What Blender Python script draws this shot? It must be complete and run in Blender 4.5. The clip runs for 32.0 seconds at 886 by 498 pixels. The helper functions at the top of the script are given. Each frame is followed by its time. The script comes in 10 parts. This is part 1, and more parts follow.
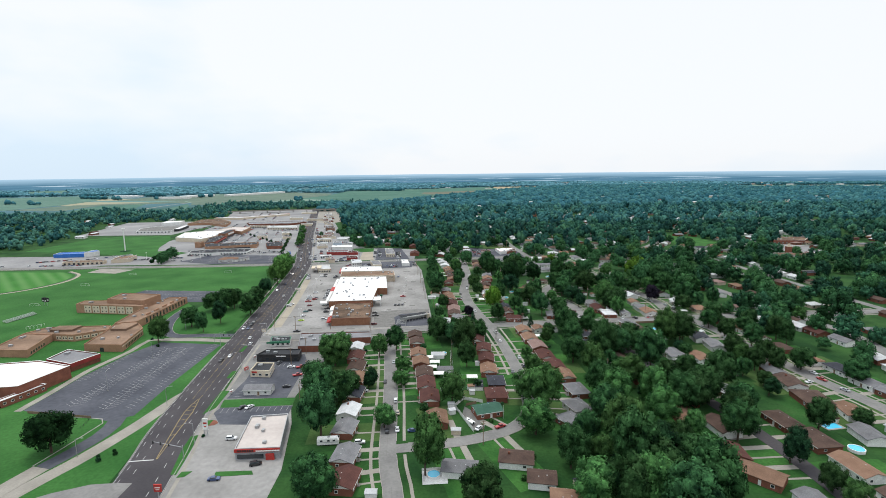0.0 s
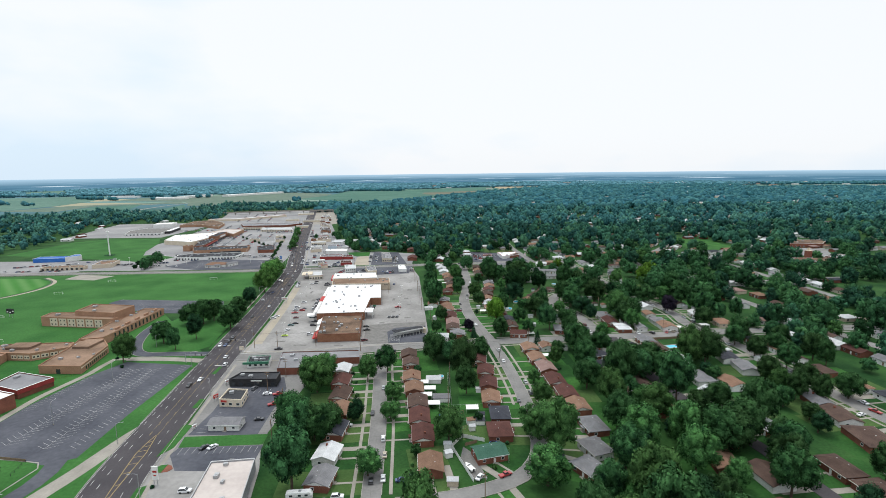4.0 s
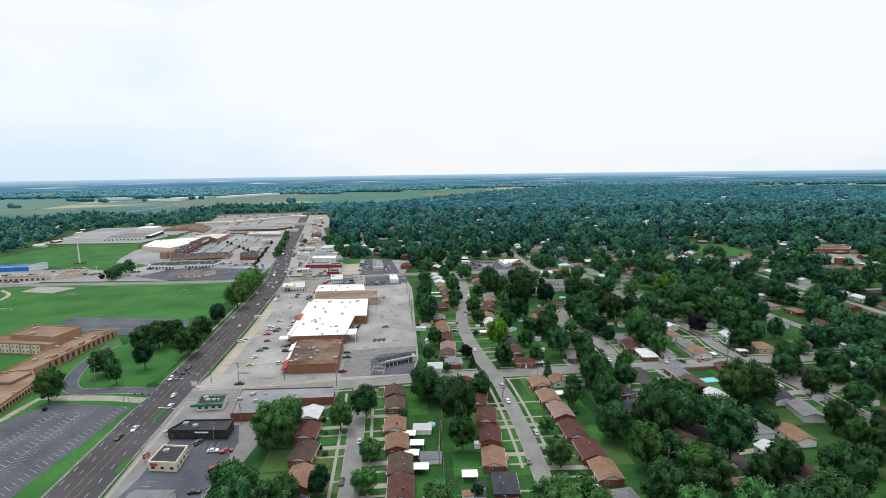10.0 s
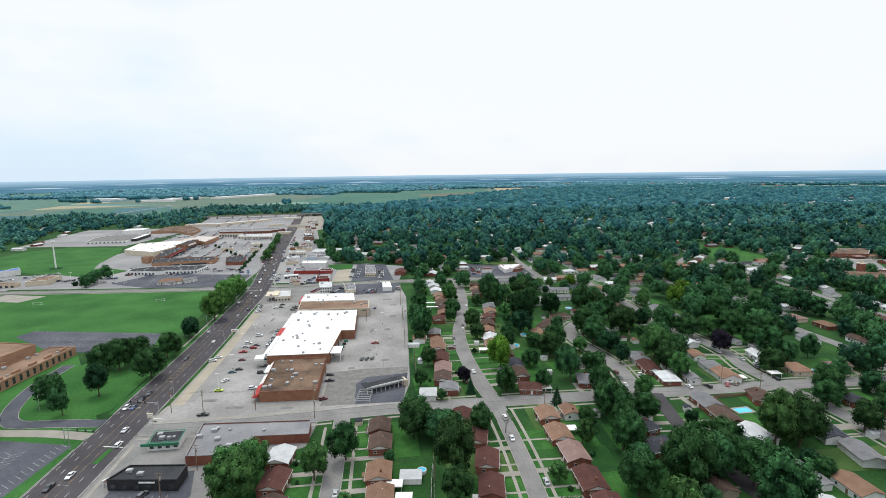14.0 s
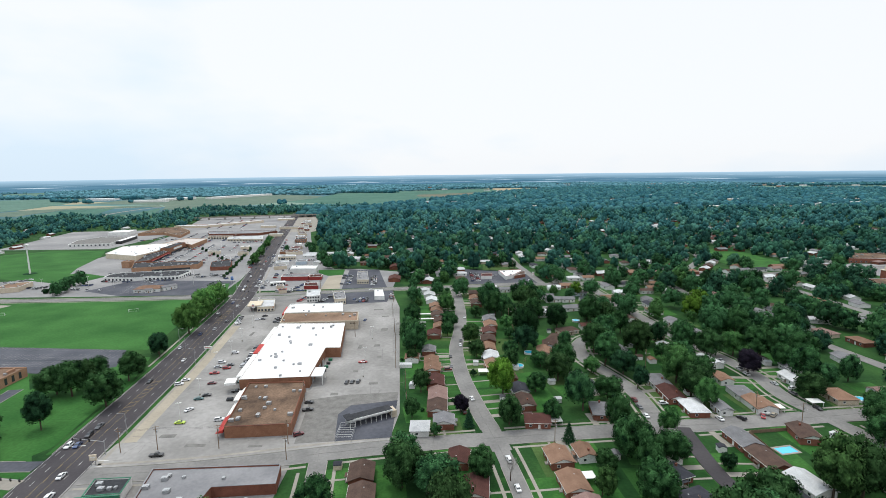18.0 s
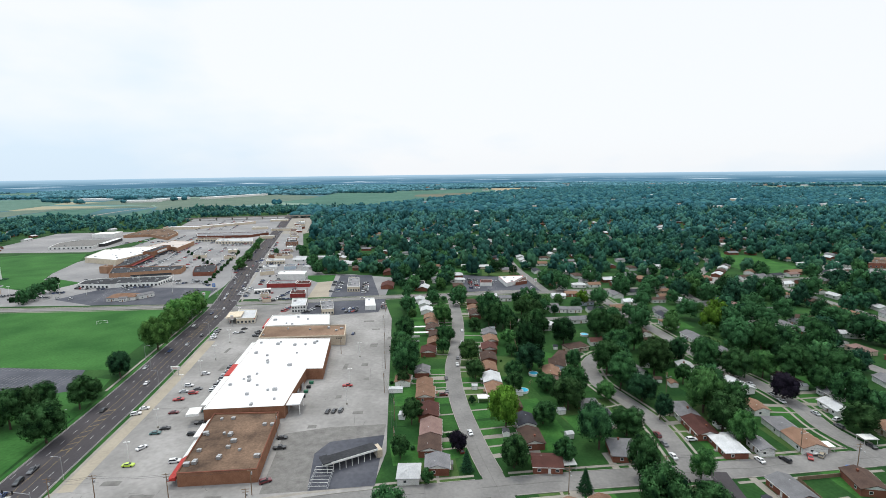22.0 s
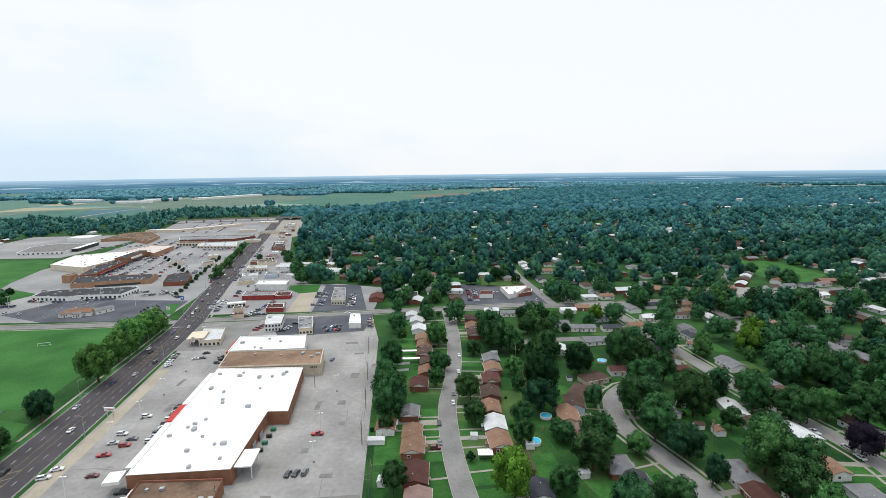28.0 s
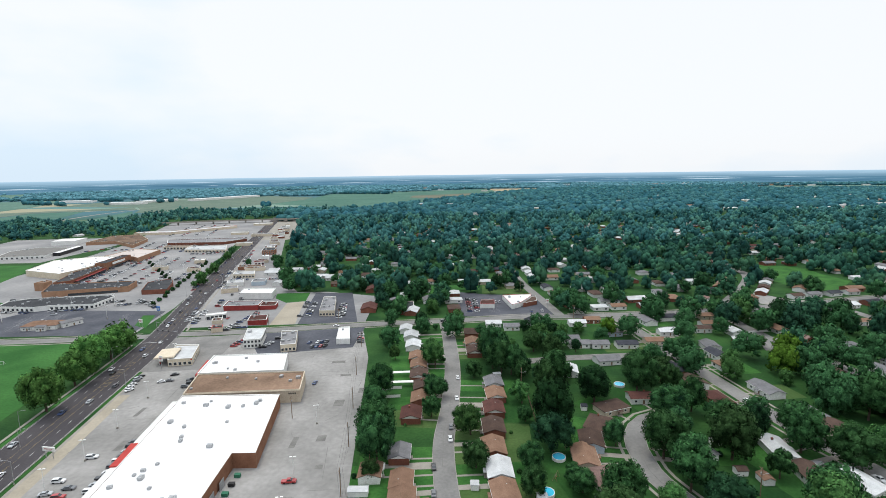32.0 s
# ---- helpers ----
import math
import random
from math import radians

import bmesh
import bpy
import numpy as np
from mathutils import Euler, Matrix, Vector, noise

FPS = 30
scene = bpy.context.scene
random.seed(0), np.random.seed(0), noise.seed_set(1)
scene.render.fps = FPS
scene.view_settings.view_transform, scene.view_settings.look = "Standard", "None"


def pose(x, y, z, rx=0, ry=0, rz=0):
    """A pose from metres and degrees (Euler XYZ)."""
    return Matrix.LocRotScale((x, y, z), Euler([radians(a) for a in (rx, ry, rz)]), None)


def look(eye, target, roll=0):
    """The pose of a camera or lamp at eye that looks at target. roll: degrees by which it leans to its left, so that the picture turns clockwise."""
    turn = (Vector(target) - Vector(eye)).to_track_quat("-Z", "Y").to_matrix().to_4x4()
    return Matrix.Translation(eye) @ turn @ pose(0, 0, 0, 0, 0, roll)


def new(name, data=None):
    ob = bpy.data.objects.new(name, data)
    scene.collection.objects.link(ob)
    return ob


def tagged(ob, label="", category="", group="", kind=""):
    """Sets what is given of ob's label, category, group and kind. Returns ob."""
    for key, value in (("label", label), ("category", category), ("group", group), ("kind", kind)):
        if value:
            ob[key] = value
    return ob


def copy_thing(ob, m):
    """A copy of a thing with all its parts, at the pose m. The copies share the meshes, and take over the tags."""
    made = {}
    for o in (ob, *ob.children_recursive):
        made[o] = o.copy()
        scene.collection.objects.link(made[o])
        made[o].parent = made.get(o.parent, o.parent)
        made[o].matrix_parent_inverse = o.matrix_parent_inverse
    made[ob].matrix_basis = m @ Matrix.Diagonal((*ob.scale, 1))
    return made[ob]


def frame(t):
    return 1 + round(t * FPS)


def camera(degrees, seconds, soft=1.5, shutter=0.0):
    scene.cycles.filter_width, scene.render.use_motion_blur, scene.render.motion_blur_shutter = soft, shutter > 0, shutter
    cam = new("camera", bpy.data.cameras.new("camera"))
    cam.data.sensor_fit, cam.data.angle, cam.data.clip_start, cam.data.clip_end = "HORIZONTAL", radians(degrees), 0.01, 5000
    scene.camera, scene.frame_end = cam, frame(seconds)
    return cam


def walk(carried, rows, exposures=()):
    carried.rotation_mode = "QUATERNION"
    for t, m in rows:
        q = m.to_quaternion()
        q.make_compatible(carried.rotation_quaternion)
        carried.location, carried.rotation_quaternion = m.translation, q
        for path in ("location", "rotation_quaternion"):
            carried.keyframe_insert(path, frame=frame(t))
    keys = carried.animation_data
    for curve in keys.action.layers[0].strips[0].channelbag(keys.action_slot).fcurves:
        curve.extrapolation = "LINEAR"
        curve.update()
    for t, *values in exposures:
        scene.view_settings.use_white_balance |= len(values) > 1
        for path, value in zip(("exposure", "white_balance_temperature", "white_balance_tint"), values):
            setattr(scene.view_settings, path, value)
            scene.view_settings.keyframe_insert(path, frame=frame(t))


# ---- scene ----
cam = camera(83.98, 32.0, soft=0.6)
PATH = [
    (0, look((-0.00, -0.00, 114.40), (-0.29, 98.77, 98.79), -0.643)),
    (2, look((1.29, 17.66, 114.61), (0.86, 116.43, 98.98), -0.664)),
    (4, look((2.58, 35.29, 114.77), (2.03, 134.05, 99.12), -0.688)),
    (6, look((3.85, 52.76, 114.79), (3.28, 151.54, 99.17), -0.726)),
    (8, look((5.12, 70.27, 114.70), (4.58, 169.05, 99.12), -0.764)),
    (10, look((6.42, 88.04, 114.44), (5.96, 186.82, 98.92), -0.794)),
    (12, look((7.67, 105.75, 114.16), (7.31, 204.55, 98.70), -0.809)),
    (14, look((8.75, 123.15, 114.03), (8.51, 221.95, 98.59), -0.792)),
    (16, look((9.76, 140.31, 113.98), (9.66, 239.12, 98.56), -0.761)),
    (18, look((10.74, 157.19, 114.08), (10.76, 255.99, 98.64), -0.722)),
    (20, look((11.74, 173.95, 114.16), (11.89, 272.74, 98.70), -0.692)),
    (22, look((12.83, 190.75, 114.05), (13.16, 289.54, 98.55), -0.697)),
    (24, look((13.94, 207.60, 113.85), (14.43, 306.38, 98.31), -0.718)),
    (26, look((14.99, 224.52, 113.56), (15.56, 323.31, 98.02), -0.741)),
    (28, look((16.05, 241.49, 113.24), (16.67, 340.28, 97.73), -0.769)),
    (30, look((17.20, 258.47, 112.96), (17.81, 357.26, 97.49), -0.801)),
    (32, look((18.38, 275.45, 112.67), (18.97, 374.25, 97.26), -0.835)),
]
walk(cam, PATH)
# ---- world, sun ----
world = bpy.data.worlds.new("overcast_sky")
scene.world = world
world.use_nodes = True
wn, wl = world.node_tree.nodes, world.node_tree.links
wn.clear()
SUN_ELEV, SUN_ROT = radians(71.5), radians(323)
sky = wn.new("ShaderNodeTexSky")
sky.sky_type = "NISHITA"
sky.sun_disc = False
sky.sun_elevation, sky.sun_rotation = SUN_ELEV, SUN_ROT
sky.air_density, sky.dust_density, sky.ozone_density = 1.0, 2.5, 1.5
sky_bg = wn.new("ShaderNodeBackground")
sky_bg.inputs["Strength"].default_value = 0.09
wl.new(sky.outputs[0], sky_bg.inputs["Color"])
# the cloud layer over it: bright white with thin bluish gaps
wtc = wn.new("ShaderNodeTexCoord")
wmap = wn.new("ShaderNodeMapping")
wmap.inputs["Scale"].default_value = (1.0, 1.0, 2.6)
wl.new(wtc.outputs["Generated"], wmap.inputs["Vector"])
wnoise = wn.new("ShaderNodeTexNoise")
wnoise.inputs["Scale"].default_value = 1.7
wnoise.inputs["Detail"].default_value = 5.0
wnoise.inputs["Roughness"].default_value = 0.5
wl.new(wmap.outputs[0], wnoise.inputs["Vector"])
wramp = wn.new("ShaderNodeValToRGB")
wramp.color_ramp.elements[0].position, wramp.color_ramp.elements[0].color = 0.34, (0.74, 0.89, 1.03, 1)
wramp.color_ramp.elements[1].position, wramp.color_ramp.elements[1].color = 0.56, (0.97, 1.0, 1.035, 1)
# the layer thins toward the west, low over the fields
wside, wthin, wadd = wn.new("ShaderNodeSeparateXYZ"), wn.new("ShaderNodeMapRange"), wn.new("ShaderNodeMath")
wl.new(wtc.outputs["Generated"], wside.inputs[0])
wthin.inputs["From Min"].default_value, wthin.inputs["From Max"].default_value = -0.75, 0.45
wthin.inputs["To Min"].default_value, wthin.inputs["To Max"].default_value = -0.07, 0.10
wl.new(wside.outputs["X"], wthin.inputs["Value"])
wl.new(wnoise.outputs[0], wadd.inputs[0])
wl.new(wthin.outputs[0], wadd.inputs[1])
wl.new(wadd.outputs[0], wramp.inputs["Fac"])
cloud_bg = wn.new("ShaderNodeBackground")
wl.new(wramp.outputs[0], cloud_bg.inputs["Color"])
# an overcast sky is brighter overhead than near the horizon
wsep, wlift = wn.new("ShaderNodeSeparateXYZ"), wn.new("ShaderNodeMapRange")
wlift.inputs["From Min"].default_value, wlift.inputs["From Max"].default_value = 0.32, 1.0
wlift.inputs["To Min"].default_value, wlift.inputs["To Max"].default_value = 1.06, 2.5
wl.new(wtc.outputs["Generated"], wsep.inputs[0])
wl.new(wsep.outputs["Z"], wlift.inputs["Value"])
wl.new(wlift.outputs[0], cloud_bg.inputs["Strength"])
wmix = wn.new("ShaderNodeMixShader")
wmix.inputs[0].default_value = 0.88
wl.new(sky_bg.outputs[0], wmix.inputs[1])
wl.new(cloud_bg.outputs[0], wmix.inputs[2])
wout = wn.new("ShaderNodeOutputWorld")
wl.new(wmix.outputs[0], wout.inputs["Surface"])

sun_data = bpy.data.lights.new("sun", "SUN")
sun_data.energy, sun_data.angle, sun_data.color = 1.5, radians(10), (1.0, 0.945, 0.82)
sun = new("sun", sun_data)
sun.matrix_world = look((-60, 200, 300), (0, 120, 0))
scene.view_settings.exposure = 0.0
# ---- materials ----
TONE_SCALE = 0.84  # scales base colours down to balance the bright overhead sky


def surface(name, dark, light, scale=0.5, fine=6.0, rough=0.85, bump=0.15, metal=0.0, vary=0.0, island=0.0, spec=0.1, contrast=0.25, coords="Object", grain=0.22, worn=TONE_SCALE):
    """Two-scale mottled surface: large stains and patches between two colours, fine grain in value and relief. worn
    scales both colours to balance the sky.
    """
    m = bpy.data.materials.new(name)
    m.use_nodes = True
    n, l = m.node_tree.nodes, m.node_tree.links
    b = n["Principled BSDF"]
    b.inputs["Roughness"].default_value, b.inputs["Metallic"].default_value = rough, metal
    b.inputs["Specular IOR Level"].default_value = spec
    tc = n.new("ShaderNodeTexCoord")
    big, small = n.new("ShaderNodeTexNoise"), n.new("ShaderNodeTexNoise")
    big.inputs["Scale"].default_value, big.inputs["Detail"].default_value = scale, 4.0
    small.inputs["Scale"].default_value, small.inputs["Detail"].default_value = fine, 3.0
    for t in (big, small):
        l.new(tc.outputs[coords], t.inputs["Vector"])
    ramp = n.new("ShaderNodeValToRGB")
    ramp.color_ramp.elements[0].position, ramp.color_ramp.elements[1].position = 0.5 - contrast, 0.5 + contrast
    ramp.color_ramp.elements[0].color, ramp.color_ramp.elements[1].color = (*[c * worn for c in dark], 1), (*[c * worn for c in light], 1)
    l.new(big.outputs[0], ramp.inputs["Fac"])
    hsv = n.new("ShaderNodeHueSaturation")
    l.new(ramp.outputs[0], hsv.inputs["Color"])
    val = n.new("ShaderNodeMapRange")
    val.inputs["From Min"].default_value, val.inputs["From Max"].default_value = 0.25, 0.75
    val.inputs["To Min"].default_value, val.inputs["To Max"].default_value = 1 - grain, 1 + grain
    l.new(small.outputs[0], val.inputs["Value"])
    out = val.outputs[0]
    for amount, kind in ((vary, "object"), (island, "island")):
        if amount:
            src = n.new("ShaderNodeObjectInfo").outputs["Random"] if kind == "object" else n.new("ShaderNodeNewGeometry").outputs["Random Per Island"]
            mr = n.new("ShaderNodeMapRange")
            mr.inputs["To Min"].default_value, mr.inputs["To Max"].default_value = 1 - amount, 1 + amount
            l.new(src, mr.inputs["Value"])
            mul = n.new("ShaderNodeMath")
            mul.operation = "MULTIPLY"
            l.new(out, mul.inputs[0])
            l.new(mr.outputs[0], mul.inputs[1])
            out = mul.outputs[0]
    l.new(out, hsv.inputs["Value"])
    l.new(hsv.outputs[0], b.inputs["Base Color"])
    if bump:
        bp = n.new("ShaderNodeBump")
        bp.inputs["Strength"].default_value, bp.inputs["Distance"].default_value = bump, 0.05
        l.new(small.outputs[0], bp.inputs["Height"])
        l.new(bp.outputs[0], b.inputs["Normal"])
    return m


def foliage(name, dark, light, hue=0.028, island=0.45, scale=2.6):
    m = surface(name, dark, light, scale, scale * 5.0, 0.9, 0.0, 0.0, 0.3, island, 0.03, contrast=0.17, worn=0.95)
    n, l = m.node_tree.nodes, m.node_tree.links
    b = n["Principled BSDF"]
    hs = b.inputs["Base Color"].links[0].from_node
    mr = n.new("ShaderNodeMapRange")
    mr.inputs["To Min"].default_value, mr.inputs["To Max"].default_value = 0.5 - 1.3 * hue, 0.5 + 0.15 * hue
    l.new(n.new("ShaderNodeObjectInfo").outputs["Random"], mr.inputs["Value"])
    l.new(mr.outputs[0], hs.inputs["Hue"])
    return m


def glass_dark(name, tint=(0.03, 0.035, 0.04)):
    m = bpy.data.materials.new(name)
    m.use_nodes = True
    b = m.node_tree.nodes["Principled BSDF"]
    b.inputs["Base Color"].default_value = (*tint, 1)
    b.inputs["Roughness"].default_value = 0.08
    b.inputs["Specular IOR Level"].default_value = 0.6
    return m


M = {}
M["grass"] = surface("lawn_grass", (0.0125, 0.050, 0.0125), (0.034, 0.104, 0.024), 0.05, 0.9, 0.95, 0.3, contrast=0.18, grain=0.22)
M["grass_bright"] = surface("mown_grass", (0.023, 0.090, 0.020), (0.045, 0.140, 0.034), 0.03, 0.7, 0.95, 0.3, contrast=0.18, grain=0.18)
M["lawn_bright"] = surface("front_lawn", (0.021, 0.082, 0.018), (0.046, 0.136, 0.030), 0.09, 0.9, 0.95, 0.3, contrast=0.16, grain=0.22)
M["lawn_worn"] = surface("worn_lawn", (0.040, 0.085, 0.024), (0.075, 0.125, 0.040), 0.07, 0.9, 0.95, 0.3, grain=0.18)
# far dry grass, its colour shifted to blue-green to imitate haze
M["grass_dry"] = surface("hazed_dry_grass", (0.085, 0.135, 0.108), (0.135, 0.175, 0.135), 0.01, 0.06, 0.95, 0.3)
M["hay"] = surface("ripe_field", (0.27, 0.225, 0.15), (0.36, 0.30, 0.20), 0.01, 0.1, 0.95, 0.2)
# both crop colours have bluish haze painted in
M["crop"] = surface("hazed_crop_field", (0.045, 0.118, 0.092), (0.078, 0.164, 0.126), 0.006, 0.06, 0.95, 0.2)
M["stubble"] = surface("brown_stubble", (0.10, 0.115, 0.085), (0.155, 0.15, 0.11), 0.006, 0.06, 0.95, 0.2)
M["crop_pale"] = surface("hazed_pale_crop_field", (0.070, 0.145, 0.118), (0.108, 0.190, 0.150), 0.006, 0.06, 0.95, 0.2)
M["asphalt"] = surface("road_asphalt", (0.048, 0.045, 0.050), (0.078, 0.072, 0.077), 0.05, 1.2, 0.9, 0.1, grain=0.12)
M["asphalt_dark"] = surface("lot_asphalt", (0.048, 0.052, 0.066), (0.112, 0.116, 0.134), 0.05, 0.5, 0.9, 0.1, grain=0.16, contrast=0.3)
M["street"] = surface("worn_street_concrete", (0.150, 0.147, 0.144), (0.240, 0.234, 0.226), 0.08, 0.8, 0.9, 0.05, grain=0.12)
M["lot_concrete"] = surface("parking_concrete", (0.190, 0.185, 0.178), (0.322, 0.313, 0.304), 0.035, 0.45, 0.9, 0.05, grain=0.13, contrast=0.2)
M["lot_grey"] = surface("grey_lot_paving", (0.185, 0.185, 0.190), (0.295, 0.290, 0.288), 0.018, 0.3, 0.9, 0.05, grain=0.1, contrast=0.2)
M["concrete"] = surface("pale_concrete", (0.22, 0.205, 0.18), (0.32, 0.30, 0.265), 0.12, 1.2, 0.9, 0.05, grain=0.1)
M["gravel"] = surface("tan_gravel", (0.28, 0.25, 0.20), (0.38, 0.34, 0.275), 0.06, 0.8, 0.95, 0.1, grain=0.1)
M["tar"] = surface("tar_patch", (0.13, 0.125, 0.12), (0.21, 0.205, 0.195), 0.3, 1.5, 0.9, 0.05, grain=0.12)
M["kerb"] = surface("kerb_concrete", (0.24, 0.23, 0.21), (0.36, 0.345, 0.315), 0.3, 2.0, 0.9, 0.1, grain=0.12)
M["paint_white"] = surface("white_marking", (0.42, 0.42, 0.41), (0.62, 0.62, 0.60), 0.4, 4.0, 0.7, 0.0)
M["paint_yellow"] = surface("yellow_marking", (0.22, 0.165, 0.08), (0.36, 0.27, 0.12), 0.4, 4.0, 0.7, 0.0)
M["paint_worn"] = surface("worn_marking", (0.17, 0.17, 0.18), (0.46, 0.46, 0.45), 0.35, 3.0, 0.8, 0.0, contrast=0.2)
M["brick"] = surface("red_brick", (0.145, 0.058, 0.042), (0.235, 0.096, 0.064), 0.3, 5.0, 0.9, 0.3, vary=0.18)
M["brick_brown"] = surface("brown_brick", (0.20, 0.095, 0.058), (0.285, 0.145, 0.09), 0.3, 4.0, 0.9, 0.3)
M["brick_tan"] = surface("tan_brick", (0.285, 0.165, 0.105), (0.385, 0.23, 0.15), 0.2, 4.0, 0.9, 0.3)
M["cream"] = surface("cream_panel", (0.55, 0.47, 0.36), (0.66, 0.58, 0.46), 0.2, 3.0, 0.8, 0.1)
M["siding"] = surface("white_siding", (0.62, 0.62, 0.60), (0.78, 0.78, 0.76), 0.3, 3.0, 0.7, 0.1, vary=0.08)
M["siding_tan"] = surface("tan_siding", (0.45, 0.38, 0.29), (0.58, 0.50, 0.40), 0.3, 3.0, 0.8, 0.1, vary=0.1)
M["siding_blue"] = surface("pale_blue_siding", (0.36, 0.43, 0.50), (0.48, 0.55, 0.62), 0.3, 3.0, 0.8, 0.1)
M["trim"] = surface("white_trim", (0.66, 0.66, 0.64), (0.80, 0.80, 0.78), 0.6, 4.0, 0.6, 0.0)
for key, dark, light in (("B", (0.058, 0.039, 0.033), (0.104, 0.069, 0.056)), ("R", (0.062, 0.029, 0.026), (0.104, 0.048, 0.040)),
                         ("T", (0.160, 0.096, 0.066), (0.24, 0.148, 0.104)), ("G", (0.125, 0.125, 0.132), (0.20, 0.20, 0.21)),
                         ("D", (0.03, 0.032, 0.04), (0.055, 0.058, 0.07)), ("W", (0.38, 0.39, 0.40), (0.55, 0.56, 0.57)),
                         ("N", (0.03, 0.075, 0.055), (0.05, 0.11, 0.08)), ("P", (0.17, 0.11, 0.10), (0.25, 0.17, 0.15))):
    M["roof_" + key] = surface("shingle_roof_" + key, dark, light, 0.25, 3.5, 0.92, 0.35, vary=0.15)
M["roof_white"] = surface("white_membrane_roof", (0.68, 0.69, 0.70), (0.80, 0.80, 0.80), 0.05, 0.5, 0.6, 0.02, grain=0.05)
M["roof_gravel"] = surface("brown_gravel_roof", (0.060, 0.042, 0.032), (0.200, 0.134, 0.094), 0.10, 1.0, 0.95, 0.2, grain=0.25, contrast=0.20)
M["roof_tan"] = surface("tan_gravel_roof", (0.145, 0.096, 0.068), (0.270, 0.182, 0.13), 0.06, 0.8, 0.95, 0.2, grain=0.16, contrast=0.17)
M["roof_beige"] = surface("beige_membrane_roof", (0.44, 0.39, 0.365), (0.54, 0.485, 0.455), 0.06, 0.6, 0.9, 0.05, grain=0.07)
M["wall_grey"] = surface("grey_block_wall", (0.26, 0.265, 0.28), (0.36, 0.365, 0.38), 0.3, 3.0, 0.9, 0.1)
M["roof_grey"] = surface("grey_bitumen_roof", (0.16, 0.16, 0.17), (0.26, 0.26, 0.27), 0.08, 0.8, 0.9, 0.1, grain=0.1)
M["roof_black"] = surface("black_bitumen_roof", (0.03, 0.032, 0.036), (0.06, 0.062, 0.068), 0.1, 1.0, 0.9, 0.2)
M["metal_grey"] = surface("galvanised_metal", (0.35, 0.36, 0.37), (0.50, 0.51, 0.52), 0.5, 4.0, 0.45, 0.05, 0.6)
M["metal_dark"] = surface("dark_metal", (0.03, 0.03, 0.032), (0.06, 0.06, 0.062), 0.5, 4.0, 0.5, 0.05, 0.4)
M["red_paint"] = surface("red_paint", (0.34, 0.035, 0.032), (0.46, 0.06, 0.05), 0.4, 3.0, 0.5, 0.0)
M["dark_red"] = surface("dark_red_paint", (0.22, 0.035, 0.035), (0.30, 0.055, 0.05), 0.4, 3.0, 0.6, 0.0)
M["blue_paint"] = surface("blue_paint", (0.03, 0.12, 0.40), (0.05, 0.18, 0.50), 0.3, 3.0, 0.5, 0.0)
M["green_paint"] = surface("green_paint", (0.03, 0.13, 0.08), (0.05, 0.18, 0.11), 0.3, 3.0, 0.5, 0.0)
M["wood"] = surface("weathered_wood", (0.16, 0.11, 0.075), (0.28, 0.20, 0.14), 0.5, 6.0, 0.9, 0.2)
M["dead_wood"] = surface("bleached_branches", (0.20, 0.19, 0.175), (0.32, 0.30, 0.28), 1.0, 8.0, 0.95, 0.2)
M["bark"] = surface("tree_bark", (0.06, 0.045, 0.035), (0.12, 0.09, 0.07), 1.0, 8.0, 0.95, 0.5)
M["glass"] = glass_dark("window_glass")
M["rubber"] = surface("tyre_rubber", (0.015, 0.015, 0.015), (0.03, 0.03, 0.03), 2.0, 20.0, 0.9, 0.0)
M["pool_water"] = glass_dark("pool_water", (0.05, 0.42, 0.62))
# near-black dark ends paint the shade between leaf clumps into the colour
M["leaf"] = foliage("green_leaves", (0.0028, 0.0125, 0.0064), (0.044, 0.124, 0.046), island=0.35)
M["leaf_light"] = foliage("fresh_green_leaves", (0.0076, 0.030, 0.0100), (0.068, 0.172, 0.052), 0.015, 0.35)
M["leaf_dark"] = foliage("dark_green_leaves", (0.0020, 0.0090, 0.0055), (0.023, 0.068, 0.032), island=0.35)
M["leaf_yellow"] = foliage("yellow_green_leaves", (0.028, 0.085, 0.010), (0.095, 0.205, 0.028), 0.01)
M["leaf_fresh"] = foliage("fresh_row_leaves", (0.016, 0.058, 0.014), (0.100, 0.235, 0.060), 0.01, 0.35)
M["leaf_plum"] = foliage("plum_leaves", (0.010, 0.009, 0.015), (0.022, 0.017, 0.027), 0.01)
# haze painted into the leaf colour: bluer and paler with distance
M["far_leaf"] = foliage("hazed_distant_leaves", (0.026, 0.098, 0.122), (0.052, 0.146, 0.166), 0.012, 0.05, 0.012)
M["belt_leaf"] = foliage("hazed_belt_leaves", (0.014, 0.060, 0.064), (0.043, 0.124, 0.118), 0.02, 0.08, 0.05)
M["belt_leaf_dark"] = foliage("dark_hazed_belt_leaves", (0.009, 0.045, 0.052), (0.030, 0.094, 0.096), 0.02, 0.08, 0.05)
M["far_leaf_dark"] = foliage("dark_hazed_distant_leaves", (0.017, 0.072, 0.096), (0.036, 0.112, 0.136), 0.012, 0.05, 0.012)
M["mid_leaf_light"] = foliage("light_hazed_mid_leaves", (0.016, 0.064, 0.046), (0.074, 0.188, 0.118), 0.02, 0.12, 0.09)
M["mid_leaf_dark"] = foliage("dark_hazed_mid_leaves", (0.0045, 0.023, 0.023), (0.029, 0.090, 0.070), 0.02, 0.12, 0.09)
M["far_leaf_light"] = foliage("pale_hazed_distant_leaves", (0.040, 0.126, 0.146), (0.070, 0.180, 0.190), 0.012, 0.05, 0.012)
# strongest painted haze, for the trees near the horizon
M["haze_leaf"] = foliage("hazed_horizon_leaves", (0.066, 0.165, 0.205), (0.092, 0.205, 0.250), 0.012, 0.05, 0.01)
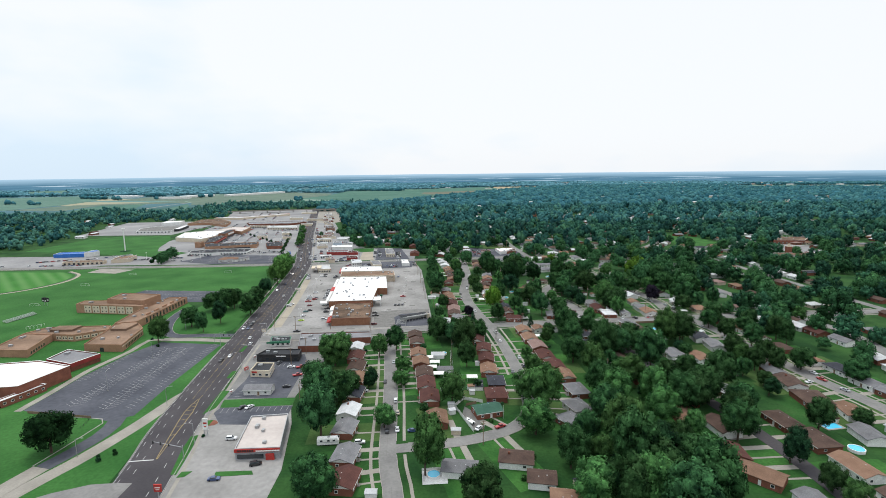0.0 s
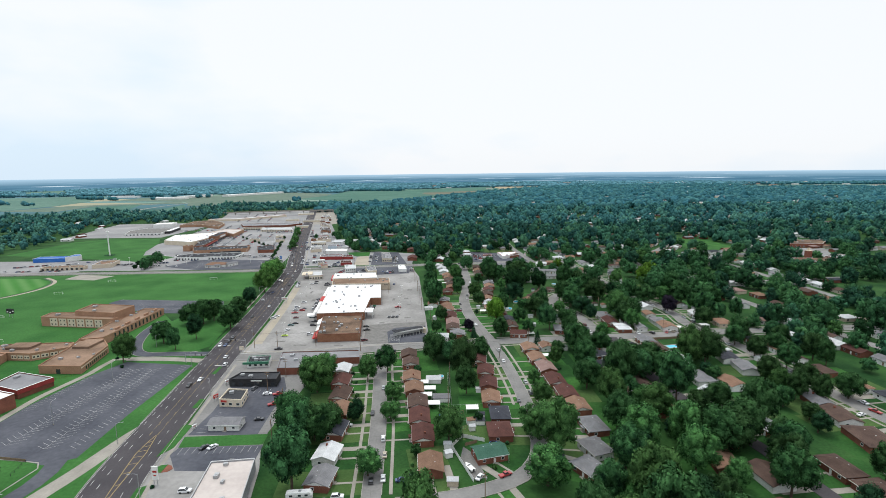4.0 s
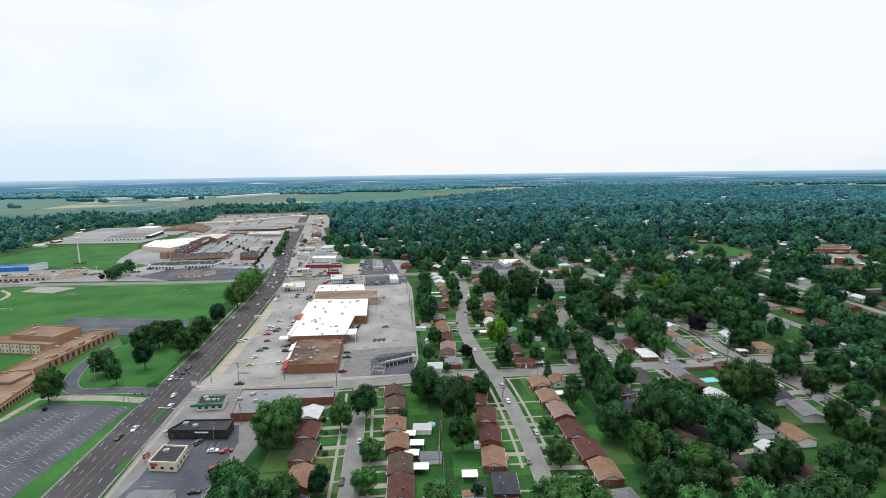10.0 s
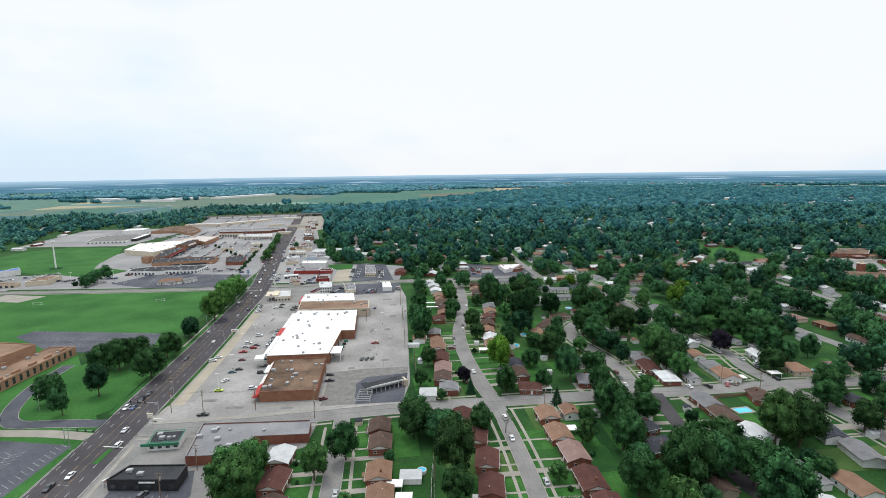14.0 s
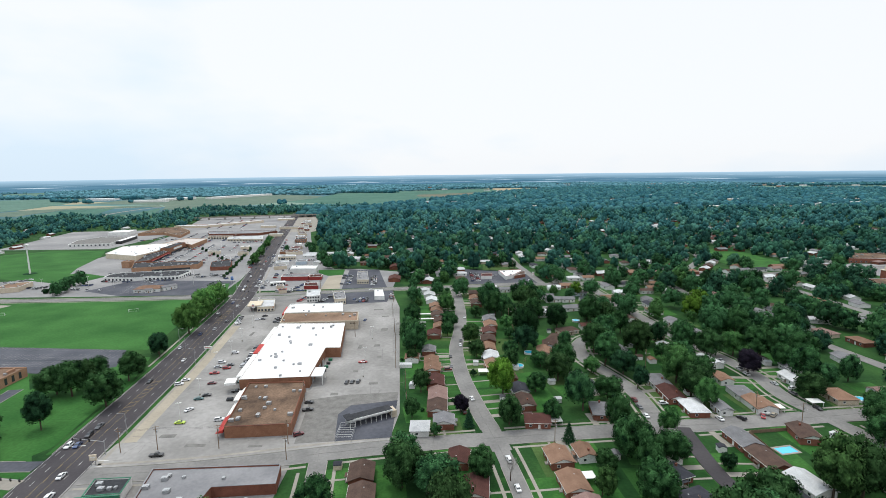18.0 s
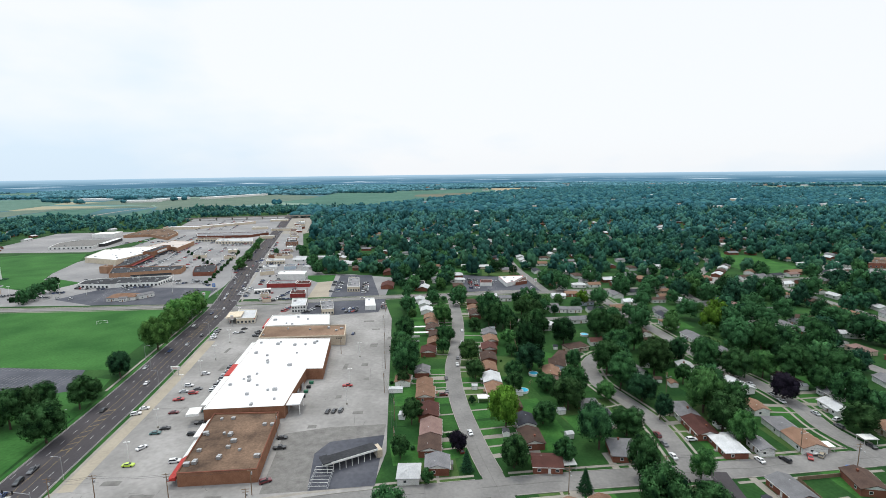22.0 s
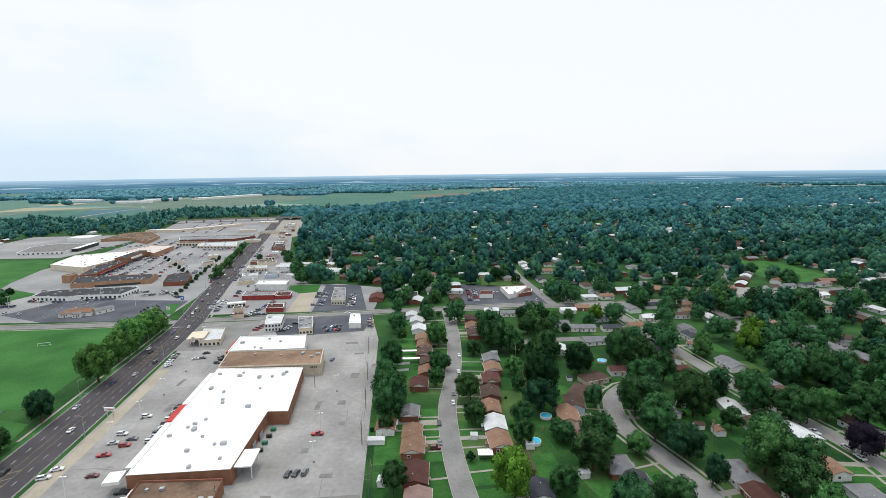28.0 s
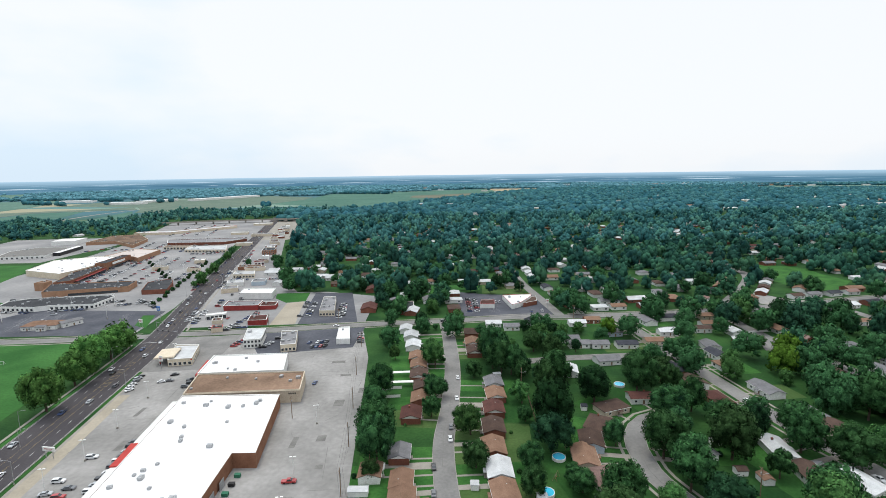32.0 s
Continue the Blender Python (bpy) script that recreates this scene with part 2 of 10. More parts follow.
M["belt_leaf_light"] = foliage("pale_hazed_belt_leaves", (0.027, 0.090, 0.078), (0.064, 0.162, 0.128), 0.02, 0.12, 0.05)
M["haze_leaf_dark"] = foliage("dark_hazed_horizon_leaves", (0.046, 0.128, 0.165), (0.068, 0.162, 0.202), 0.012, 0.05, 0.01)
# grove leaves: dark ends imitate shade between clumps, extra blue imitates haze
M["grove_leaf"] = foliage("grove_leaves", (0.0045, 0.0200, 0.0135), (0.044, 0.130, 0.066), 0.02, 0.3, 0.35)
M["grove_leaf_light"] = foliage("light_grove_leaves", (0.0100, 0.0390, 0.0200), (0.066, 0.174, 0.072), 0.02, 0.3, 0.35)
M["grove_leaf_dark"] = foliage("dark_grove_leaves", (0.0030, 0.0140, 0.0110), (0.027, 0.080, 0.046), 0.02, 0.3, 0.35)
# mid-distance leaves, with a slighter haze tint in the colour
M["mid_leaf"] = foliage("hazed_mid_leaves", (0.0060, 0.031, 0.029), (0.047, 0.144, 0.100), 0.02, 0.12, 0.09)


def striped_grass():
    """Mown stripes, pale and dark, spaced wide enough to show from the camera."""
    m = surface("striped_grass", (0.030, 0.125, 0.022), (0.054, 0.185, 0.036), 0.03, 0.7, 0.95, 0.3, grain=0.14)
    n, l = m.node_tree.nodes, m.node_tree.links
    b = n["Principled BSDF"]
    base = b.inputs["Base Color"].links[0].from_socket
    tc, wv, mr, mul = n.new("ShaderNodeTexCoord"), n.new("ShaderNodeTexWave"), n.new("ShaderNodeMapRange"), n.new("ShaderNodeMix")
    wv.bands_direction = "DIAGONAL"
    wv.inputs["Scale"].default_value, wv.inputs["Distortion"].default_value = 0.035, 0.0
    l.new(tc.outputs["Object"], wv.inputs["Vector"])
    mul.data_type = "RGBA"
    mul.inputs["B"].default_value = (0.10, 0.20, 0.07, 1)
    mr.inputs["To Max"].default_value = 0.55
    l.new(wv.outputs["Fac"], mr.inputs["Value"])
    l.new(mr.outputs[0], mul.inputs["Factor"])
    l.new(base, mul.inputs["A"])
    l.new(mul.outputs["Result"], b.inputs["Base Color"])
    return m


M["grass_stripe"] = striped_grass()
# ---- building blocks ----
MESHES = {}


def mesh_of(name, verts, faces, smooth=False):
    me = bpy.data.meshes.new(name)
    me.from_pydata([tuple(v) for v in verts], [], faces)
    me.update()
    if smooth:
        for p in me.polygons:
            p.use_smooth = True
    return me


def box_data(w, d, h, x=0.0, y=0.0, z=0.0):
    """A box on z, centred on x and y: vertices and faces."""
    a, b = w / 2, d / 2
    v = [(x - a, y - b, z), (x + a, y - b, z), (x + a, y + b, z), (x - a, y + b, z),
         (x - a, y - b, z + h), (x + a, y - b, z + h), (x + a, y + b, z + h), (x - a, y + b, z + h)]
    return v, [(3, 2, 1, 0), (4, 5, 6, 7), (0, 1, 5, 4), (1, 2, 6, 5), (2, 3, 7, 6), (3, 0, 4, 7)]


def gather(*pieces):
    """Several (vertices, faces) in one."""
    v, f = [], []
    for pv, pf in pieces:
        k = len(v)
        v += list(pv)
        f += [tuple(i + k for i in face) for face in pf]
    return v, f


def box_mesh(w, d, h):
    key = ("box", round(w, 3), round(d, 3), round(h, 3))
    if key not in MESHES:
        MESHES[key] = mesh_of("box", *box_data(w, d, h))
    return MESHES[key]


def tube_data(r0, r1, h, n=8, x=0.0, y=0.0, z=0.0):
    ring = [(math.cos(2 * math.pi * i / n), math.sin(2 * math.pi * i / n)) for i in range(n)]
    v = [(x + r0 * c, y + r0 * s, z) for c, s in ring] + [(x + r1 * c, y + r1 * s, z + h) for c, s in ring]
    f = [(i, (i + 1) % n, n + (i + 1) % n, n + i) for i in range(n)]
    return v, f + [tuple(range(n - 1, -1, -1)), tuple(range(n, 2 * n))]


def rod_data(a, b, r0, r1, n=5):
    """A tapered rod from a to b."""
    a, b = Vector(a), Vector(b)
    q = (b - a).to_track_quat("Z", "Y")
    v, f = tube_data(r0, r1, (b - a).length, n)
    return [tuple(a + q @ Vector(p)) for p in v], f


def thing(name, m, label, category, group="", kind=""):
    ob = new(name)
    ob.matrix_basis = m
    ob.empty_display_size = 0.5
    return tagged(ob, label, category, group, kind)


def part(name, data, material, parent, label="", m=None):
    """Links a mesh (or a bmesh, or vertices and faces) as one part under its thing."""
    if isinstance(data, bmesh.types.BMesh):
        me = bpy.data.meshes.new(name)
        data.to_mesh(me)
        data.free()
    elif isinstance(data, tuple):
        me = mesh_of(name, *data)
    else:
        me = data
    if not me.materials:
        me.materials.append(material)
    ob = new(name, me)
    if me.materials[0] != material:
        ob.material_slots[0].link = "OBJECT"
        ob.material_slots[0].material = material
    ob.parent = parent
    if m is not None:
        ob.matrix_basis = m
    if label:
        ob["label"] = label
    return ob


def single(name, data, material, label, category, kind="", group="", m=None):
    """A top-level mesh."""
    ob = part(name, data, material, None, "", m)
    return tagged(ob, label, category, group, kind)


def prism_data(pts, z0, z1, cap=True):
    """A prism on a plan outline, counter-clockwise."""
    area = sum(a[0] * b[1] - b[0] * a[1] for a, b in zip(pts, pts[1:] + pts[:1]))
    pts = list(pts) if area > 0 else list(pts)[::-1]
    n = len(pts)
    v = [(x, y, z0) for x, y in pts] + [(x, y, z1) for x, y in pts]
    f = [(i, (i + 1) % n, n + (i + 1) % n, n + i) for i in range(n)]
    if cap:
        f.append(tuple(range(n, 2 * n)))
    return v, f


def slab(name, pts, top, material, label, category, kind="structure"):
    return single(name, prism_data(pts, -0.05, top), material, label, category, kind)


def smooth_line(pts, step=6.0):
    """A rounded line through the given points, evenly stepped."""
    p = [np.array(q, float) for q in pts]
    p = [2 * p[0] - p[1]] + p + [2 * p[-1] - p[-2]]
    out = []
    for i in range(1, len(p) - 2):
        n = max(1, int(np.linalg.norm(p[i + 1] - p[i]) / step))
        for k in range(n):
            s = k / n
            out.append(0.5 * (2 * p[i] + (p[i + 1] - p[i - 1]) * s + (2 * p[i - 1] - 5 * p[i] + 4 * p[i + 1] - p[i + 2]) * s * s
                              + (3 * p[i] - p[i - 1] - 3 * p[i + 1] + p[i + 2]) * s ** 3))
    out.append(p[-2])
    return np.array(out)


def normals_of(line):
    d = np.gradient(line, axis=0)
    d /= np.linalg.norm(d, axis=1)[:, None]
    return np.stack([-d[:, 1], d[:, 0]], 1)


def ribbon_data(line, left, right, z0, z1):
    """A strip with a flat top between two offsets of a line (offsets to the left are positive)."""
    nn = normals_of(line)
    a, b = line + nn * left, line + nn * right
    k = len(line)
    v = [(*p, z1) for p in a] + [(*p, z1) for p in b] + [(*p, z0) for p in a] + [(*p, z0) for p in b]
    f = []
    for i in range(k - 1):
        f.append((i, k + i, k + i + 1, i + 1))
        f.append((2 * k + i, i, i + 1, 2 * k + i + 1))
        f.append((k + i, 3 * k + i, 3 * k + i + 1, k + i + 1))
    f.append((0, 2 * k, 3 * k, k))
    f.append((k - 1, 2 * k - 1, 4 * k - 1, 3 * k - 1))
    return v, f


def dashes_data(line, offset, width, dash, gap, z, start=0.0, stop=1e9):
    """Painted dashes along an offset of a line."""
    nn = normals_of(line)
    p = line + nn * offset
    seg = np.linalg.norm(np.diff(p, axis=0), axis=1)
    s = np.concatenate([[0], np.cumsum(seg)])
    at = lambda u: np.array([np.interp(u, s, p[:, 0]), np.interp(u, s, p[:, 1])])
    pieces, u = [], start
    while u + dash < min(s[-1], stop):
        a, b = at(u), at(u + dash)
        w = np.array([-(b - a)[1], (b - a)[0]])
        w = w / np.linalg.norm(w) * width / 2
        pieces.append(([(*(a - w), z), (*(b - w), z), (*(b + w), z), (*(a + w), z)], [(0, 1, 2, 3)]))
        u += dash + gap
    return gather(*pieces)
# ---- ground: one sheet to the horizon ----
def far_rise(r):
    return 0.0


def ground_sheet():
    radii = [0, 60, 120, 200, 300, 420, 560, 720, 900, 1150, 1450, 1800, 2200, 2600, 3000, 3300, 3500, 3700, 3900, 4100, 4300, 4500, 4640, 4750]
    n = 160
    v = [(0, 150, 0)]
    for r in radii[1:]:
        for i in range(n):
            a = 2 * math.pi * i / n
            x, y = r * math.cos(a), 150 + r * math.sin(a)
            z = far_rise(r)
            v.append((x, y, z))
    f = [(0, 1 + i, 1 + (i + 1) % n) for i in range(n)]
    for k in range(len(radii) - 2):
        a, b = 1 + k * n, 1 + (k + 1) * n
        f += [(a + i, b + i, b + (i + 1) % n, a + (i + 1) % n) for i in range(n)]
    return v, f


def ground_material():
    """Lawn near the town, a patchwork of fields and woods beyond it, tinted blue to imitate haze."""
    m = surface("open_ground", (0.011, 0.044, 0.012), (0.033, 0.090, 0.023), 0.045, 0.8, 0.95, 0.3, contrast=0.16)
    n, l = m.node_tree.nodes, m.node_tree.links
    b = n["Principled BSDF"]
    near = b.inputs["Base Color"].links[0].from_socket
    tc = n.new("ShaderNodeTexCoord")
    mp = n.new("ShaderNodeMapping")
    mp.inputs["Scale"].default_value = (0.0013, 0.0042, 1)
    l.new(tc.outputs["Object"], mp.inputs["Vector"])
    vor = n.new("ShaderNodeTexVoronoi")
    vor.inputs["Scale"].default_value = 1.0
    l.new(mp.outputs[0], vor.inputs["Vector"])
    sep = n.new("ShaderNodeSeparateColor")
    l.new(vor.outputs["Color"], sep.inputs[0])
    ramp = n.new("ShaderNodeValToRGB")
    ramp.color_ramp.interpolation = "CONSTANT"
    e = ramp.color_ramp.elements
    # blue haze is painted into most of these far colours
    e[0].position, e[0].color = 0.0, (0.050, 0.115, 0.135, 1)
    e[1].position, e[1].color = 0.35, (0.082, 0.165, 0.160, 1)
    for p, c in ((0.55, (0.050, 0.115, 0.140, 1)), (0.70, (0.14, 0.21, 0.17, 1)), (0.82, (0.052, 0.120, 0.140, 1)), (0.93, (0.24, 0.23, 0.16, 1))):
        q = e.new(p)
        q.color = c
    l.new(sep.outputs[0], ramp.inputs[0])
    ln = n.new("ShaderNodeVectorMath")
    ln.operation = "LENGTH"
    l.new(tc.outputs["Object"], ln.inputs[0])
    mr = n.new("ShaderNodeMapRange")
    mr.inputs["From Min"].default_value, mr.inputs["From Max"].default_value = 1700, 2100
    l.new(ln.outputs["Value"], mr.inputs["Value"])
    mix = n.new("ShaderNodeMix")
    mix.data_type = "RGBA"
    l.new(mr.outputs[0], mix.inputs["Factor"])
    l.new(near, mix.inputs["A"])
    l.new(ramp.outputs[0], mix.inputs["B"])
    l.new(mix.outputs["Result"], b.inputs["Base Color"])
    return m


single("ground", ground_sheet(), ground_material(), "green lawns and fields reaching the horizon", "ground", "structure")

# the plain beyond the sheet, as a glowing ring far behind everything, haze painted in
def distance_ring():
    n, v, f = 240, [], []
    for k in range(n):
        a = 2 * math.pi * k / n
        top = 87.0 + 1.6 * noise.noise((math.cos(a) * 9, math.sin(a) * 9, 2.0))
        for z in (-2.0, 30.0, 60.0, top):
            v.append((4700 * math.cos(a), 150 + 4700 * math.sin(a), z))
    for k in range(n):
        for r in range(3):
            p, q = 4 * k + r, 4 * ((k + 1) % n) + r
            f.append((p, p + 1, q + 1, q))
    return v, f


def haze_material():
    m = bpy.data.materials.new("painted_haze_backdrop")
    m.use_nodes = True
    n, l = m.node_tree.nodes, m.node_tree.links
    n.clear()
    tc, mp, nz = n.new("ShaderNodeTexCoord"), n.new("ShaderNodeMapping"), n.new("ShaderNodeTexNoise")
    mp.inputs["Scale"].default_value = (0.0022, 0.0022, 0.17)
    nz.inputs["Scale"].default_value, nz.inputs["Detail"].default_value, nz.inputs["Roughness"].default_value = 1.0, 5.0, 0.6
    l.new(tc.outputs["Object"], mp.inputs["Vector"])
    l.new(mp.outputs[0], nz.inputs["Vector"])
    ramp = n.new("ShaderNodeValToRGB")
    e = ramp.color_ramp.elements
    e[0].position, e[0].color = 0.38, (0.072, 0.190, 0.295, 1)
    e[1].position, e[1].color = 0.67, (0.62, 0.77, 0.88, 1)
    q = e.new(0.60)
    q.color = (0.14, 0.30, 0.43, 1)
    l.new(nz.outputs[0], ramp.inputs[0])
    # haze painted into the glow: paler blue toward the top
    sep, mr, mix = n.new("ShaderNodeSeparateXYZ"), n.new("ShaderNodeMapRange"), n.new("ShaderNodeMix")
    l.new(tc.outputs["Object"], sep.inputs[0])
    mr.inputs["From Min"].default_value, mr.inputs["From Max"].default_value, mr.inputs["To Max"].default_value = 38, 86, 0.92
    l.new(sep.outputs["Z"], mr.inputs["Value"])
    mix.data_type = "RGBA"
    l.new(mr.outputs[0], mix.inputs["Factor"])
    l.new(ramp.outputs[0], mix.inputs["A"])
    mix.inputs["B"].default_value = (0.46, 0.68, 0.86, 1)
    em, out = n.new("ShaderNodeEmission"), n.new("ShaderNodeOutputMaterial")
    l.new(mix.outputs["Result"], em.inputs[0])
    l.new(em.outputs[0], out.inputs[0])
    return m


single("backdrop", distance_ring(), haze_material(), "glowing backdrop with painted blue haze along the horizon", "backdrop", "structure")

# ---- fields, lawns and paved yards ----
FIELDS = []
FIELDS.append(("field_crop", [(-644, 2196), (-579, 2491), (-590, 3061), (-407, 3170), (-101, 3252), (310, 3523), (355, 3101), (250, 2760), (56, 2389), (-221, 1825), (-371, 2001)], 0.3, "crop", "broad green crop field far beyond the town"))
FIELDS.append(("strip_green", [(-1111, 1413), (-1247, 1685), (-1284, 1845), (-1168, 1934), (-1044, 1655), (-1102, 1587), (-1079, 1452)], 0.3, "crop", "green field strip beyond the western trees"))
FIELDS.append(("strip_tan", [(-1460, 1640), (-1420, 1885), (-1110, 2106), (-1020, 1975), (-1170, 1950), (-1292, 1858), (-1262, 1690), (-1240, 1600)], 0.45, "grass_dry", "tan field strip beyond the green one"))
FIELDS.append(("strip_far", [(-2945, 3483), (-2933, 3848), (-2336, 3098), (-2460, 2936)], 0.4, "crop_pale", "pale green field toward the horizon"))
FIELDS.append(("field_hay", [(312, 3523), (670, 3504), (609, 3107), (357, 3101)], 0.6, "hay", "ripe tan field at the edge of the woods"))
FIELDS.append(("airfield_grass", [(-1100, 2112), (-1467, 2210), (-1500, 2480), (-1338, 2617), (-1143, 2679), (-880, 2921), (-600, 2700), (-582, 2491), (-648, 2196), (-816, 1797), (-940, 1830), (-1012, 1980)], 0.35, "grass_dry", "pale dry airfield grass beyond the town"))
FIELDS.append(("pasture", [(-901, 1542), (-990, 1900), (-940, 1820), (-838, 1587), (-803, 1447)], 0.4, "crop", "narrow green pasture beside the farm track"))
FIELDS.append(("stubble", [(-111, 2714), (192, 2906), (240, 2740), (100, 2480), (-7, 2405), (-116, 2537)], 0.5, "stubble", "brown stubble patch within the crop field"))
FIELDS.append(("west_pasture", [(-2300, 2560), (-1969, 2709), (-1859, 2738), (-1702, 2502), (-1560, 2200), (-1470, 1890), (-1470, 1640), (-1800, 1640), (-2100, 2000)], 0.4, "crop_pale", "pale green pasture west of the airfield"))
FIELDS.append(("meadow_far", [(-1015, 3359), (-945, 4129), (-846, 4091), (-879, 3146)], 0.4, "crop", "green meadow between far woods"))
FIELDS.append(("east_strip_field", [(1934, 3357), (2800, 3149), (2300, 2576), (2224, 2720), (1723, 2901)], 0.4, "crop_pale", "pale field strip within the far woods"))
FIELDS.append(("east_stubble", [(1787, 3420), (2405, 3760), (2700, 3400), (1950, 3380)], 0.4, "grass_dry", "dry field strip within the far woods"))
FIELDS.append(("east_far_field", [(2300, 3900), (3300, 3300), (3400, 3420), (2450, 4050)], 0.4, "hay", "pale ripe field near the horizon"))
FIELDS.append(("sports_field", [(-330, 335), (-330, 345), (-318, 405), (-285, 478), (-200, 470), (-186, 470), (-205, 600), (-290, 602), (-470, 590), (-640, 580), (-700, 480), (-560, 380), (-460, 330)], 0.05, "grass_bright", "mown green school sports field"))
FIELDS.append(("meadow", [(-640, 740), (-473, 700), (-408, 683), (-450, 767), (-478, 850), (-512, 912), (-600, 912), (-640, 880)], 0.05, "grass_bright", "mown grass meadow with a tall pole"))
FIELDS.append(("island_lawn", [(-196, 338), (-216, 380), (-213, 430), (-200, 462), (-176, 456), (-165, 420), (-161, 380), (-157, 352), (-164, 340)], 0.06, "grass_bright", "mown lawn island with trees beside the road"))
FIELDS.append(("school_lawn", [(-124, 150), (-136, 225), (-148, 330), (-160, 345), (-240, 440), (-290, 478), (-345, 470), (-345, 150)], 0.05, "grass_bright", "mown bright lawns round the school"))
FIELDS.append(("school_court", [(-312, 349), (-310, 397), (-250, 389), (-249, 352)], 0.05, "grass_bright", "mown lawn court between school wings"))
FIELDS.append(("glade", [(388, 868), (346, 775), (355, 735), (378, 706), (425, 750), (423, 790), (430, 818), (403, 836)], 0.05, "lawn_bright", "open green park among houses"))
FIELDS.append(("church_green", [(0, 702), (6, 758), (57, 760), (56, 739), (36, 724)], 0.05, "grass_bright", "mown grass plot beside the dark lot"))
FIELDS.append(("worn_plot", [(57, 724), (60, 758), (100, 738), (94, 719)], 0.05, "lawn_worn", "worn dry grass plot behind the restaurant"))
level = 0.03
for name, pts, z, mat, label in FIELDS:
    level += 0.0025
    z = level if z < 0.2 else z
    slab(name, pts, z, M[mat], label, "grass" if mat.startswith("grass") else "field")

LOTS = []
LOTS.append(("school_parking", [(-152, 319), (-152, 258), (-150, 221), (-160, 216), (-169, 219), (-190, 221), (-208.5, 227), (-208.5, 248), (-209, 268), (-203.5, 306), (-196, 325)], 0.06, "asphalt_dark", "dark asphalt school parking lot with painted stalls"))
LOTS.append(("school_back_lot", [(-303, 466), (-300, 479), (-200, 470), (-188, 441), (-212, 431), (-240, 433), (-256, 436)], 0.07, "asphalt_dark", "dark asphalt lot behind the school with painted stalls"))
LOTS.append(("mall_parking", [(-131, 333), (-60, 341), (-14, 350), (-11, 379), (-27, 566), (-40, 628), (-120, 616), (-166, 608), (-158, 560), (-146, 490), (-136, 420), (-131, 370)], 0.06, "lot_concrete", "broad worn concrete parking lot round the mall"))
LOTS.append(("side_asphalt", [(-54, 352.5), (-13, 356), (-13.5, 401.5), (-40, 399), (-58, 394)], 0.09, "tar", "older grey asphalt yard beside the mall"))
LOTS.append(("shed_asphalt", [(-37, 354), (-12.8, 356.6), (-13.2, 392), (-36, 387), (-40.5, 378)], 0.095, "asphalt_dark", "newer dark asphalt patch round the open shed"))
LOTS.append(("shop_yard", [(-116, 205), (-90, 210), (-76, 226), (-78, 240), (-74, 300), (-51, 316), (-51, 342), (-132, 332), (-126, 300), (-118, 250)], 0.05, "street", "worn concrete yards of roadside shops"))
LOTS.append(("shop_lot", [(-113, 238), (-82, 238), (-84, 285), (-90, 300), (-116, 296), (-112, 260)], 0.08, "asphalt_dark", "dark asphalt lot between roadside shops"))
LOTS.append(("store_lot", [(-101, 140), (-64, 140), (-64.5, 176), (-71.5, 212), (-76, 226), (-108, 226), (-115, 213), (-108, 190)], 0.06, "lot_concrete", "pale concrete lot round the auto parts store"))
LOTS.append(("store_side_lot", [(-112.5, 222.6), (-104.6, 211.6), (-93.5, 211.2), (-75.2, 211.6), (-76.3, 229.5), (-111.5, 227.9)], 0.085, "asphalt_dark", "dark asphalt lot behind the auto parts store"))
LOTS.append(("shop_lawn", [(-111.9, 228), (-113.6, 236.7), (-77.3, 238.5), (-76.7, 230)], 0.2, "grass_bright", "mown grass strip between shop lots"))
LOTS.append(("gas_lot", [(-166, 548), (-120, 552), (-124, 614), (-172, 610)], 0.09, "street", "concrete forecourt of the gas station"))
LOTS.append(("corner_lots", [(-98, 574), (-40, 585), (-38, 628), (-120, 615)], 0.1, "asphalt_dark", "asphalt lots round small shops"))
LOTS.append(("north_lots", [(-190, 632), (-40, 640), (-40, 720), (-90, 740), (-220, 745)], 0.06, "lot_grey", "patchy paved yards of small shops"))
LOTS.append(("cafe_lot", [(-91, 637), (-46, 641), (-66, 735), (-101, 735)], 0.09, "asphalt_dark", "dark asphalt lot round a cafe"))
LOTS.append(("gravel_yard", [(-112, 636), (-93, 638), (-104, 705), (-118, 700)], 0.085, "gravel", "bare gravel yard beside the cafe lot"))
LOTS.append(("strip_lawn", [(-119, 701), (-103, 706), (-107, 738), (-138, 736), (-134, 718)], 0.2, "grass_bright", "small grass plot behind the white hall"))
LOTS.append(("west_lawn", [(-440, 690), (-408, 678), (-385, 682), (-377, 713), (-420, 735), (-443, 723)], 0.2, "grass_bright", "grass plot beside the shopping centre lots"))
LOTS.append(("corner_lawn", [(-216, 640), (-204, 634), (-216, 668), (-226, 668)], 0.2, "grass_bright", "grass plot at the road junction"))
LOTS.append(("dark_lot", [(30, 651), (72, 650), (88, 636), (110, 655), (103, 714), (60, 720), (37, 730)], 0.08, "asphalt_dark", "dark asphalt lot with parked cars"))
LOTS.append(("park_lot", [(304, 711), (318, 684), (368, 676), (352, 654), (302, 661), (281, 679)], 0.08, "lot_concrete", "pale gravel lot beside the park"))
LOTS.append(("east_school_lot", [(474, 655), (502, 660), (540, 727), (498, 735), (462, 715)], 0.08, "lot_grey", "grey lot between the far school buildings"))
LOTS.append(("west_lots", [(-460, 618), (-204, 618), (-212, 690), (-232, 780), (-270, 900), (-330, 1120), (-520, 1160), (-480, 930), (-470, 740)], 0.05, "lot_grey", "huge pale parking lots of the shopping centre"))
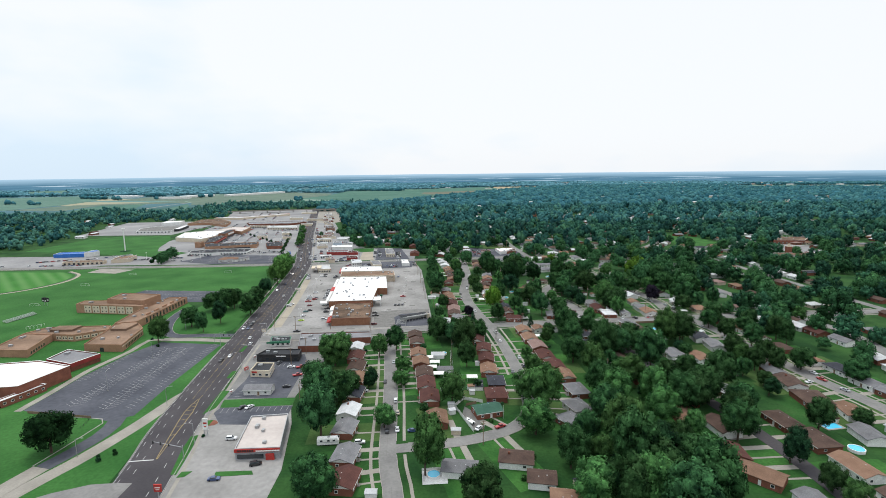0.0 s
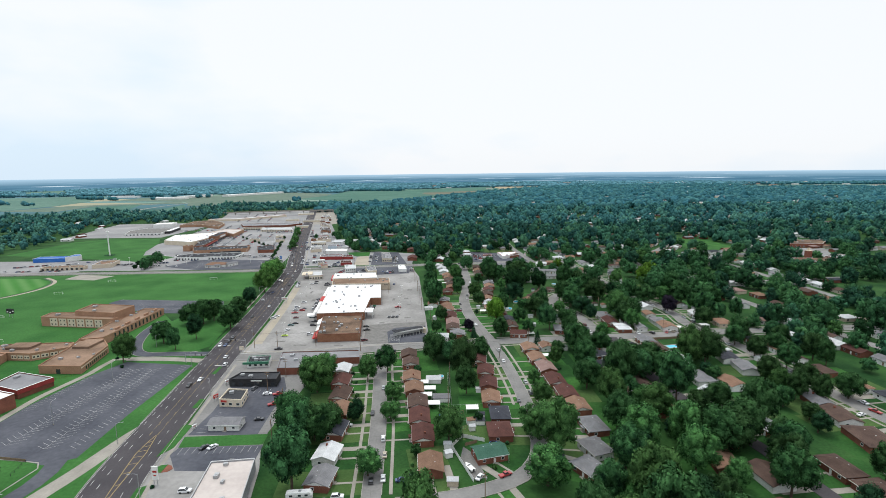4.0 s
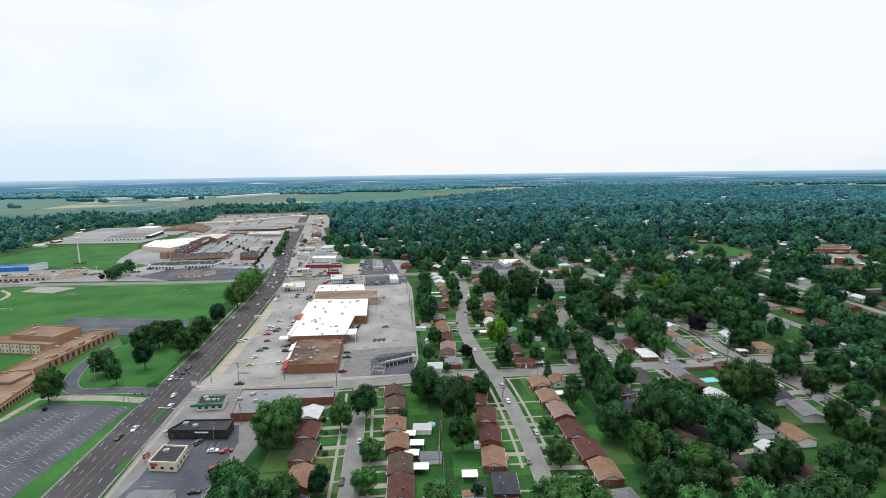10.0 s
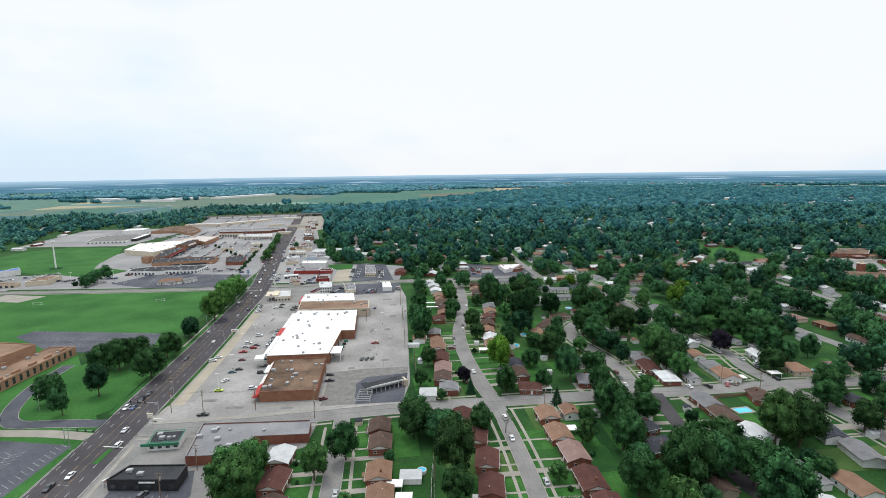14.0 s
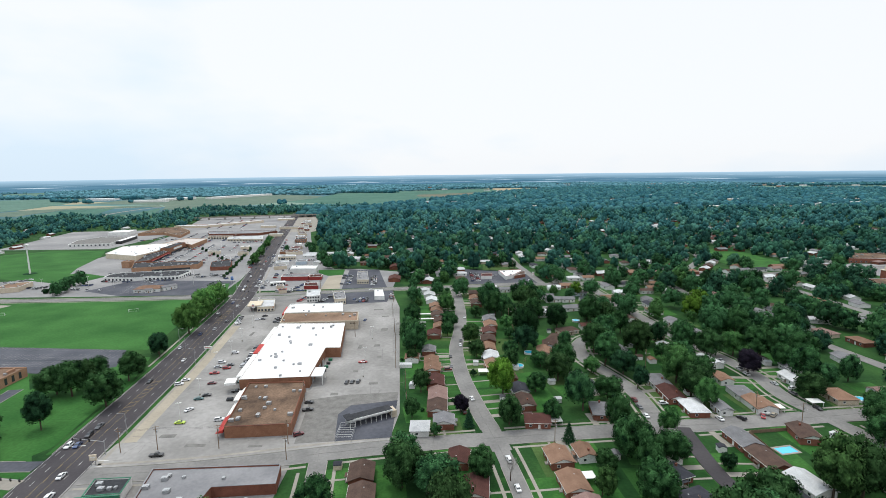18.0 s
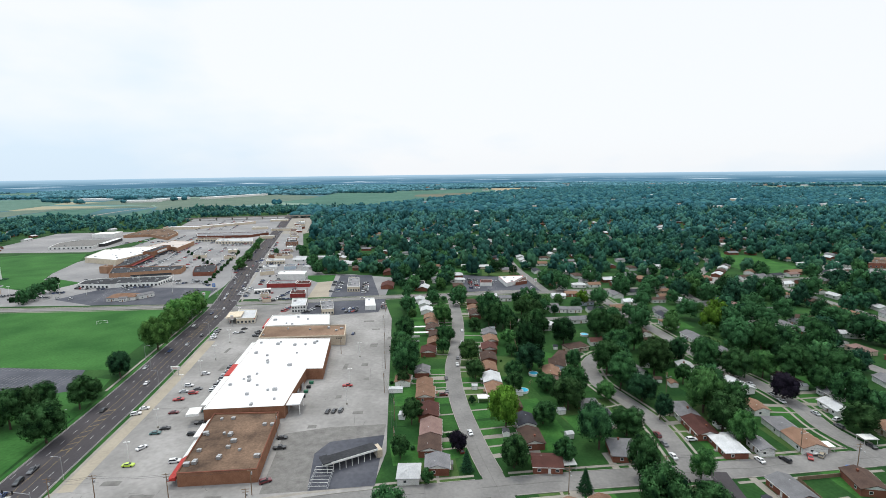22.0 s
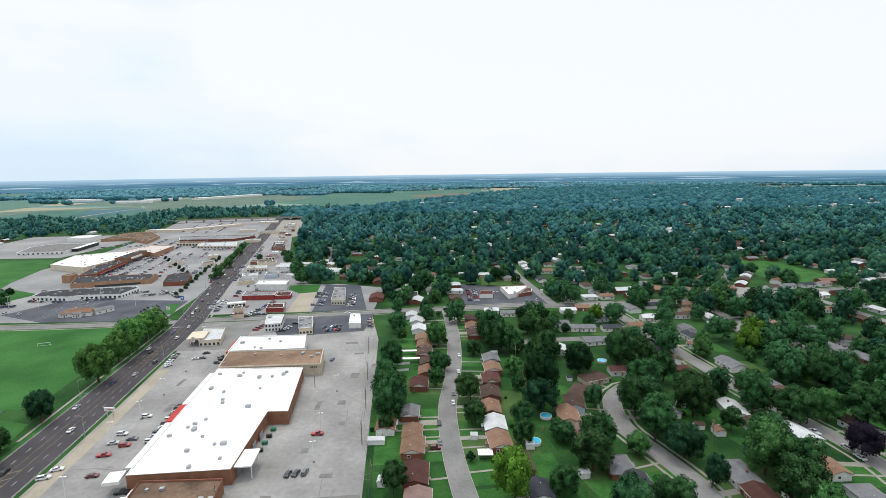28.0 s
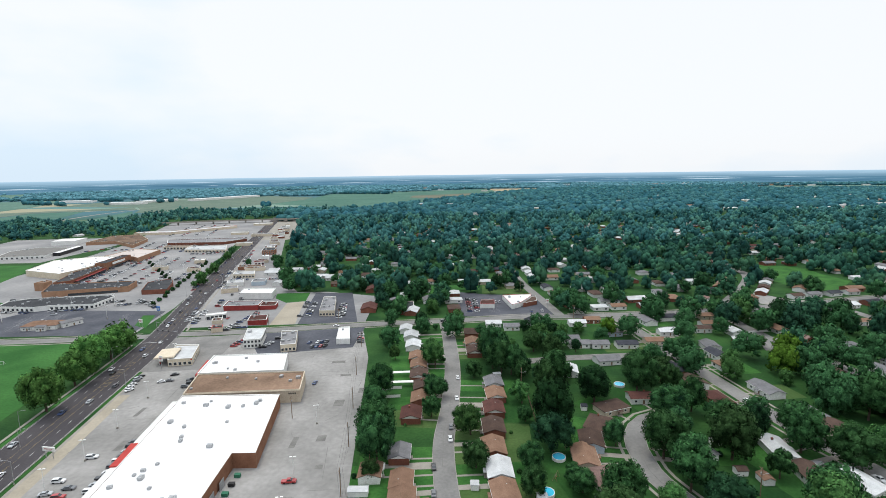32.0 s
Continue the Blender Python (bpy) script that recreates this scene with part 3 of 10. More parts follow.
LOTS.append(("bank_lot", [(-300, 618), (-206, 618), (-214, 680), (-330, 690), (-350, 640)], 0.08, "asphalt_dark", "dark asphalt lot round a small office"))
LOTS.append(("east_strip", [(-232, 740), (-200, 690), (-120, 740), (-150, 800), (-183, 880), (-252, 1130), (-295, 1130)], 0.05, "lot_grey", "paved strip of roadside businesses"))
LOTS.append(("far_strip", [(-520, 1130), (-300, 1110), (-400, 1560), (-640, 1500)], 0.05, "lot_grey", "distant paved business lots"))
LOTS.append(("far_east_strip", [(-250, 1130), (-300, 1130), (-408, 1560), (-300, 1540), (-270, 1400), (-225, 1180)], 0.05, "concrete", "distant pale business lots beside the road"))
LOTS.append(("warehouse_yard", [(-700, 930), (-520, 930), (-520, 1200), (-760, 1180)], 0.05, "lot_grey", "distant paved warehouse yard"))
LOTS.append(("blue_yard", [(-640, 590), (-440, 612), (-446, 690), (-640, 690)], 0.05, "lot_grey", "paved yard of a low blue building"))
level = 0.058
for name, pts, z, mat, label in sorted(LOTS, key=lambda q: q[2]):
    level += 0.0022
    z = level
    slab(name, pts, z, M[mat], label, "lawn" if mat.startswith("grass") else "parking lot")

# ---- streets ----
MAIN = smooth_line([(-96, 60), (-108, 130), (-117.5, 182), (-126.5, 224), (-143, 353), (-152, 430), (-162, 500), (-178, 605), (-202, 700), (-246, 877), (-305, 1130), (-415, 1600)])
STREETS = {}
STREETS["cross_street"] = ([(-140, 330), (-90, 335), (-20, 348), (45, 356), (120, 363), (200, 371), (320, 379), (480, 392)], 10.5, "street")
STREETS["avenue"] = ([(-560, 598), (-420, 603), (-289, 606), (-197, 613), (-178, 617), (-126, 621), (-44, 633), (28, 640), (82, 647), (129, 647), (237, 656), (409, 690), (640, 735)], 9.5, "street")
STREETS["west_street"] = ([(-12, 60), (-16, 120), (-19, 158), (-24, 185), (-29, 243), (-36, 305), (-41, 345)], 7.0, "street")
STREETS["bend_street"] = ([(-22, 190), (-4, 193), (12, 197), (30, 206), (40, 222), (42, 245), (41.5, 272), (38.7, 309), (35.6, 335), (34, 346)], 6.6, "street")
STREETS["curved_street"] = ([(34.2, 345), (32, 358), (26.8, 382), (20.5, 423), (18.5, 464), (22, 500), (24.5, 545), (23.5, 600), (21, 640)], 8.5, "street")
STREETS["loop_street"] = ([(108, 362), (109, 398), (104, 420), (97.5, 440), (97, 453), (100, 470), (111, 484), (126, 489)], 8.5, "street")
STREETS["dark_street"] = ([(116.5, 362), (113.8, 333), (114.5, 318), (119, 280), (126.5, 245), (132, 225.6), (136.5, 197), (139, 170), (142, 80)], 7.0, "asphalt")
STREETS["park_street"] = ([(238, 655), (270, 690), (311, 737), (345, 790), (360, 860)], 9.0, "street")
STREETS["hill_street"] = ([(224, 566), (236, 590), (262, 545), (300, 525), (341, 529), (420, 540)], 7.5, "street")
STREETS["mid_street"] = ([(62, 555.5), (79, 557.5), (94, 560), (114, 561.5), (130, 562.5), (160, 565)], 8.0, "tar")
STREETS["long_street"] = ([(212, 60), (212, 160), (209, 220), (203, 250), (198, 290), (194, 334), (189, 360), (182, 390), (184, 415), (180, 443), (172, 472), (166, 520), (160, 575), (152, 650)], 8.5, "street")
STREETS["east_street"] = ([(262, 200), (272, 280), (280, 326), (274, 365), (263, 434), (256, 479), (250, 506), (246, 545), (236, 600), (238, 655)], 8.0, "street")
STREETS["north_street"] = ([(112, 650), (107, 700), (101, 770), (101, 860), (106, 960), (110, 1100)], 8.0, "street")
STREETS["far_east_street"] = ([(370, 120), (362, 300), (350, 460), (340, 680)], 8.0, "street")
STREETS["school_drive"] = ([(-150, 326), (-170, 329), (-198, 330)], 6.0, "concrete")
STREETS["school_loop"] = ([(-152, 338), (-175, 338), (-194, 338), (-207, 352), (-218, 380), (-222, 410)], 7.0, "asphalt_dark")
STREETS["service_road"] = ([(-135, 250), (-138.5, 238), (-141, 222), (-143, 209.7), (-148.8, 186.4), (-155, 169.5), (-163, 145), (-175, 100)], 7.2, "concrete")
STREETS["corner_street"] = ([(-118, 164), (-132, 163.5), (-142, 159), (-160, 146)], 9.0, "street")
STREETS["field_track"] = ([(-940, 1440), (-1000, 1640), (-1027, 1850), (-1015, 2100)], 9.0, "concrete")
STREETS["lot_drive"] = ([(-158, 224), (-154, 211), (-153.7, 203), (-154.8, 196.5), (-157.4, 187), (-160.2, 178.8)], 7.4, "asphalt_dark")
STREETS["drive_spur"] = ([(-160.7, 178.8), (-165, 160), (-176, 100)], 8.0, "concrete")
STREETS["school_walk"] = ([(-197, 330.5), (-206.5, 329), (-207, 318), (-206.5, 308), (-211, 281), (-211.3, 268), (-210.6, 248), (-210.6, 226)], 3.6, "concrete")
LINES = {"main_road": (MAIN, 21.0)}
single("road", ribbon_data(MAIN, 10.5, -10.5, -0.05, 0.12), M["asphalt"], "dark asphalt main road with five lanes", "road", "structure")
zz = 0.101
for name, (pts, width, mat) in STREETS.items():
    line = smooth_line(pts)
    LINES[name] = (line, width)
    zz += 0.0035
    low = {"service_road": 0.021, "lot_drive": 0.012}.get(name, 0.0)
    single(name, ribbon_data(line, width / 2, -width / 2, -0.05, min(zz, 0.118) - low if low else zz), M[mat], "worn grey residential street" if mat == "street" else "paved " + name.replace("_", " "), "road", "structure")
# ---- buildings ----
def window_at(parent, x, y, z, turn, w=1.3, h=1.2):
    m = pose(x, y, z, 0, 0, turn)
    fr = part("window", frame_mesh(w, h), M["trim"], parent, "", m)
    part("pane", box_mesh(w - 0.16, 0.03, h - 0.16), M["glass"], fr, "", pose(0, -0.03, 0.08))


def frame_mesh(w, h):
    key = ("frame", w, h)
    if key not in MESHES:
        MESHES[key] = mesh_of("window", *gather(box_data(0.1, 0.1, h, -w / 2 + 0.05, -0.04), box_data(0.1, 0.1, h, w / 2 - 0.05, -0.04),
                                                box_data(w - 0.2, 0.1, 0.1, 0, -0.04, 0), box_data(w - 0.2, 0.1, 0.1, 0, -0.04, h - 0.1)))
    return MESHES[key]


def roof_data(w, d, h, pitch, style, over=0.5):
    """Pitched roof with thickness: gable (ridge along x) or hip."""
    a, b = w / 2 + over, d / 2 + over
    rise = pitch * b
    inset = b if style == "hip" else 0.0
    e, t = h - pitch * over * 0.6, 0.22
    k = max(a - inset, 0.3)
    top = [(-a, -b, e + t), (a, -b, e + t), (a, b, e + t), (-a, b, e + t), (-k, 0, e + t + rise), (k, 0, e + t + rise)]
    low = [(x, y, z - t) for x, y, z in top]
    f = [(0, 1, 5, 4), (2, 3, 4, 5), (1, 2, 5), (3, 0, 4)] if style == "hip" else [(0, 1, 5, 4), (2, 3, 4, 5)]
    v = top + low
    g = list(f) + [tuple(i + 6 for i in face[::-1]) for face in f]
    g += [(0, 6, 7, 1), (2, 8, 9, 3)]
    if style == "hip":
        g += [(1, 7, 8, 2), (3, 9, 6, 0)]
    else:
        g += [(1, 7, 11, 5), (5, 11, 8, 2), (3, 9, 10, 4), (4, 10, 6, 0)]
    return v, g


def wall_data(w, d, h, pitch, style):
    v, f = box_data(w, d, h, 0, 0, -0.1)
    if style == "gable":
        top = h - 0.1 + pitch * d / 2 - 0.05
        a, b = w / 2, d / 2
        for x, flip in ((-a, True), (a, False)):
            k = len(v)
            v += [(x, -b, h - 0.1), (x, b, h - 0.1), (x, 0, top)]
            f.append((k, k + 2, k + 1) if flip else (k, k + 1, k + 2))
    return v, f


ROOF_WORDS = {"B": "brown", "R": "red-brown", "T": "tan", "G": "grey", "D": "dark slate", "W": "pale grey", "N": "green", "P": "dusty pink-brown"}
WALL_WORDS = {"brick": "red brick", "siding": "white-sided", "siding_tan": "tan-sided", "siding_blue": "pale blue-sided", "cream": "cream-panelled", "brick_tan": "tan brick"}
HOUSES = []


def house(x, y, turn, w=12.0, d=8.5, roof="B", wall="brick", style="gable", h=2.9, pitch=0.34, detail=2, chimney=True, porch=True):
    label = "%s %s house with a %s shingle roof" % ("low" if h < 4 else "two-storey", WALL_WORDS[wall], ROOF_WORDS[roof])
    t = thing("house", pose(x, y, 0, 0, 0, turn), label, "house", "houses of the neighbourhood")
    HOUSES.append((x, y, max(w, d) / 2 + 1.5))
    part("wall", wall_data(w, d, h, pitch, style), M[wall], t)
    part("roof", roof_data(w, d, h, pitch, style), M["roof_" + roof], t)
    if style == "gable" and detail > 1 and int(x * 3 + y) % 3:
        for s in (-1, 1):
            b = d / 2 - 0.1
            part("gable", ([(s * (w / 2 + 0.04), -b, h), (s * (w / 2 + 0.04), b, h), (s * (w / 2 + 0.04), 0, h + pitch * b),
                            (s * (w / 2), -b, h), (s * (w / 2), b, h), (s * (w / 2), 0, h + pitch * b)],
                           [(0, 1, 2), (5, 4, 3), (0, 3, 4, 1), (1, 4, 5, 2), (2, 5, 3, 0)]), M["trim"], t, "white painted gable")
    if detail > 1:
        e = h - pitch * 0.3 - 0.02
        part("fascia", box_data(w + 1.0, 0.07, 0.2, 0, -d / 2 - 0.54, e), M["trim"], t, "white eaves board")
    spots = [(-w * 0.3, -d / 2, 0), (w * 0.32, -d / 2, 0), (-w * 0.25, d / 2, 180), (w / 2, -d * 0.2, 90), (-w / 2, d * 0.15, -90)]
    for px, py, a in (spots if detail > 1 and y < 440 else spots[:3] if detail > 1 else spots[:2]):
        window_at(t, px, py, 1.0, a)
        if h > 4:
            window_at(t, px, py, 3.7, a)
    part("door", box_mesh(1.0, 0.1, 2.05), M["wood"] if wall != "brick" else M["trim"], t, "", pose(0.05 * w, -d / 2 - 0.03, 0.1))
    if detail > 1:
        if chimney and int(x * 5 + y) % 4:
            for q, c in ((-0.18, 0.9), (0.12, 1.6)) if y < 270 else ((-0.18, 0.9),):
                part("roof_vent", gather(box_data(0.32, 0.32, 0.35), box_data(0.42, 0.42, 0.06, 0, 0, 0.35)), M["metal_grey"], t, "", pose(w * q, c, h + pitch * (d / 2 - c) - 0.06))
        elif chimney:
            part("chimney", gather(box_data(0.8, 0.6, 1.9, 0, 0, 0), box_data(0.95, 0.75, 0.12, 0, 0, 1.9)), M["brick"], t, "brick chimney", pose(w * 0.22, 0.9, h + pitch * d / 2 - 1.2))
        if porch and (int(x * 7 + y * 3) % 5) < 2:
            part("porch", gather(box_data(2.6, 1.5, 0.22), box_data(0.12, 0.12, 2.1, -1.15, -0.65, 0.2), box_data(0.12, 0.12, 2.1, 1.15, -0.65, 0.2)), M["concrete"], t, "small front porch with thin posts", pose(0.05 * w, -d / 2 - 0.76, 0))
            part("porch_roof", box_mesh(2.9, 1.8, 0.14), M["roof_" + roof], t, "", pose(0.05 * w, -d / 2 - 0.8, 2.3))
        else:
            part("front_step", box_mesh(1.8, 1.1, 0.3), M["concrete"], t, "", pose(0.05 * w, -d / 2 - 0.56, 0))
    return t


def shed(x, y, turn, w=3.2, d=2.6, roof="W", wall="siding"):
    t = thing("garden_shed", pose(x, y, 0, 0, 0, turn), "small %s garden shed" % WALL_WORDS[wall], "shed", "garden sheds")
    part("wall", wall_data(w, d, 2.1, 0.4, "gable"), M[wall], t)
    part("roof", roof_data(w, d, 2.1, 0.4, "gable", 0.2), M["roof_" + roof], t)
    part("door", box_mesh(1.1, 0.06, 1.8), M["trim"], t, "", pose(0, -d / 2 - 0.02, 0))


def flat_building(name, pts, h, wall, roof, label, category="shop", parapet=0.5, units=0, cap="trim", windows=(), seed=1):
    """A flat-roofed building on a plan outline: walls, parapet cap, sunken roof, roof units, glazed bays on chosen sides."""
    cx, cy = sum(p[0] for p in pts) / len(pts), sum(p[1] for p in pts) / len(pts)
    area = sum(a[0] * b[1] - b[0] * a[1] for a, b in zip(pts, pts[1:] + pts[:1]))
    loc = [(x - cx, y - cy) for x, y in (pts if area > 0 else pts[::-1])]
    t = thing(name, pose(cx, cy, 0), label, category)
    inner = [(x * (1 - 0.5 / max(math.hypot(x, y), 2)), y * (1 - 0.5 / max(math.hypot(x, y), 2))) for x, y in loc]
    n = len(loc)
    v = [(x, y, -0.1) for x, y in loc] + [(x, y, h) for x, y in loc] + [(x, y, h) for x, y in inner] + [(x, y, h - parapet) for x, y in inner]
    f = []
    for i in range(n):
        j = (i + 1) % n
        f += [(i, j, n + j, n + i), (n + i, n + j, 2 * n + j, 2 * n + i), (2 * n + i, 2 * n + j, 3 * n + j, 3 * n + i)]
    part("wall", (v, f), M[wall], t)
    part("roof", ([(x, y, h - parapet + 0.02) for x, y in inner], [tuple(range(n))]), M[roof], t)
    if cap:
        outer = [(x * (1 + 0.12 / max(math.hypot(x, y), 1)), y * (1 + 0.12 / max(math.hypot(x, y), 1))) for x, y in loc]
        v = [(x, y, z) for z in (h, h + 0.15) for ring in (outer, inner) for x, y in ring]
        f = []
        for i in range(n):
            j = (i + 1) % n
            f += [(i, j, 2 * n + j, 2 * n + i), (2 * n + i, 2 * n + j, 3 * n + j, 3 * n + i), (n + j, n + i, 3 * n + i, 3 * n + j)]
        part("parapet_cap", (v, f), M[cap], t)
    rng = random.Random(seed)
    x0, x1, y0, y1 = min(p[0] for p in loc), max(p[0] for p in loc), min(p[1] for p in loc), max(p[1] for p in loc)
    made, far_units = 0, []
    while made < units:
        ux, uy = rng.uniform(x0 + 3, x1 - 3), rng.uniform(y0 + 3, y1 - 3)
        if inside((ux, uy), inner):
            w, d, hh = rng.choice(((1.6, 1.2, 0.9), (2.2, 1.6, 1.1), (1.1, 1.1, 0.7)))
            turn = rng.choice((0, 90, 6))
            if cy < 640 or cy < 720 and cx > -200:
                part("roof_unit", roof_unit_mesh(w, d, hh), M["metal_grey"], t, "grey metal roof unit", pose(ux, uy, h - parapet, 0, 0, turn))
            else:
                far_units.append(box_data(w, d, hh + 0.2, ux, uy, h - parapet))
            made += 1
    if far_units:
        tagged(part("roof_units", gather(*far_units), M["metal_grey"], t, "small grey metal roof units"), kind="stuff")
    for side, count, wz, ww, wh, mat in windows:
        a, b = Vector(loc[side]), Vector(loc[(side + 1) % n])
        turn = math.degrees(math.atan2(b.y - a.y, b.x - a.x))
        for k in range(count):
            q = a.lerp(b, (k + 0.5) / count)
            fr = part("window", frame_mesh(ww, wh), M[mat], t, "", pose(q.x, q.y, wz, 0, 0, turn))
            part("pane", box_mesh(ww - 0.16, 0.03, wh - 0.16), M["glass"], fr, "", pose(0, -0.03, 0.08))
    return t


def along_data(a, b, w, h, z, t):
    """A thin upright box between two plan points, in the frame of a thing that stands unturned."""
    o = t.location
    a, b = Vector((a[0] - o.x, a[1] - o.y)), Vector((b[0] - o.x, b[1] - o.y))
    n = Vector((b.y - a.y, a.x - b.x)).normalized() * w
    ring = [a, b, b + n, a + n]
    return [(p.x, p.y, q) for q in (z, z + h) for p in ring], [(3, 2, 1, 0), (4, 5, 6, 7), (0, 1, 5, 4), (1, 2, 6, 5), (2, 3, 7, 6), (3, 0, 4, 7)]


def roof_unit_mesh(w, d, h):
    key = ("unit", w, d, h)
    if key not in MESHES:
        MESHES[key] = mesh_of("roof_unit", *gather(box_data(w, d, h, 0, 0, 0.15), box_data(w * 0.9, d * 0.9, 0.15), tube_data(d * 0.32, d * 0.32, 0.12, 10, w * 0.1, 0, h + 0.15)))
    return MESHES[key]


def inside(p, poly):
    x, y = p
    hit = False
    for (x1, y1), (x2, y2) in zip(poly, poly[1:] + poly[:1]):
        if (y1 > y) != (y2 > y) and x < (x2 - x1) * (y - y1) / (y2 - y1) + x1:
            hit = not hit
    return hit


# the mall
flat_building("mall_brick_block", [(-85.8, 357.4), (-57, 359.5), (-63, 403.8), (-92.5, 403.2)], 5.5, "brick_brown", "roof_gravel", "long low red brick mall block with a brown gravel roof", "shopping mall", units=16, seed=4, cap="brick")
flat_building("mall_white_block", [(-98.5, 405.2), (-62, 408), (-63.5, 452), (-54.3, 452), (-61.2, 503), (-108.6, 503)], 6.5, "brick_brown", "roof_white", "large brick mall block with a bright white roof", "shopping mall", parapet=0.14, units=24, seed=5)
flat_building("mall_tan_block", [(-109, 504.5), (-52.5, 507.5), (-56, 530), (-113, 528)], 7.0, "siding_tan", "roof_tan", "tan mall block with a brown gravel roof", "shopping mall", cap="siding_tan", units=6, seed=6)
flat_building("mall_end_block", [(-114, 529.5), (-68.5, 532.5), (-74, 558), (-117, 556)], 7.0, "siding", "roof_white", "white-roofed end block of the mall", "shopping mall", units=6, seed=7)
# roadside shops
flat_building("auto_parts_store", [(-85.3, 183), (-67.4, 184), (-72.8, 212), (-89, 210)], 4.9, "wall_grey", "roof_beige", "grey auto parts store with a red fascia and pale roof", "shop", units=4, seed=8, cap="metal_grey")
flat_building("dark_shop", [(-116, 288), (-90, 287.5), (-91, 297), (-113, 297)], 4.5, "metal_dark", "roof_black", "low black-painted shop with a black roof", "shop", units=3, cap="metal_dark", windows=((0, 6, 0.6, 2.2, 2.0, "metal_dark"),))
flat_building("strip_shop", [(-100.5, 329), (-52.5, 331), (-50.5, 319), (-73, 317.5), (-74, 304), (-95, 303)], 4.2, "brick", "roof_grey", "low brick strip shop with a grey roof", "shop", units=8, cap="roof_grey")
flat_building("green_kiosk", [(-116.6, 314), (-104, 315.5), (-106, 325), (-119, 324)], 3.6, "siding", "roof_black", "small drive-in kiosk with green fascia", "shop", units=5, cap="green_paint", windows=((0, 4, 0.8, 1.8, 1.7, "trim"),))
flat_building("cream_diner", [(-111, 265), (-99.5, 264), (-101, 276), (-111.5, 277)], 4.0, "cream", "roof_black", "small cream diner with a black roof", "restaurant", units=2, cap="cream", windows=((0, 3, 0.9, 1.8, 1.4, "trim"), (1, 4, 0.9, 1.6, 1.6, "trim")))
house(-98.5, 245, 0, 14, 7, "G", "siding", detail=2, chimney=False, porch=False)
# gas station corner
flat_building("gas_station", [(-145.5, 557), (-132, 559), (-139, 583), (-154, 583)], 4.5, "cream", "roof_W", "cream gas station with a flat roof", "gas station", units=3, windows=((0, 5, 0.6, 1.8, 1.9, "trim"), (1, 6, 0.6, 1.8, 1.9, "trim")))
flat_building("two_storey_shop", [(-111.7, 586), (-100.6, 588), (-105, 610), (-118, 610)], 6.0, "siding", "roof_W", "two-storey white shop with many windows", "shop", units=2, windows=((0, 5, 0.8, 1.3, 1.5, "metal_dark"), (0, 5, 3.6, 1.3, 1.5, "metal_dark"), (1, 8, 3.6, 1.3, 1.5, "metal_dark")))
flat_building("beige_shop", [(-84.8, 578), (-75.6, 580), (-82, 607), (-93, 607)], 5.0, "cream", "roof_grey", "beige shop beside the avenue", "shop", units=6, windows=((0, 4, 0.8, 1.6, 1.8, "trim"), (1, 7, 0.8, 1.6, 1.6, "trim")))
flat_building("white_shop", [(-51.8, 591), (-42.7, 591), (-47.5, 617), (-55, 616)], 4.0, "siding", "roof_white", "small white flat-roofed shop", "shop", units=1)
flat_building("cafe", [(-79, 657.5), (-66.8, 657), (-74.5, 701), (-85.5, 702)], 5.0, "cream", "roof_grey", "cream cafe with roof units", "restaurant", units=8, windows=((0, 5, 0.8, 1.6, 1.8, "trim"), (1, 12, 0.8, 1.6, 1.6, "trim")))
flat_building("red_shop", [(-164.5, 678), (-135.5, 678.5), (-137, 694), (-167, 694)], 4.5, "dark_red", "roof_grey", "long low red-painted roadside shop", "shop", units=4)
flat_building("white_hall", [(-166, 716.5), (-136, 715), (-138.5, 734), (-169, 735)], 6.0, "siding", "roof_white", "large white metal-sided hall", "hall", units=1)
flat_building("red_white_shop", [(-128.3, 636.5), (-114.3, 637), (-117.5, 650), (-131, 650)], 4.0, "dark_red", "roof_R", "small white shop with a red base", "shop", units=1)
flat_building("dark_office", [(-15.5, 657), (-3.2, 660), (-5.2, 685), (-16, 684)], 4.0, "brick", "roof_black", "small brick office with a dark roof", "office", units=3, windows=((0, 4, 0.9, 1.6, 1.4, "trim"),))
for x, y, a, w, d, r, wl_ in ((-41.5, 674, 92, 18, 12, "R", "brick"), (-47, 740, 92, 16, 12, "R", "brick"), (-172, 842, 0, 18, 9, "W", "siding"), (-149, 845, 0, 11, 8, "W", "siding"), (-129.5, 802, 0, 11, 8, "G", "siding"), (-111.7, 806, 0, 13, 8, "W", "siding"), (-101, 803, 0, 9, 7, "W", "siding"), (-103, 849, 0, 18, 9, "G", "siding"), (-84, 766, 0, 17, 8, "B", "brick"), (-118, 797, 4, 16, 8, "W", "siding"), (-98, 794, 2, 13, 8, "W", "siding"),
                              (-130, 770, 0, 12, 8, "R", "brick"), (-150, 775, 90, 11, 8, "W", "siding"), (-60, 775, 4, 14, 9, "R", "brick")):
    house(x, y, a, w, d, r, wl_, "hip" if w > 20 else "gable", detail=1)
flat_building("red_lean_to", [(-134.6, 679), (-121.5, 680), (-123, 692), (-136, 692)], 3.8, "dark_red", "roof_R", "low red shop beside the long red one", "shop", units=1)
flat_building("cream_shop", [(-211, 810), (-188, 812), (-194, 830), (-216, 829)], 4.5, "cream", "roof_W", "cream roadside shop with a pale awning", "shop", units=3, windows=((0, 7, 0.6, 2.0, 2.0, "trim"),))
flat_building("brown_shop", [(-224, 856), (-196, 855), (-200, 870), (-228, 870)], 4.2, "brick_brown", "roof_gravel", "long low brown roadside shop", "shop", units=3)
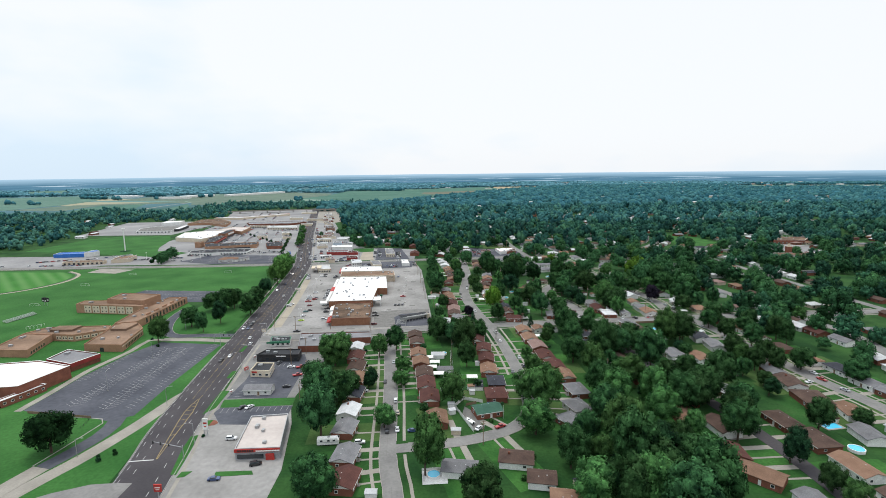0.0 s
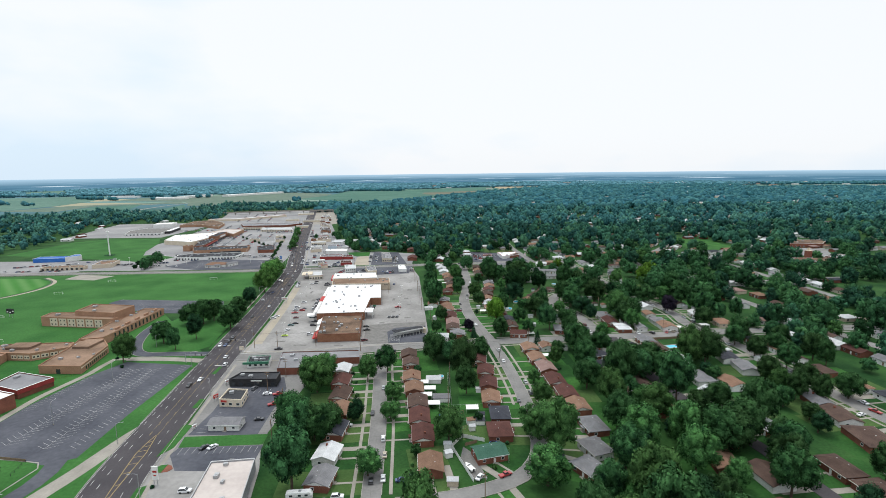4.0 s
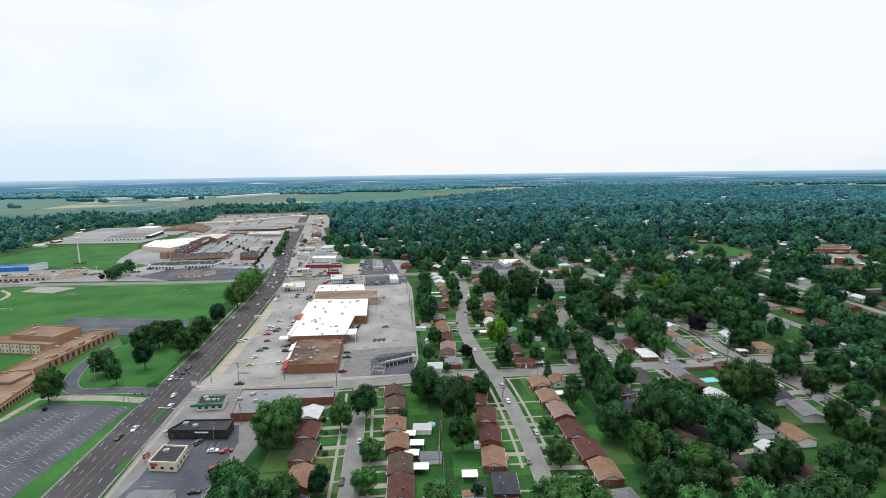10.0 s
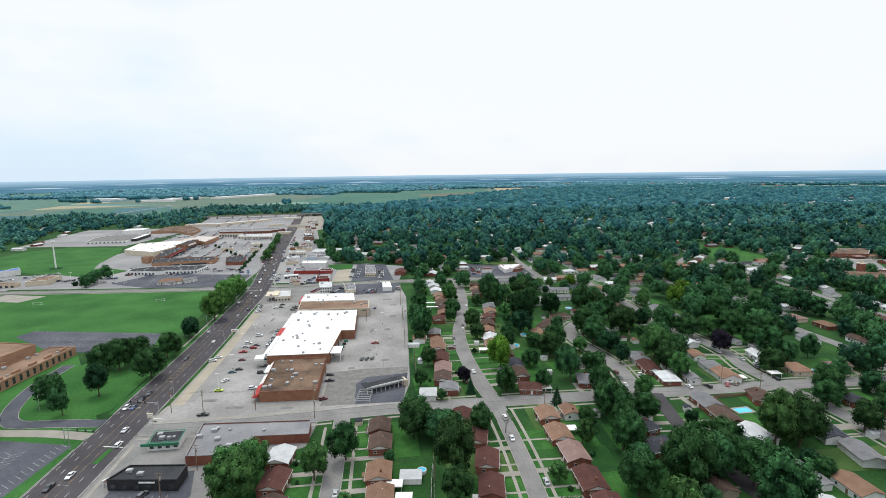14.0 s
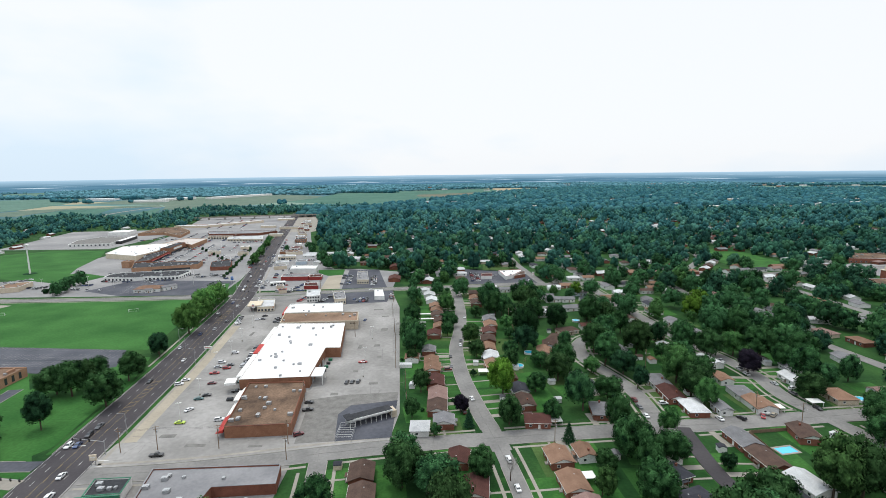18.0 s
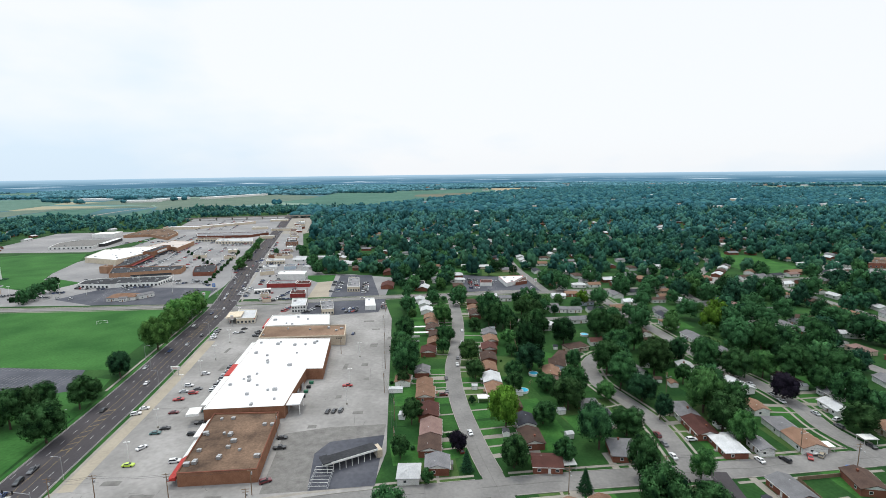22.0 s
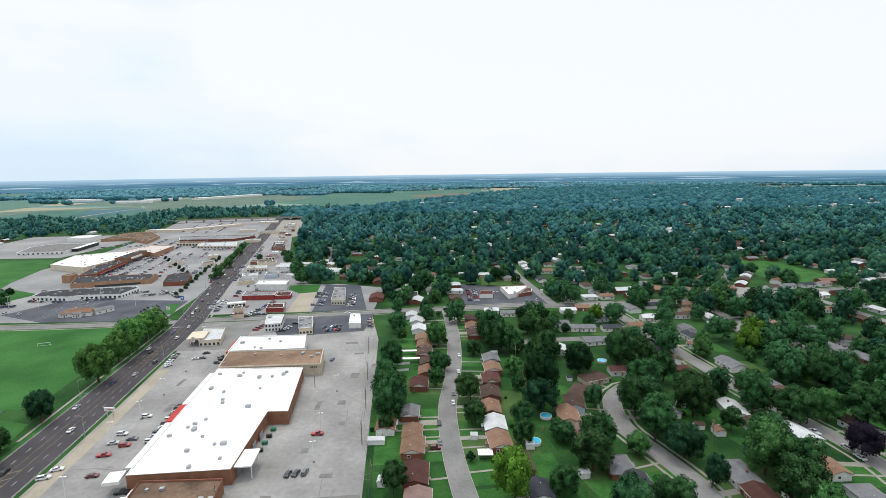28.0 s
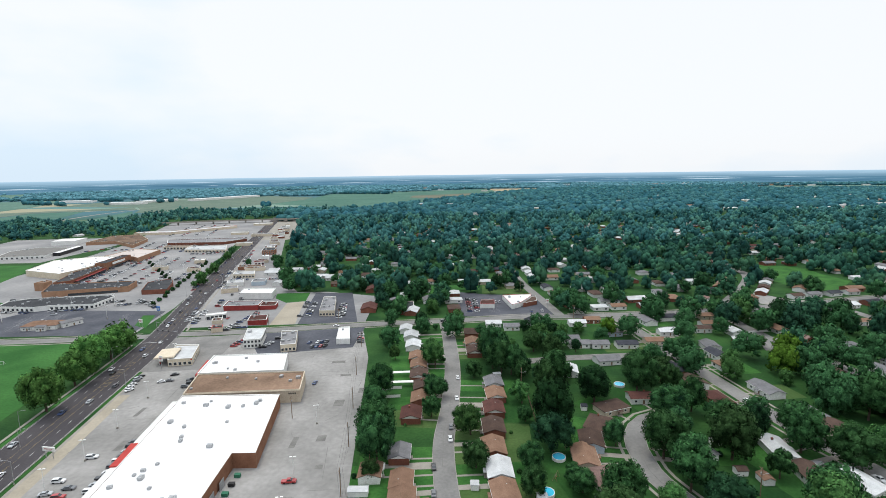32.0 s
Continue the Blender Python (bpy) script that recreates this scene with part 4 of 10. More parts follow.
flat_building("brick_block", [(-234, 966), (-217, 968), (-222, 992), (-240, 990)], 7.0, "brick_brown", "roof_black", "dark two-storey brick shop", "shop", units=3, windows=((0, 5, 4.2, 1.5, 1.4, "trim"), (0, 5, 0.8, 1.8, 1.9, "trim")))
flat_building("tiny_shop", [(-222, 933), (-214, 934), (-217, 944), (-225, 943)], 4.0, "siding", "roof_white", "tiny white roadside shop", "shop", units=1)
flat_building("orange_stand", [(-157, 640), (-150, 641), (-152, 648), (-159, 647)], 3.2, "siding_tan", "roof_R", "small orange roadside stand", "stand", units=1)
# shopping centre across the road
flat_building("centre_main", [(-463, 840), (-407, 817), (-403.5, 834), (-402.5, 868), (-409.5, 932), (-442, 935), (-482, 908)], 7.0, "cream", "roof_white", "big cream shopping centre with a white roof", "shopping mall", units=16)
flat_building("centre_corridor", [(-440, 936.5), (-396, 933.5), (-383, 922), (-393, 994), (-436, 1004)], 6.4, "brick_tan", "roof_beige", "long beige-roofed hall of the shopping centre", "shopping mall", units=5, cap="cream")
t = flat_building("centre_entrance", [(-389, 868.5), (-398, 932), (-409, 931.5), (-402, 868)], 9.0, "brick_brown", "roof_black", "tall dark brick entrance block of the centre", "shopping mall", units=3, cap="brick_brown")
part("sign_panel", along_data((-389.4, 881), (-393.6, 912), 0.4, 2.6, 5.2, t), M["trim"], t, "blank white sign panel")
part("door_band", along_data((-389.0, 873), (-397.0, 927), 0.25, 2.8, 0.2, t), M["glass"], t, "dark glazed entrance band")
t = flat_building("centre_spine", [(-382, 775), (-371, 786), (-388, 867.5), (-401.5, 867), (-402.5, 833), (-390, 800)], 5.6, "brick", "roof_black", "brick shopping centre wing with a dark roof", "shopping mall", units=20, cap="brick_tan")
part("awning", along_data((-372.0, 792), (-386.5, 862), 2.2, 0.4, 3.2, t), M["dark_red"], t, "faded red shopfront awning")
part("door_band", along_data((-371.6, 790), (-387.0, 864), 0.25, 2.6, 0.2, t), M["glass"], t, "dark shopfront glazing")
t = flat_building("centre_wing", [(-361, 734), (-349, 736.5), (-291, 754), (-297.5, 779), (-338, 774.5), (-380, 770)], 5.6, "brick_tan", "roof_black", "orange brick shopping centre row with a dark roof", "shopping mall", units=24, cap="brick_tan")
part("door_band", along_data((-340, 739.2), (-300, 751.3), 0.25, 2.2, 0.3, t), M["glass"], t, "dark shopfront glazing")
flat_building("centre_tower", [(-392, 764), (-381.5, 762), (-381.5, 774), (-391, 778)], 8.0, "brick_tan", "roof_tan", "square orange brick corner block", "shopping mall", units=1, cap="brick_tan")
flat_building("centre_small", [(-270, 740), (-247.3, 743.4), (-258.5, 776), (-270, 794), (-285, 777)], 4.4, "brick", "roof_black", "brick shop in the parking lot", "shop", units=8, cap="brick")
flat_building("long_office", [(-363, 688), (-328, 684), (-319, 689), (-282.5, 692.5), (-282, 719), (-289, 725), (-334, 718), (-356, 716), (-368, 706)], 4.2, "siding", "roof_black", "long low white row of shops with a dark roof", "shop", units=26, windows=((0, 8, 0.6, 2.4, 2.2, "trim"), (2, 9, 0.6, 2.4, 2.2, "trim"), (3, 6, 0.6, 2.4, 2.2, "trim")))
house(-284, 639, 8, 24, 13, "T", "siding", "hip", 3.4, detail=1)
house(-291, 633.5, 8, 6, 5, "G", "siding", "gable", 3.2, detail=1, chimney=False)
house(-280, 632.2, 8, 6, 5, "G", "siding", "gable", 3.2, detail=1, chimney=False)
house(-268, 645, 60, 14, 7, "G", "siding", "gable", 3.4, detail=1)

# school
def wall_panels(t, a, b, count, z, h, share, mat, panes=2):
    """Pale wall panels between brick piers along one side, each with small dark windows."""
    o = t.location
    a, b = Vector((a[0] - o.x, a[1] - o.y)), Vector((b[0] - o.x, b[1] - o.y))
    turn, step = math.degrees(math.atan2(b.y - a.y, b.x - a.x)), (b - a).length / count
    w = step * share
    for k in range(count):
        q = a.lerp(b, (k + 0.5) / count)
        p = part("wall_panel", box_mesh(w, 0.12, h), M[mat], t, "", pose(q.x, q.y, z, 0, 0, turn))
        for i in range(panes):
            part("pane", box_mesh(0.9, 0.06, min(h * 0.42, 1.1)), M["glass"], p, "", pose(w * ((i + 0.5) / panes - 0.5), -0.06, h * 0.28))


def slit_windows(t, a, b, count, z, w, h):
    """Tall dark glazed slits along one side."""
    o = t.location
    a, b = Vector((a[0] - o.x, a[1] - o.y)), Vector((b[0] - o.x, b[1] - o.y))
    turn = math.degrees(math.atan2(b.y - a.y, b.x - a.x))
    for k in range(count):
        q = a.lerp(b, (k + 0.5) / count)
        part("window", box_mesh(w, 0.14, h), M["glass"], t, "", pose(q.x, q.y, z, 0, 0, turn))


t = flat_building("school_north_wing", [(-310, 400.5), (-250.5, 392), (-248, 397.5), (-286.5, 404.3), (-287, 412), (-311, 412)], 7.5, "brick_tan", "roof_tan", "two-storey cream and tan school wing with a tan roof", "school", cap="brick_tan", units=2)
for z in (0.7, 3.7):
    wall_panels(t, (-303, 399.5), (-257, 392.93), 6, z, 2.95, 0.84, "cream", 2)
flat_building("school_hall", [(-286.3, 404.7), (-252, 398.6), (-249.5, 420), (-287, 426)], 10.5, "brick_tan", "roof_tan", "tall tan brick school hall behind the wing", "school", cap="brick_tan", units=3)
t = flat_building("school_spine", [(-246, 352.7), (-231.8, 356.2), (-231.5, 364), (-231, 428.5), (-247, 428), (-247.8, 397), (-250, 391.5)], 5.5, "brick_tan", "roof_tan", "tan brick school spine with tall dark slit windows", "school", cap="brick_tan", units=7)
slit_windows(t, (-231.45, 366), (-231.05, 426), 13, 1.0, 1.7, 3.6)
for k in range(5):
    part("roof_rib", box_mesh(1.1, 5.0, 1.5), M["brick_tan"], t, "dark raised brick rib on the roof edge", pose(5.9, -12 + 11.5 * k, 5.0))
t = flat_building("school_east_block", [(-218.5, 342), (-231.3, 355.8), (-245.8, 352.3), (-241.6, 339), (-238.9, 320), (-237, 308.5), (-211, 307)], 5.0, "brick_tan", "roof_tan", "low tan brick school block beside the parking lot", "school", cap="brick_tan", units=5)
slit_windows(t, (-212, 312), (-218, 339.5), 11, 0.9, 1.2, 1.9)
part("raised_roof", gather(box_data(11, 14, 1.4, -1, 12, 4.6), box_data(11.4, 14.4, 0.12, -1, 12, 6.0)), M["roof_tan"], t, "raised tan roof over a corridor")
part("wall_band", along_data((-211.1, 307.2), (-218.5, 341.6), 0.1, 0.5, 3.3, t), M["cream"], t, "cream wall band")
slit_windows(t, (-228, 307.98), (-222, 307.63), 1, 0.1, 2.6, 2.8)
t = flat_building("school_south_wing", [(-246, 348.8), (-290, 346), (-296, 333), (-274, 329.8), (-258.4, 328.2), (-242, 339.3)], 5.0, "brick_tan", "roof_tan", "low tan brick school wing with cream bands", "school", cap="brick_tan", units=8)
wall_panels(t, (-272, 329.6), (-258.6, 328.22), 3, 1.2, 2.4, 0.86, "cream", 2)
part("raised_roof", gather(box_data(16, 9, 1.3, -6, 4, 4.6), box_data(16.4, 9.4, 0.12, -6, 4, 5.9)), M["roof_tan"], t, "raised tan roof over a corridor")
wall_panels(t, (-258, 328.5), (-243, 338.6), 4, 1.2, 2.4, 0.84, "cream", 2)
t = flat_building("school_west_block", [(-266, 298.5), (-272.4, 321.4), (-274.2, 329.4), (-296.2, 332.6), (-292, 300)], 5.0, "brick_tan", "roof_tan", "small tan brick school block", "school", cap="brick_tan", units=3)
slit_windows(t, (-266.8, 301.4), (-272, 320), 6, 1.0, 1.6, 1.6)
flat_building("school_gym", [(-220.5, 239), (-213.7, 266), (-237.5, 274), (-268, 268), (-262, 232)], 7.5, "brick", "roof_white", "brick gymnasium with a white roof", "school", units=2)
flat_building("gym_porch", [(-221.6, 229.4), (-214.6, 249.5), (-217.6, 250.5), (-225, 231)], 3.8, "brick", "roof_white", "low brick porch along the gymnasium", "school", units=0, windows=((0, 6, 1.4, 1.4, 1.2, "trim"),))
t = flat_building("school_annex", [(-241, 282.8), (-220.5, 274.9), (-214.5, 291.3), (-240.5, 299.3)], 5.0, "brick", "roof_grey", "red brick school annex with a grey metal roof", "school", units=2)
part("wall_band", along_data((-220.3, 274.7), (-214.2, 291.4), 0.1, 2.2, 2.7, t), M["dark_red"], t, "dark red upper wall band")
part("wall_band", along_data((-241.0, 282.6), (-220.4, 274.7), 0.1, 2.2, 2.7, t), M["dark_red"], t, "dark red upper wall band")

# ---- houses ----
ROWS = [
    # x, y, turn, width, depth, roof, wall, style
    (24.5, 301, 84, 12, 8.5, "R", "brick", "gable"), (24.6, 284, 86, 12, 8.5, "R", "brick", "gable"), (24.4, 267, 88, 12, 8.5, "T", "brick", "gable"),
    (27, 251, 90, 12, 8.5, "D", "brick", "hip"), (25.3, 236, 92, 12, 10, "R", "brick", "hip"), (19.3, 219.3, 16, 12.5, 9, "N", "brick", "gable"),
    (21.5, 318, 84, 12, 8.5, "R", "brick", "gable"), (16, 337, 84, 10, 8, "R", "brick", "gable"),
    (55.5, 337, -84, 11, 9, "T", "brick", "gable"), (66.5, 340, -84, 9, 7, "T", "siding", "gable"), (57, 320, -84, 12, 9, "T", "brick", "gable"),
    (59.6, 305, -84, 13, 9, "P", "brick", "gable"), (61, 287.5, -86, 13, 9, "R", "brick", "gable"), (63.6, 272, -86, 13, 9, "R", "brick", "gable"),
    (65.6, 258, -86, 12, 9, "T", "brick", "gable"), (67.4, 240, -80, 13, 9, "G", "brick", "hip"), (63, 222, -70, 12, 9, "G", "siding", "hip"), (57, 208, -60, 12, 9, "G", "brick", "hip"),
]
for x, y, a, w, d, r, wl_, st in ROWS:
    house(x, y, a, w, d, r, wl_, st)
ROWS = [
    (27.5, 179, 170, 13, 9, "B", "siding", "hip"), (35, 166, 170, 10, 8, "B", "siding", "gable"), (41, 154, 170, 10, 9, "T", "siding", "hip"), (5, 173, 172, 13, 8, "G", "siding", "gable"),
    (-58, 305, 90, 11, 9, "W", "brick", "gable"), (-55, 289, 90, 12, 9, "R", "brick", "gable"), (-52, 272.5, 88, 13, 9, "B", "brick", "gable"),
    (-49.2, 256, 86, 12, 9, "T", "brick", "gable"), (-47.4, 238, 86, 12, 9, "D", "brick", "gable"), (-46.3, 219, 84, 11, 9, "W", "siding", "gable"), (-45, 203, 84, 11, 9, "G", "brick", "gable"),
    (-40.7, 182, 84, 12, 9, "G", "brick", "gable"), (-37.7, 166, 84, 12, 9, "R", "brick", "gable"),
    (-21, 327.5, -86, 11, 9, "B", "brick", "gable"), (-19, 314, -86, 11, 9, "B", "brick", "gable"),
]
for x, y, a, w, d, r, wl_, st in ROWS:
    house(x, y, a, w, d, r, wl_, st)
ROWS = [
    (-17, 293.5, -86, 11, 9, "T", "brick", "gable"), (-14.8, 279, -86, 11, 9, "T", "brick", "gable"), (-12, 263, -86, 12, 9, "B", "brick", "gable"),
    (-10.5, 248.5, -86, 13, 9, "R", "brick", "gable"), (-8.2, 233, -86, 13, 9, "R", "brick", "gable"), (-4.2, 211, -86, 12, 9, "T", "brick", "gable"),
    (95, 325, 20, 11, 9, "D", "brick", "hip"), (96, 310, 20, 13, 9, "D", "brick", "hip"), (135, 348, -84, 13, 9, "G", "brick", "gable"), (136, 333, -84, 14, 9, "B", "brick", "gable"),
    (164, 352, 80, 12, 9, "B", "brick", "gable"), (141, 318, -80, 13, 9, "W", "siding", "gable"), (172, 320, 84, 12, 9, "D", "siding", "hip"),
    (52.6, 366.6, -4, 11, 9, "R", "brick", "gable"), (49.7, 384.2, -86, 12, 9, "B", "brick", "gable"), (49.6, 398.5, -86, 10, 8, "D", "siding", "gable"), (45.5, 415.5, -86, 12, 9, "B", "brick", "gable"), (85, 375, 84, 13, 10, "G", "brick", "hip"),
]
for x, y, a, w, d, r, wl_, st in ROWS:
    house(x, y, a, w, d, r, wl_, st)
ROWS = [
    (125, 407, -90, 14, 9, "G", "siding", "hip"), (125, 391, -90, 15, 9, "R", "brick", "gable"), (129, 377, -90, 14, 9, "W", "brick", "hip"),
    (142, 376, -90, 9, 6, "G", "siding", "gable"), (161, 392, 90, 12, 9, "G", "siding", "hip"), (162, 379, 90, 13, 10, "T", "siding", "gable"), (161, 409, 90, 10, 7, "T", "siding", "gable"),
    (206, 387, -90, 13, 10, "T", "siding_tan", "hip"), (207, 422, -90, 10, 7, "G", "siding", "gable"), (198, 408, -90, 12, 8, "W", "siding", "gable"),
    (45.6, 522, -88, 11, 9, "G", "brick", "gable"), (45, 508, -88, 11, 9, "T", "brick", "gable"), (42.5, 493, -90, 11, 9, "R", "brick", "gable"), (40.5, 476, -90, 12, 9, "B", "brick", "gable"),
    (38.8, 460, -90, 12, 9, "T", "brick", "gable"), (39.4, 445, -90, 12, 9, "W", "brick", "gable"), (39.7, 431, -86, 12, 9, "T", "brick", "gable"),
]
for x, y, a, w, d, r, wl_, st in ROWS:
    house(x, y, a, w, d, r, wl_, st)
ROWS = [
    (38.6, 585, -90, 12, 9, "T", "brick", "gable"), (38.7, 569, -90, 12, 9, "B", "brick", "gable"), (87, 477, 60, 13, 10, "B", "siding_tan", "hip"), (98, 493, 20, 14, 9, "B", "siding_tan", "hip"),
    (79.6, 464, 80, 12, 9, "B", "siding_blue", "gable"), (73.5, 452, 84, 14, 9, "T", "siding_tan", "gable"), (77, 438, 100, 13, 9, "P", "siding", "hip"), (120, 457, -80, 13, 9, "G", "siding", "hip"),
    (115.5, 503, 0, 11, 8, "R", "siding", "gable"), (151.5, 455, 84, 16, 8, "W", "siding", "gable"), (152.6, 440, 84, 10, 8, "B", "siding", "gable"), (182, 509, -84, 15, 9, "G", "siding", "gable"),
    (1, 457, 90, 10, 8, "G", "brick", "gable"), (-9, 445, 90, 9, 8, "T", "siding", "gable"), (3, 439, 90, 10, 8, "T", "brick", "gable"), (3.8, 428, 90, 12, 9, "T", "brick", "gable"),
]
for x, y, a, w, d, r, wl_, st in ROWS:
    house(x, y, a, w, d, r, wl_, st)
ROWS = [
    (-0.5, 361, 90, 9, 8, "W", "siding", "hip"), (10.2, 366.5, 90, 9, 9, "G", "brick", "gable"), (7, 379.5, 90, 11, 9, "B", "brick", "gable"), (7.2, 393, 90, 13, 9, "P", "brick", "gable"), (5.8, 409, 90, 13, 9, "R", "brick", "gable"),
    (184, 558, -84, 12, 8, "D", "siding", "gable"), (177.5, 603, 0, 11, 8, "W", "siding", "gable"), (200, 606, 0, 12, 8, "B", "siding", "gable"), (260.5, 530, -84, 13, 8, "G", "siding", "gable"), (273.5, 536, -84, 12, 8, "G", "siding", "gable"),
    (82.7, 412.5, 90, 12, 9, "G", "brick", "hip"), (86, 402, 90, 10, 8, "D", "siding", "gable"), (322, 616, 0, 11, 8, "T", "siding", "gable"),
]
for x, y, a, w, d, r, wl_, st in ROWS:
    house(x, y, a, w, d, r, wl_, st)
ROWS = [
    (3.8, 489, 90, 11, 9, "R", "brick", "gable"), (7.7, 505, 90, 11, 9, "T", "brick", "gable"), (8.3, 519, 90, 11, 9, "B", "brick", "gable"), (5.6, 534, 90, 11, 9, "B", "brick", "gable"),
    (5, 548, 90, 11, 9, "T", "brick", "gable"), (3.4, 561, 90, 11, 9, "T", "brick", "gable"), (0, 582, 90, 12, 9, "W", "siding", "gable"), (-2.4, 601, 90, 12, 9, "W", "siding", "gable"),
    (183, 261, 84, 13, 9, "G", "brick", "gable"), (182, 246, 84, 14, 10, "B", "siding", "gable"), (180, 227, 84, 17, 13, "B", "brick", "hip"), (188, 214, 80, 12, 9, "T", "siding", "gable"),
    (151, 207, -84, 14, 9, "B", "brick", "hip"), (154, 191, -84, 15, 11, "B", "brick", "hip"), (222, 245, -84, 14, 9, "G", "siding", "gable"), (155, 171, -84, 15, 9, "T", "siding", "gable"),
]
for x, y, a, w, d, r, wl_, st in ROWS:
    house(x, y, a, w, d, r, wl_, st)
ROWS = [
    (179, 194, 84, 12, 9, "G", "siding", "gable"), (116.6, 167.5, -47, 15, 9, "T", "brick", "gable"), (103, 172, 80, 11, 8, "T", "siding", "hip"), (114, 181, 84, 11, 9, "R", "brick", "gable"),
    (222, 263, -84, 14, 9, "D", "siding", "hip"), (173, 303, 84, 14, 9, "G", "siding", "gable"), (140, 290, -84, 15, 10, "G", "siding", "hip"), (171, 318, 84, 12, 9, "D", "siding", "gable"),
    (157, 583, 0, 12, 8, "T", "siding_tan", "gable"), (174, 601, 0, 12, 8, "W", "siding", "gable"), (118, 624, 0, 12, 8, "W", "siding", "gable"), (107, 580, 0, 13, 8, "G", "siding", "gable"),
    (120, 579, 0, 11, 8, "G", "siding", "gable"), (137, 578, 0, 13, 8, "D", "siding", "gable"), (131, 631, 0, 11, 8, "T", "brick", "gable"), (211, 617, 0, 11, 8, "T", "siding", "gable"),
]
for x, y, a, w, d, r, wl_, st in ROWS:
    house(x, y, a, w, d, r, wl_, st, detail=1)
ROWS = [
    (106.6, 255.3, 84, 13, 9, "T", "brick", "hip"), (109.5, 211.2, 84, 12, 9, "T", "brick", "gable"), (153.6, 282.2, -84, 12, 9, "T", "siding", "gable"), (139, 317.6, -84, 13, 8, "W", "siding", "gable"), (97, 326.9, 84, 12, 9, "D", "siding", "gable"),
    (253, 340, -84, 13, 9, "W", "siding", "gable"), (256, 327, -84, 13, 9, "R", "brick", "gable"), (260, 309, -84, 13, 9, "G", "siding", "gable"), (248, 434.6, 84, 12, 9, "G", "siding", "gable"), (330, 447, 84, 12, 9, "T", "brick", "gable"), (297, 358, 0, 12, 9, "G", "siding", "gable"),
]
MORE = [
    (116, 552, 8, 14, 9, "G", "siding", "gable"), (90, 537, 80, 11, 8, "W", "siding", "gable"), (136, 601, 8, 12, 8, "G", "siding_blue", "gable"), (39, 606, 90, 12, 9, "B", "brick", "hip"), (134, 636, 0, 13, 9, "T", "siding_tan", "gable"),
    (204, 616, 0, 12, 8, "W", "siding", "gable"), (220, 636, 0, 12, 8, "T", "siding_tan", "gable"), (188, 572, 84, 12, 9, "G", "siding", "gable"), (272, 568, 0, 13, 9, "G", "siding", "hip"), (261, 532, -84, 11, 8, "W", "siding", "gable"),
    (323, 618, 20, 11, 10, "W", "siding", "hip"), (348, 659, 15, 13, 9, "W", "siding", "gable"), (365, 573, 84, 12, 9, "W", "siding", "gable"), (355, 552, 84, 12, 9, "G", "siding", "gable"), (323, 508, 10, 13, 9, "G", "siding", "gable"), (282, 464, -84, 13, 9, "T", "brick", "hip"),
]
for x, y, a, w, d, r, wl_, st in ROWS + MORE:
    if all((x - p) ** 2 + (y - q) ** 2 > 110 for p, q, _ in HOUSES):
        house(x, y, a, w, d, r, wl_, st, detail=1)
for x, y, a, r, wl_ in ((56.8, 626, 0, "W", "siding"), (69, 618, 0, "G", "siding"), (85, 627, 90, "D", "siding"), (104, 590, 0, "G", "siding"), (40.4, 590, -90, "T", "brick"), (-7, 616, 90, "W", "siding")):
    if all((x - p) ** 2 + (y - q) ** 2 > 90 for p, q, _ in HOUSES):
        house(x, y, a, 11, 8, r, wl_, "gable", detail=1)
OPEN_VIEW = [(x, y) for x, y, a, w, d, r, wl_, st in ROWS + MORE] + [(x, 612) for x in range(416, 475, 18)] + [(504 + k * 12, 738 - k) for k in range(4)] + [(450, 700), (428, 690)]
# ---- more houses along the streets, where trees hide most of them ----
frng = random.Random(77)
FAR_HOUSES = []
OPEN_WEST = []


def many(name, items, label, category):
    """Many far, alike things in one mesh: items are lists of (vertices, faces, material, pose)."""
    mats, v, f, mi = [], [], [], []
    for pieces in items:
        for pv, pf, mat, m in pieces:
            if mat not in mats:
                mats.append(mat)
            k = len(v)
            v += [tuple(m @ Vector(p)) for p in pv]
            f += [tuple(i + k for i in face) for face in pf]
            mi += [mats.index(mat)] * len(pf)
    me = mesh_of(name, v, f)
    for mat in mats:
        me.materials.append(mat)
    me.polygons.foreach_set("material_index", mi)
    return tagged(new(name, me), label, category, "", "stuff")


def far_house(x, y, turn, w, d, roof, wall, style):
    HOUSES.append((x, y, max(w, d) / 2 + 1.5))
    m = pose(x, y, 0, 0, 0, turn)
    pieces = [(*wall_data(w, d, 2.9, 0.34, style), M[wall], m), (*roof_data(w, d, 2.9, 0.34, style), M["roof_" + roof], m)]
    for px in (-w * 0.3, w * 0.3):
        pieces.append((*box_data(1.4, 0.1, 1.2, px, -d / 2 - 0.03, 1.0), M["glass"], m))
    FAR_HOUSES.append(pieces)


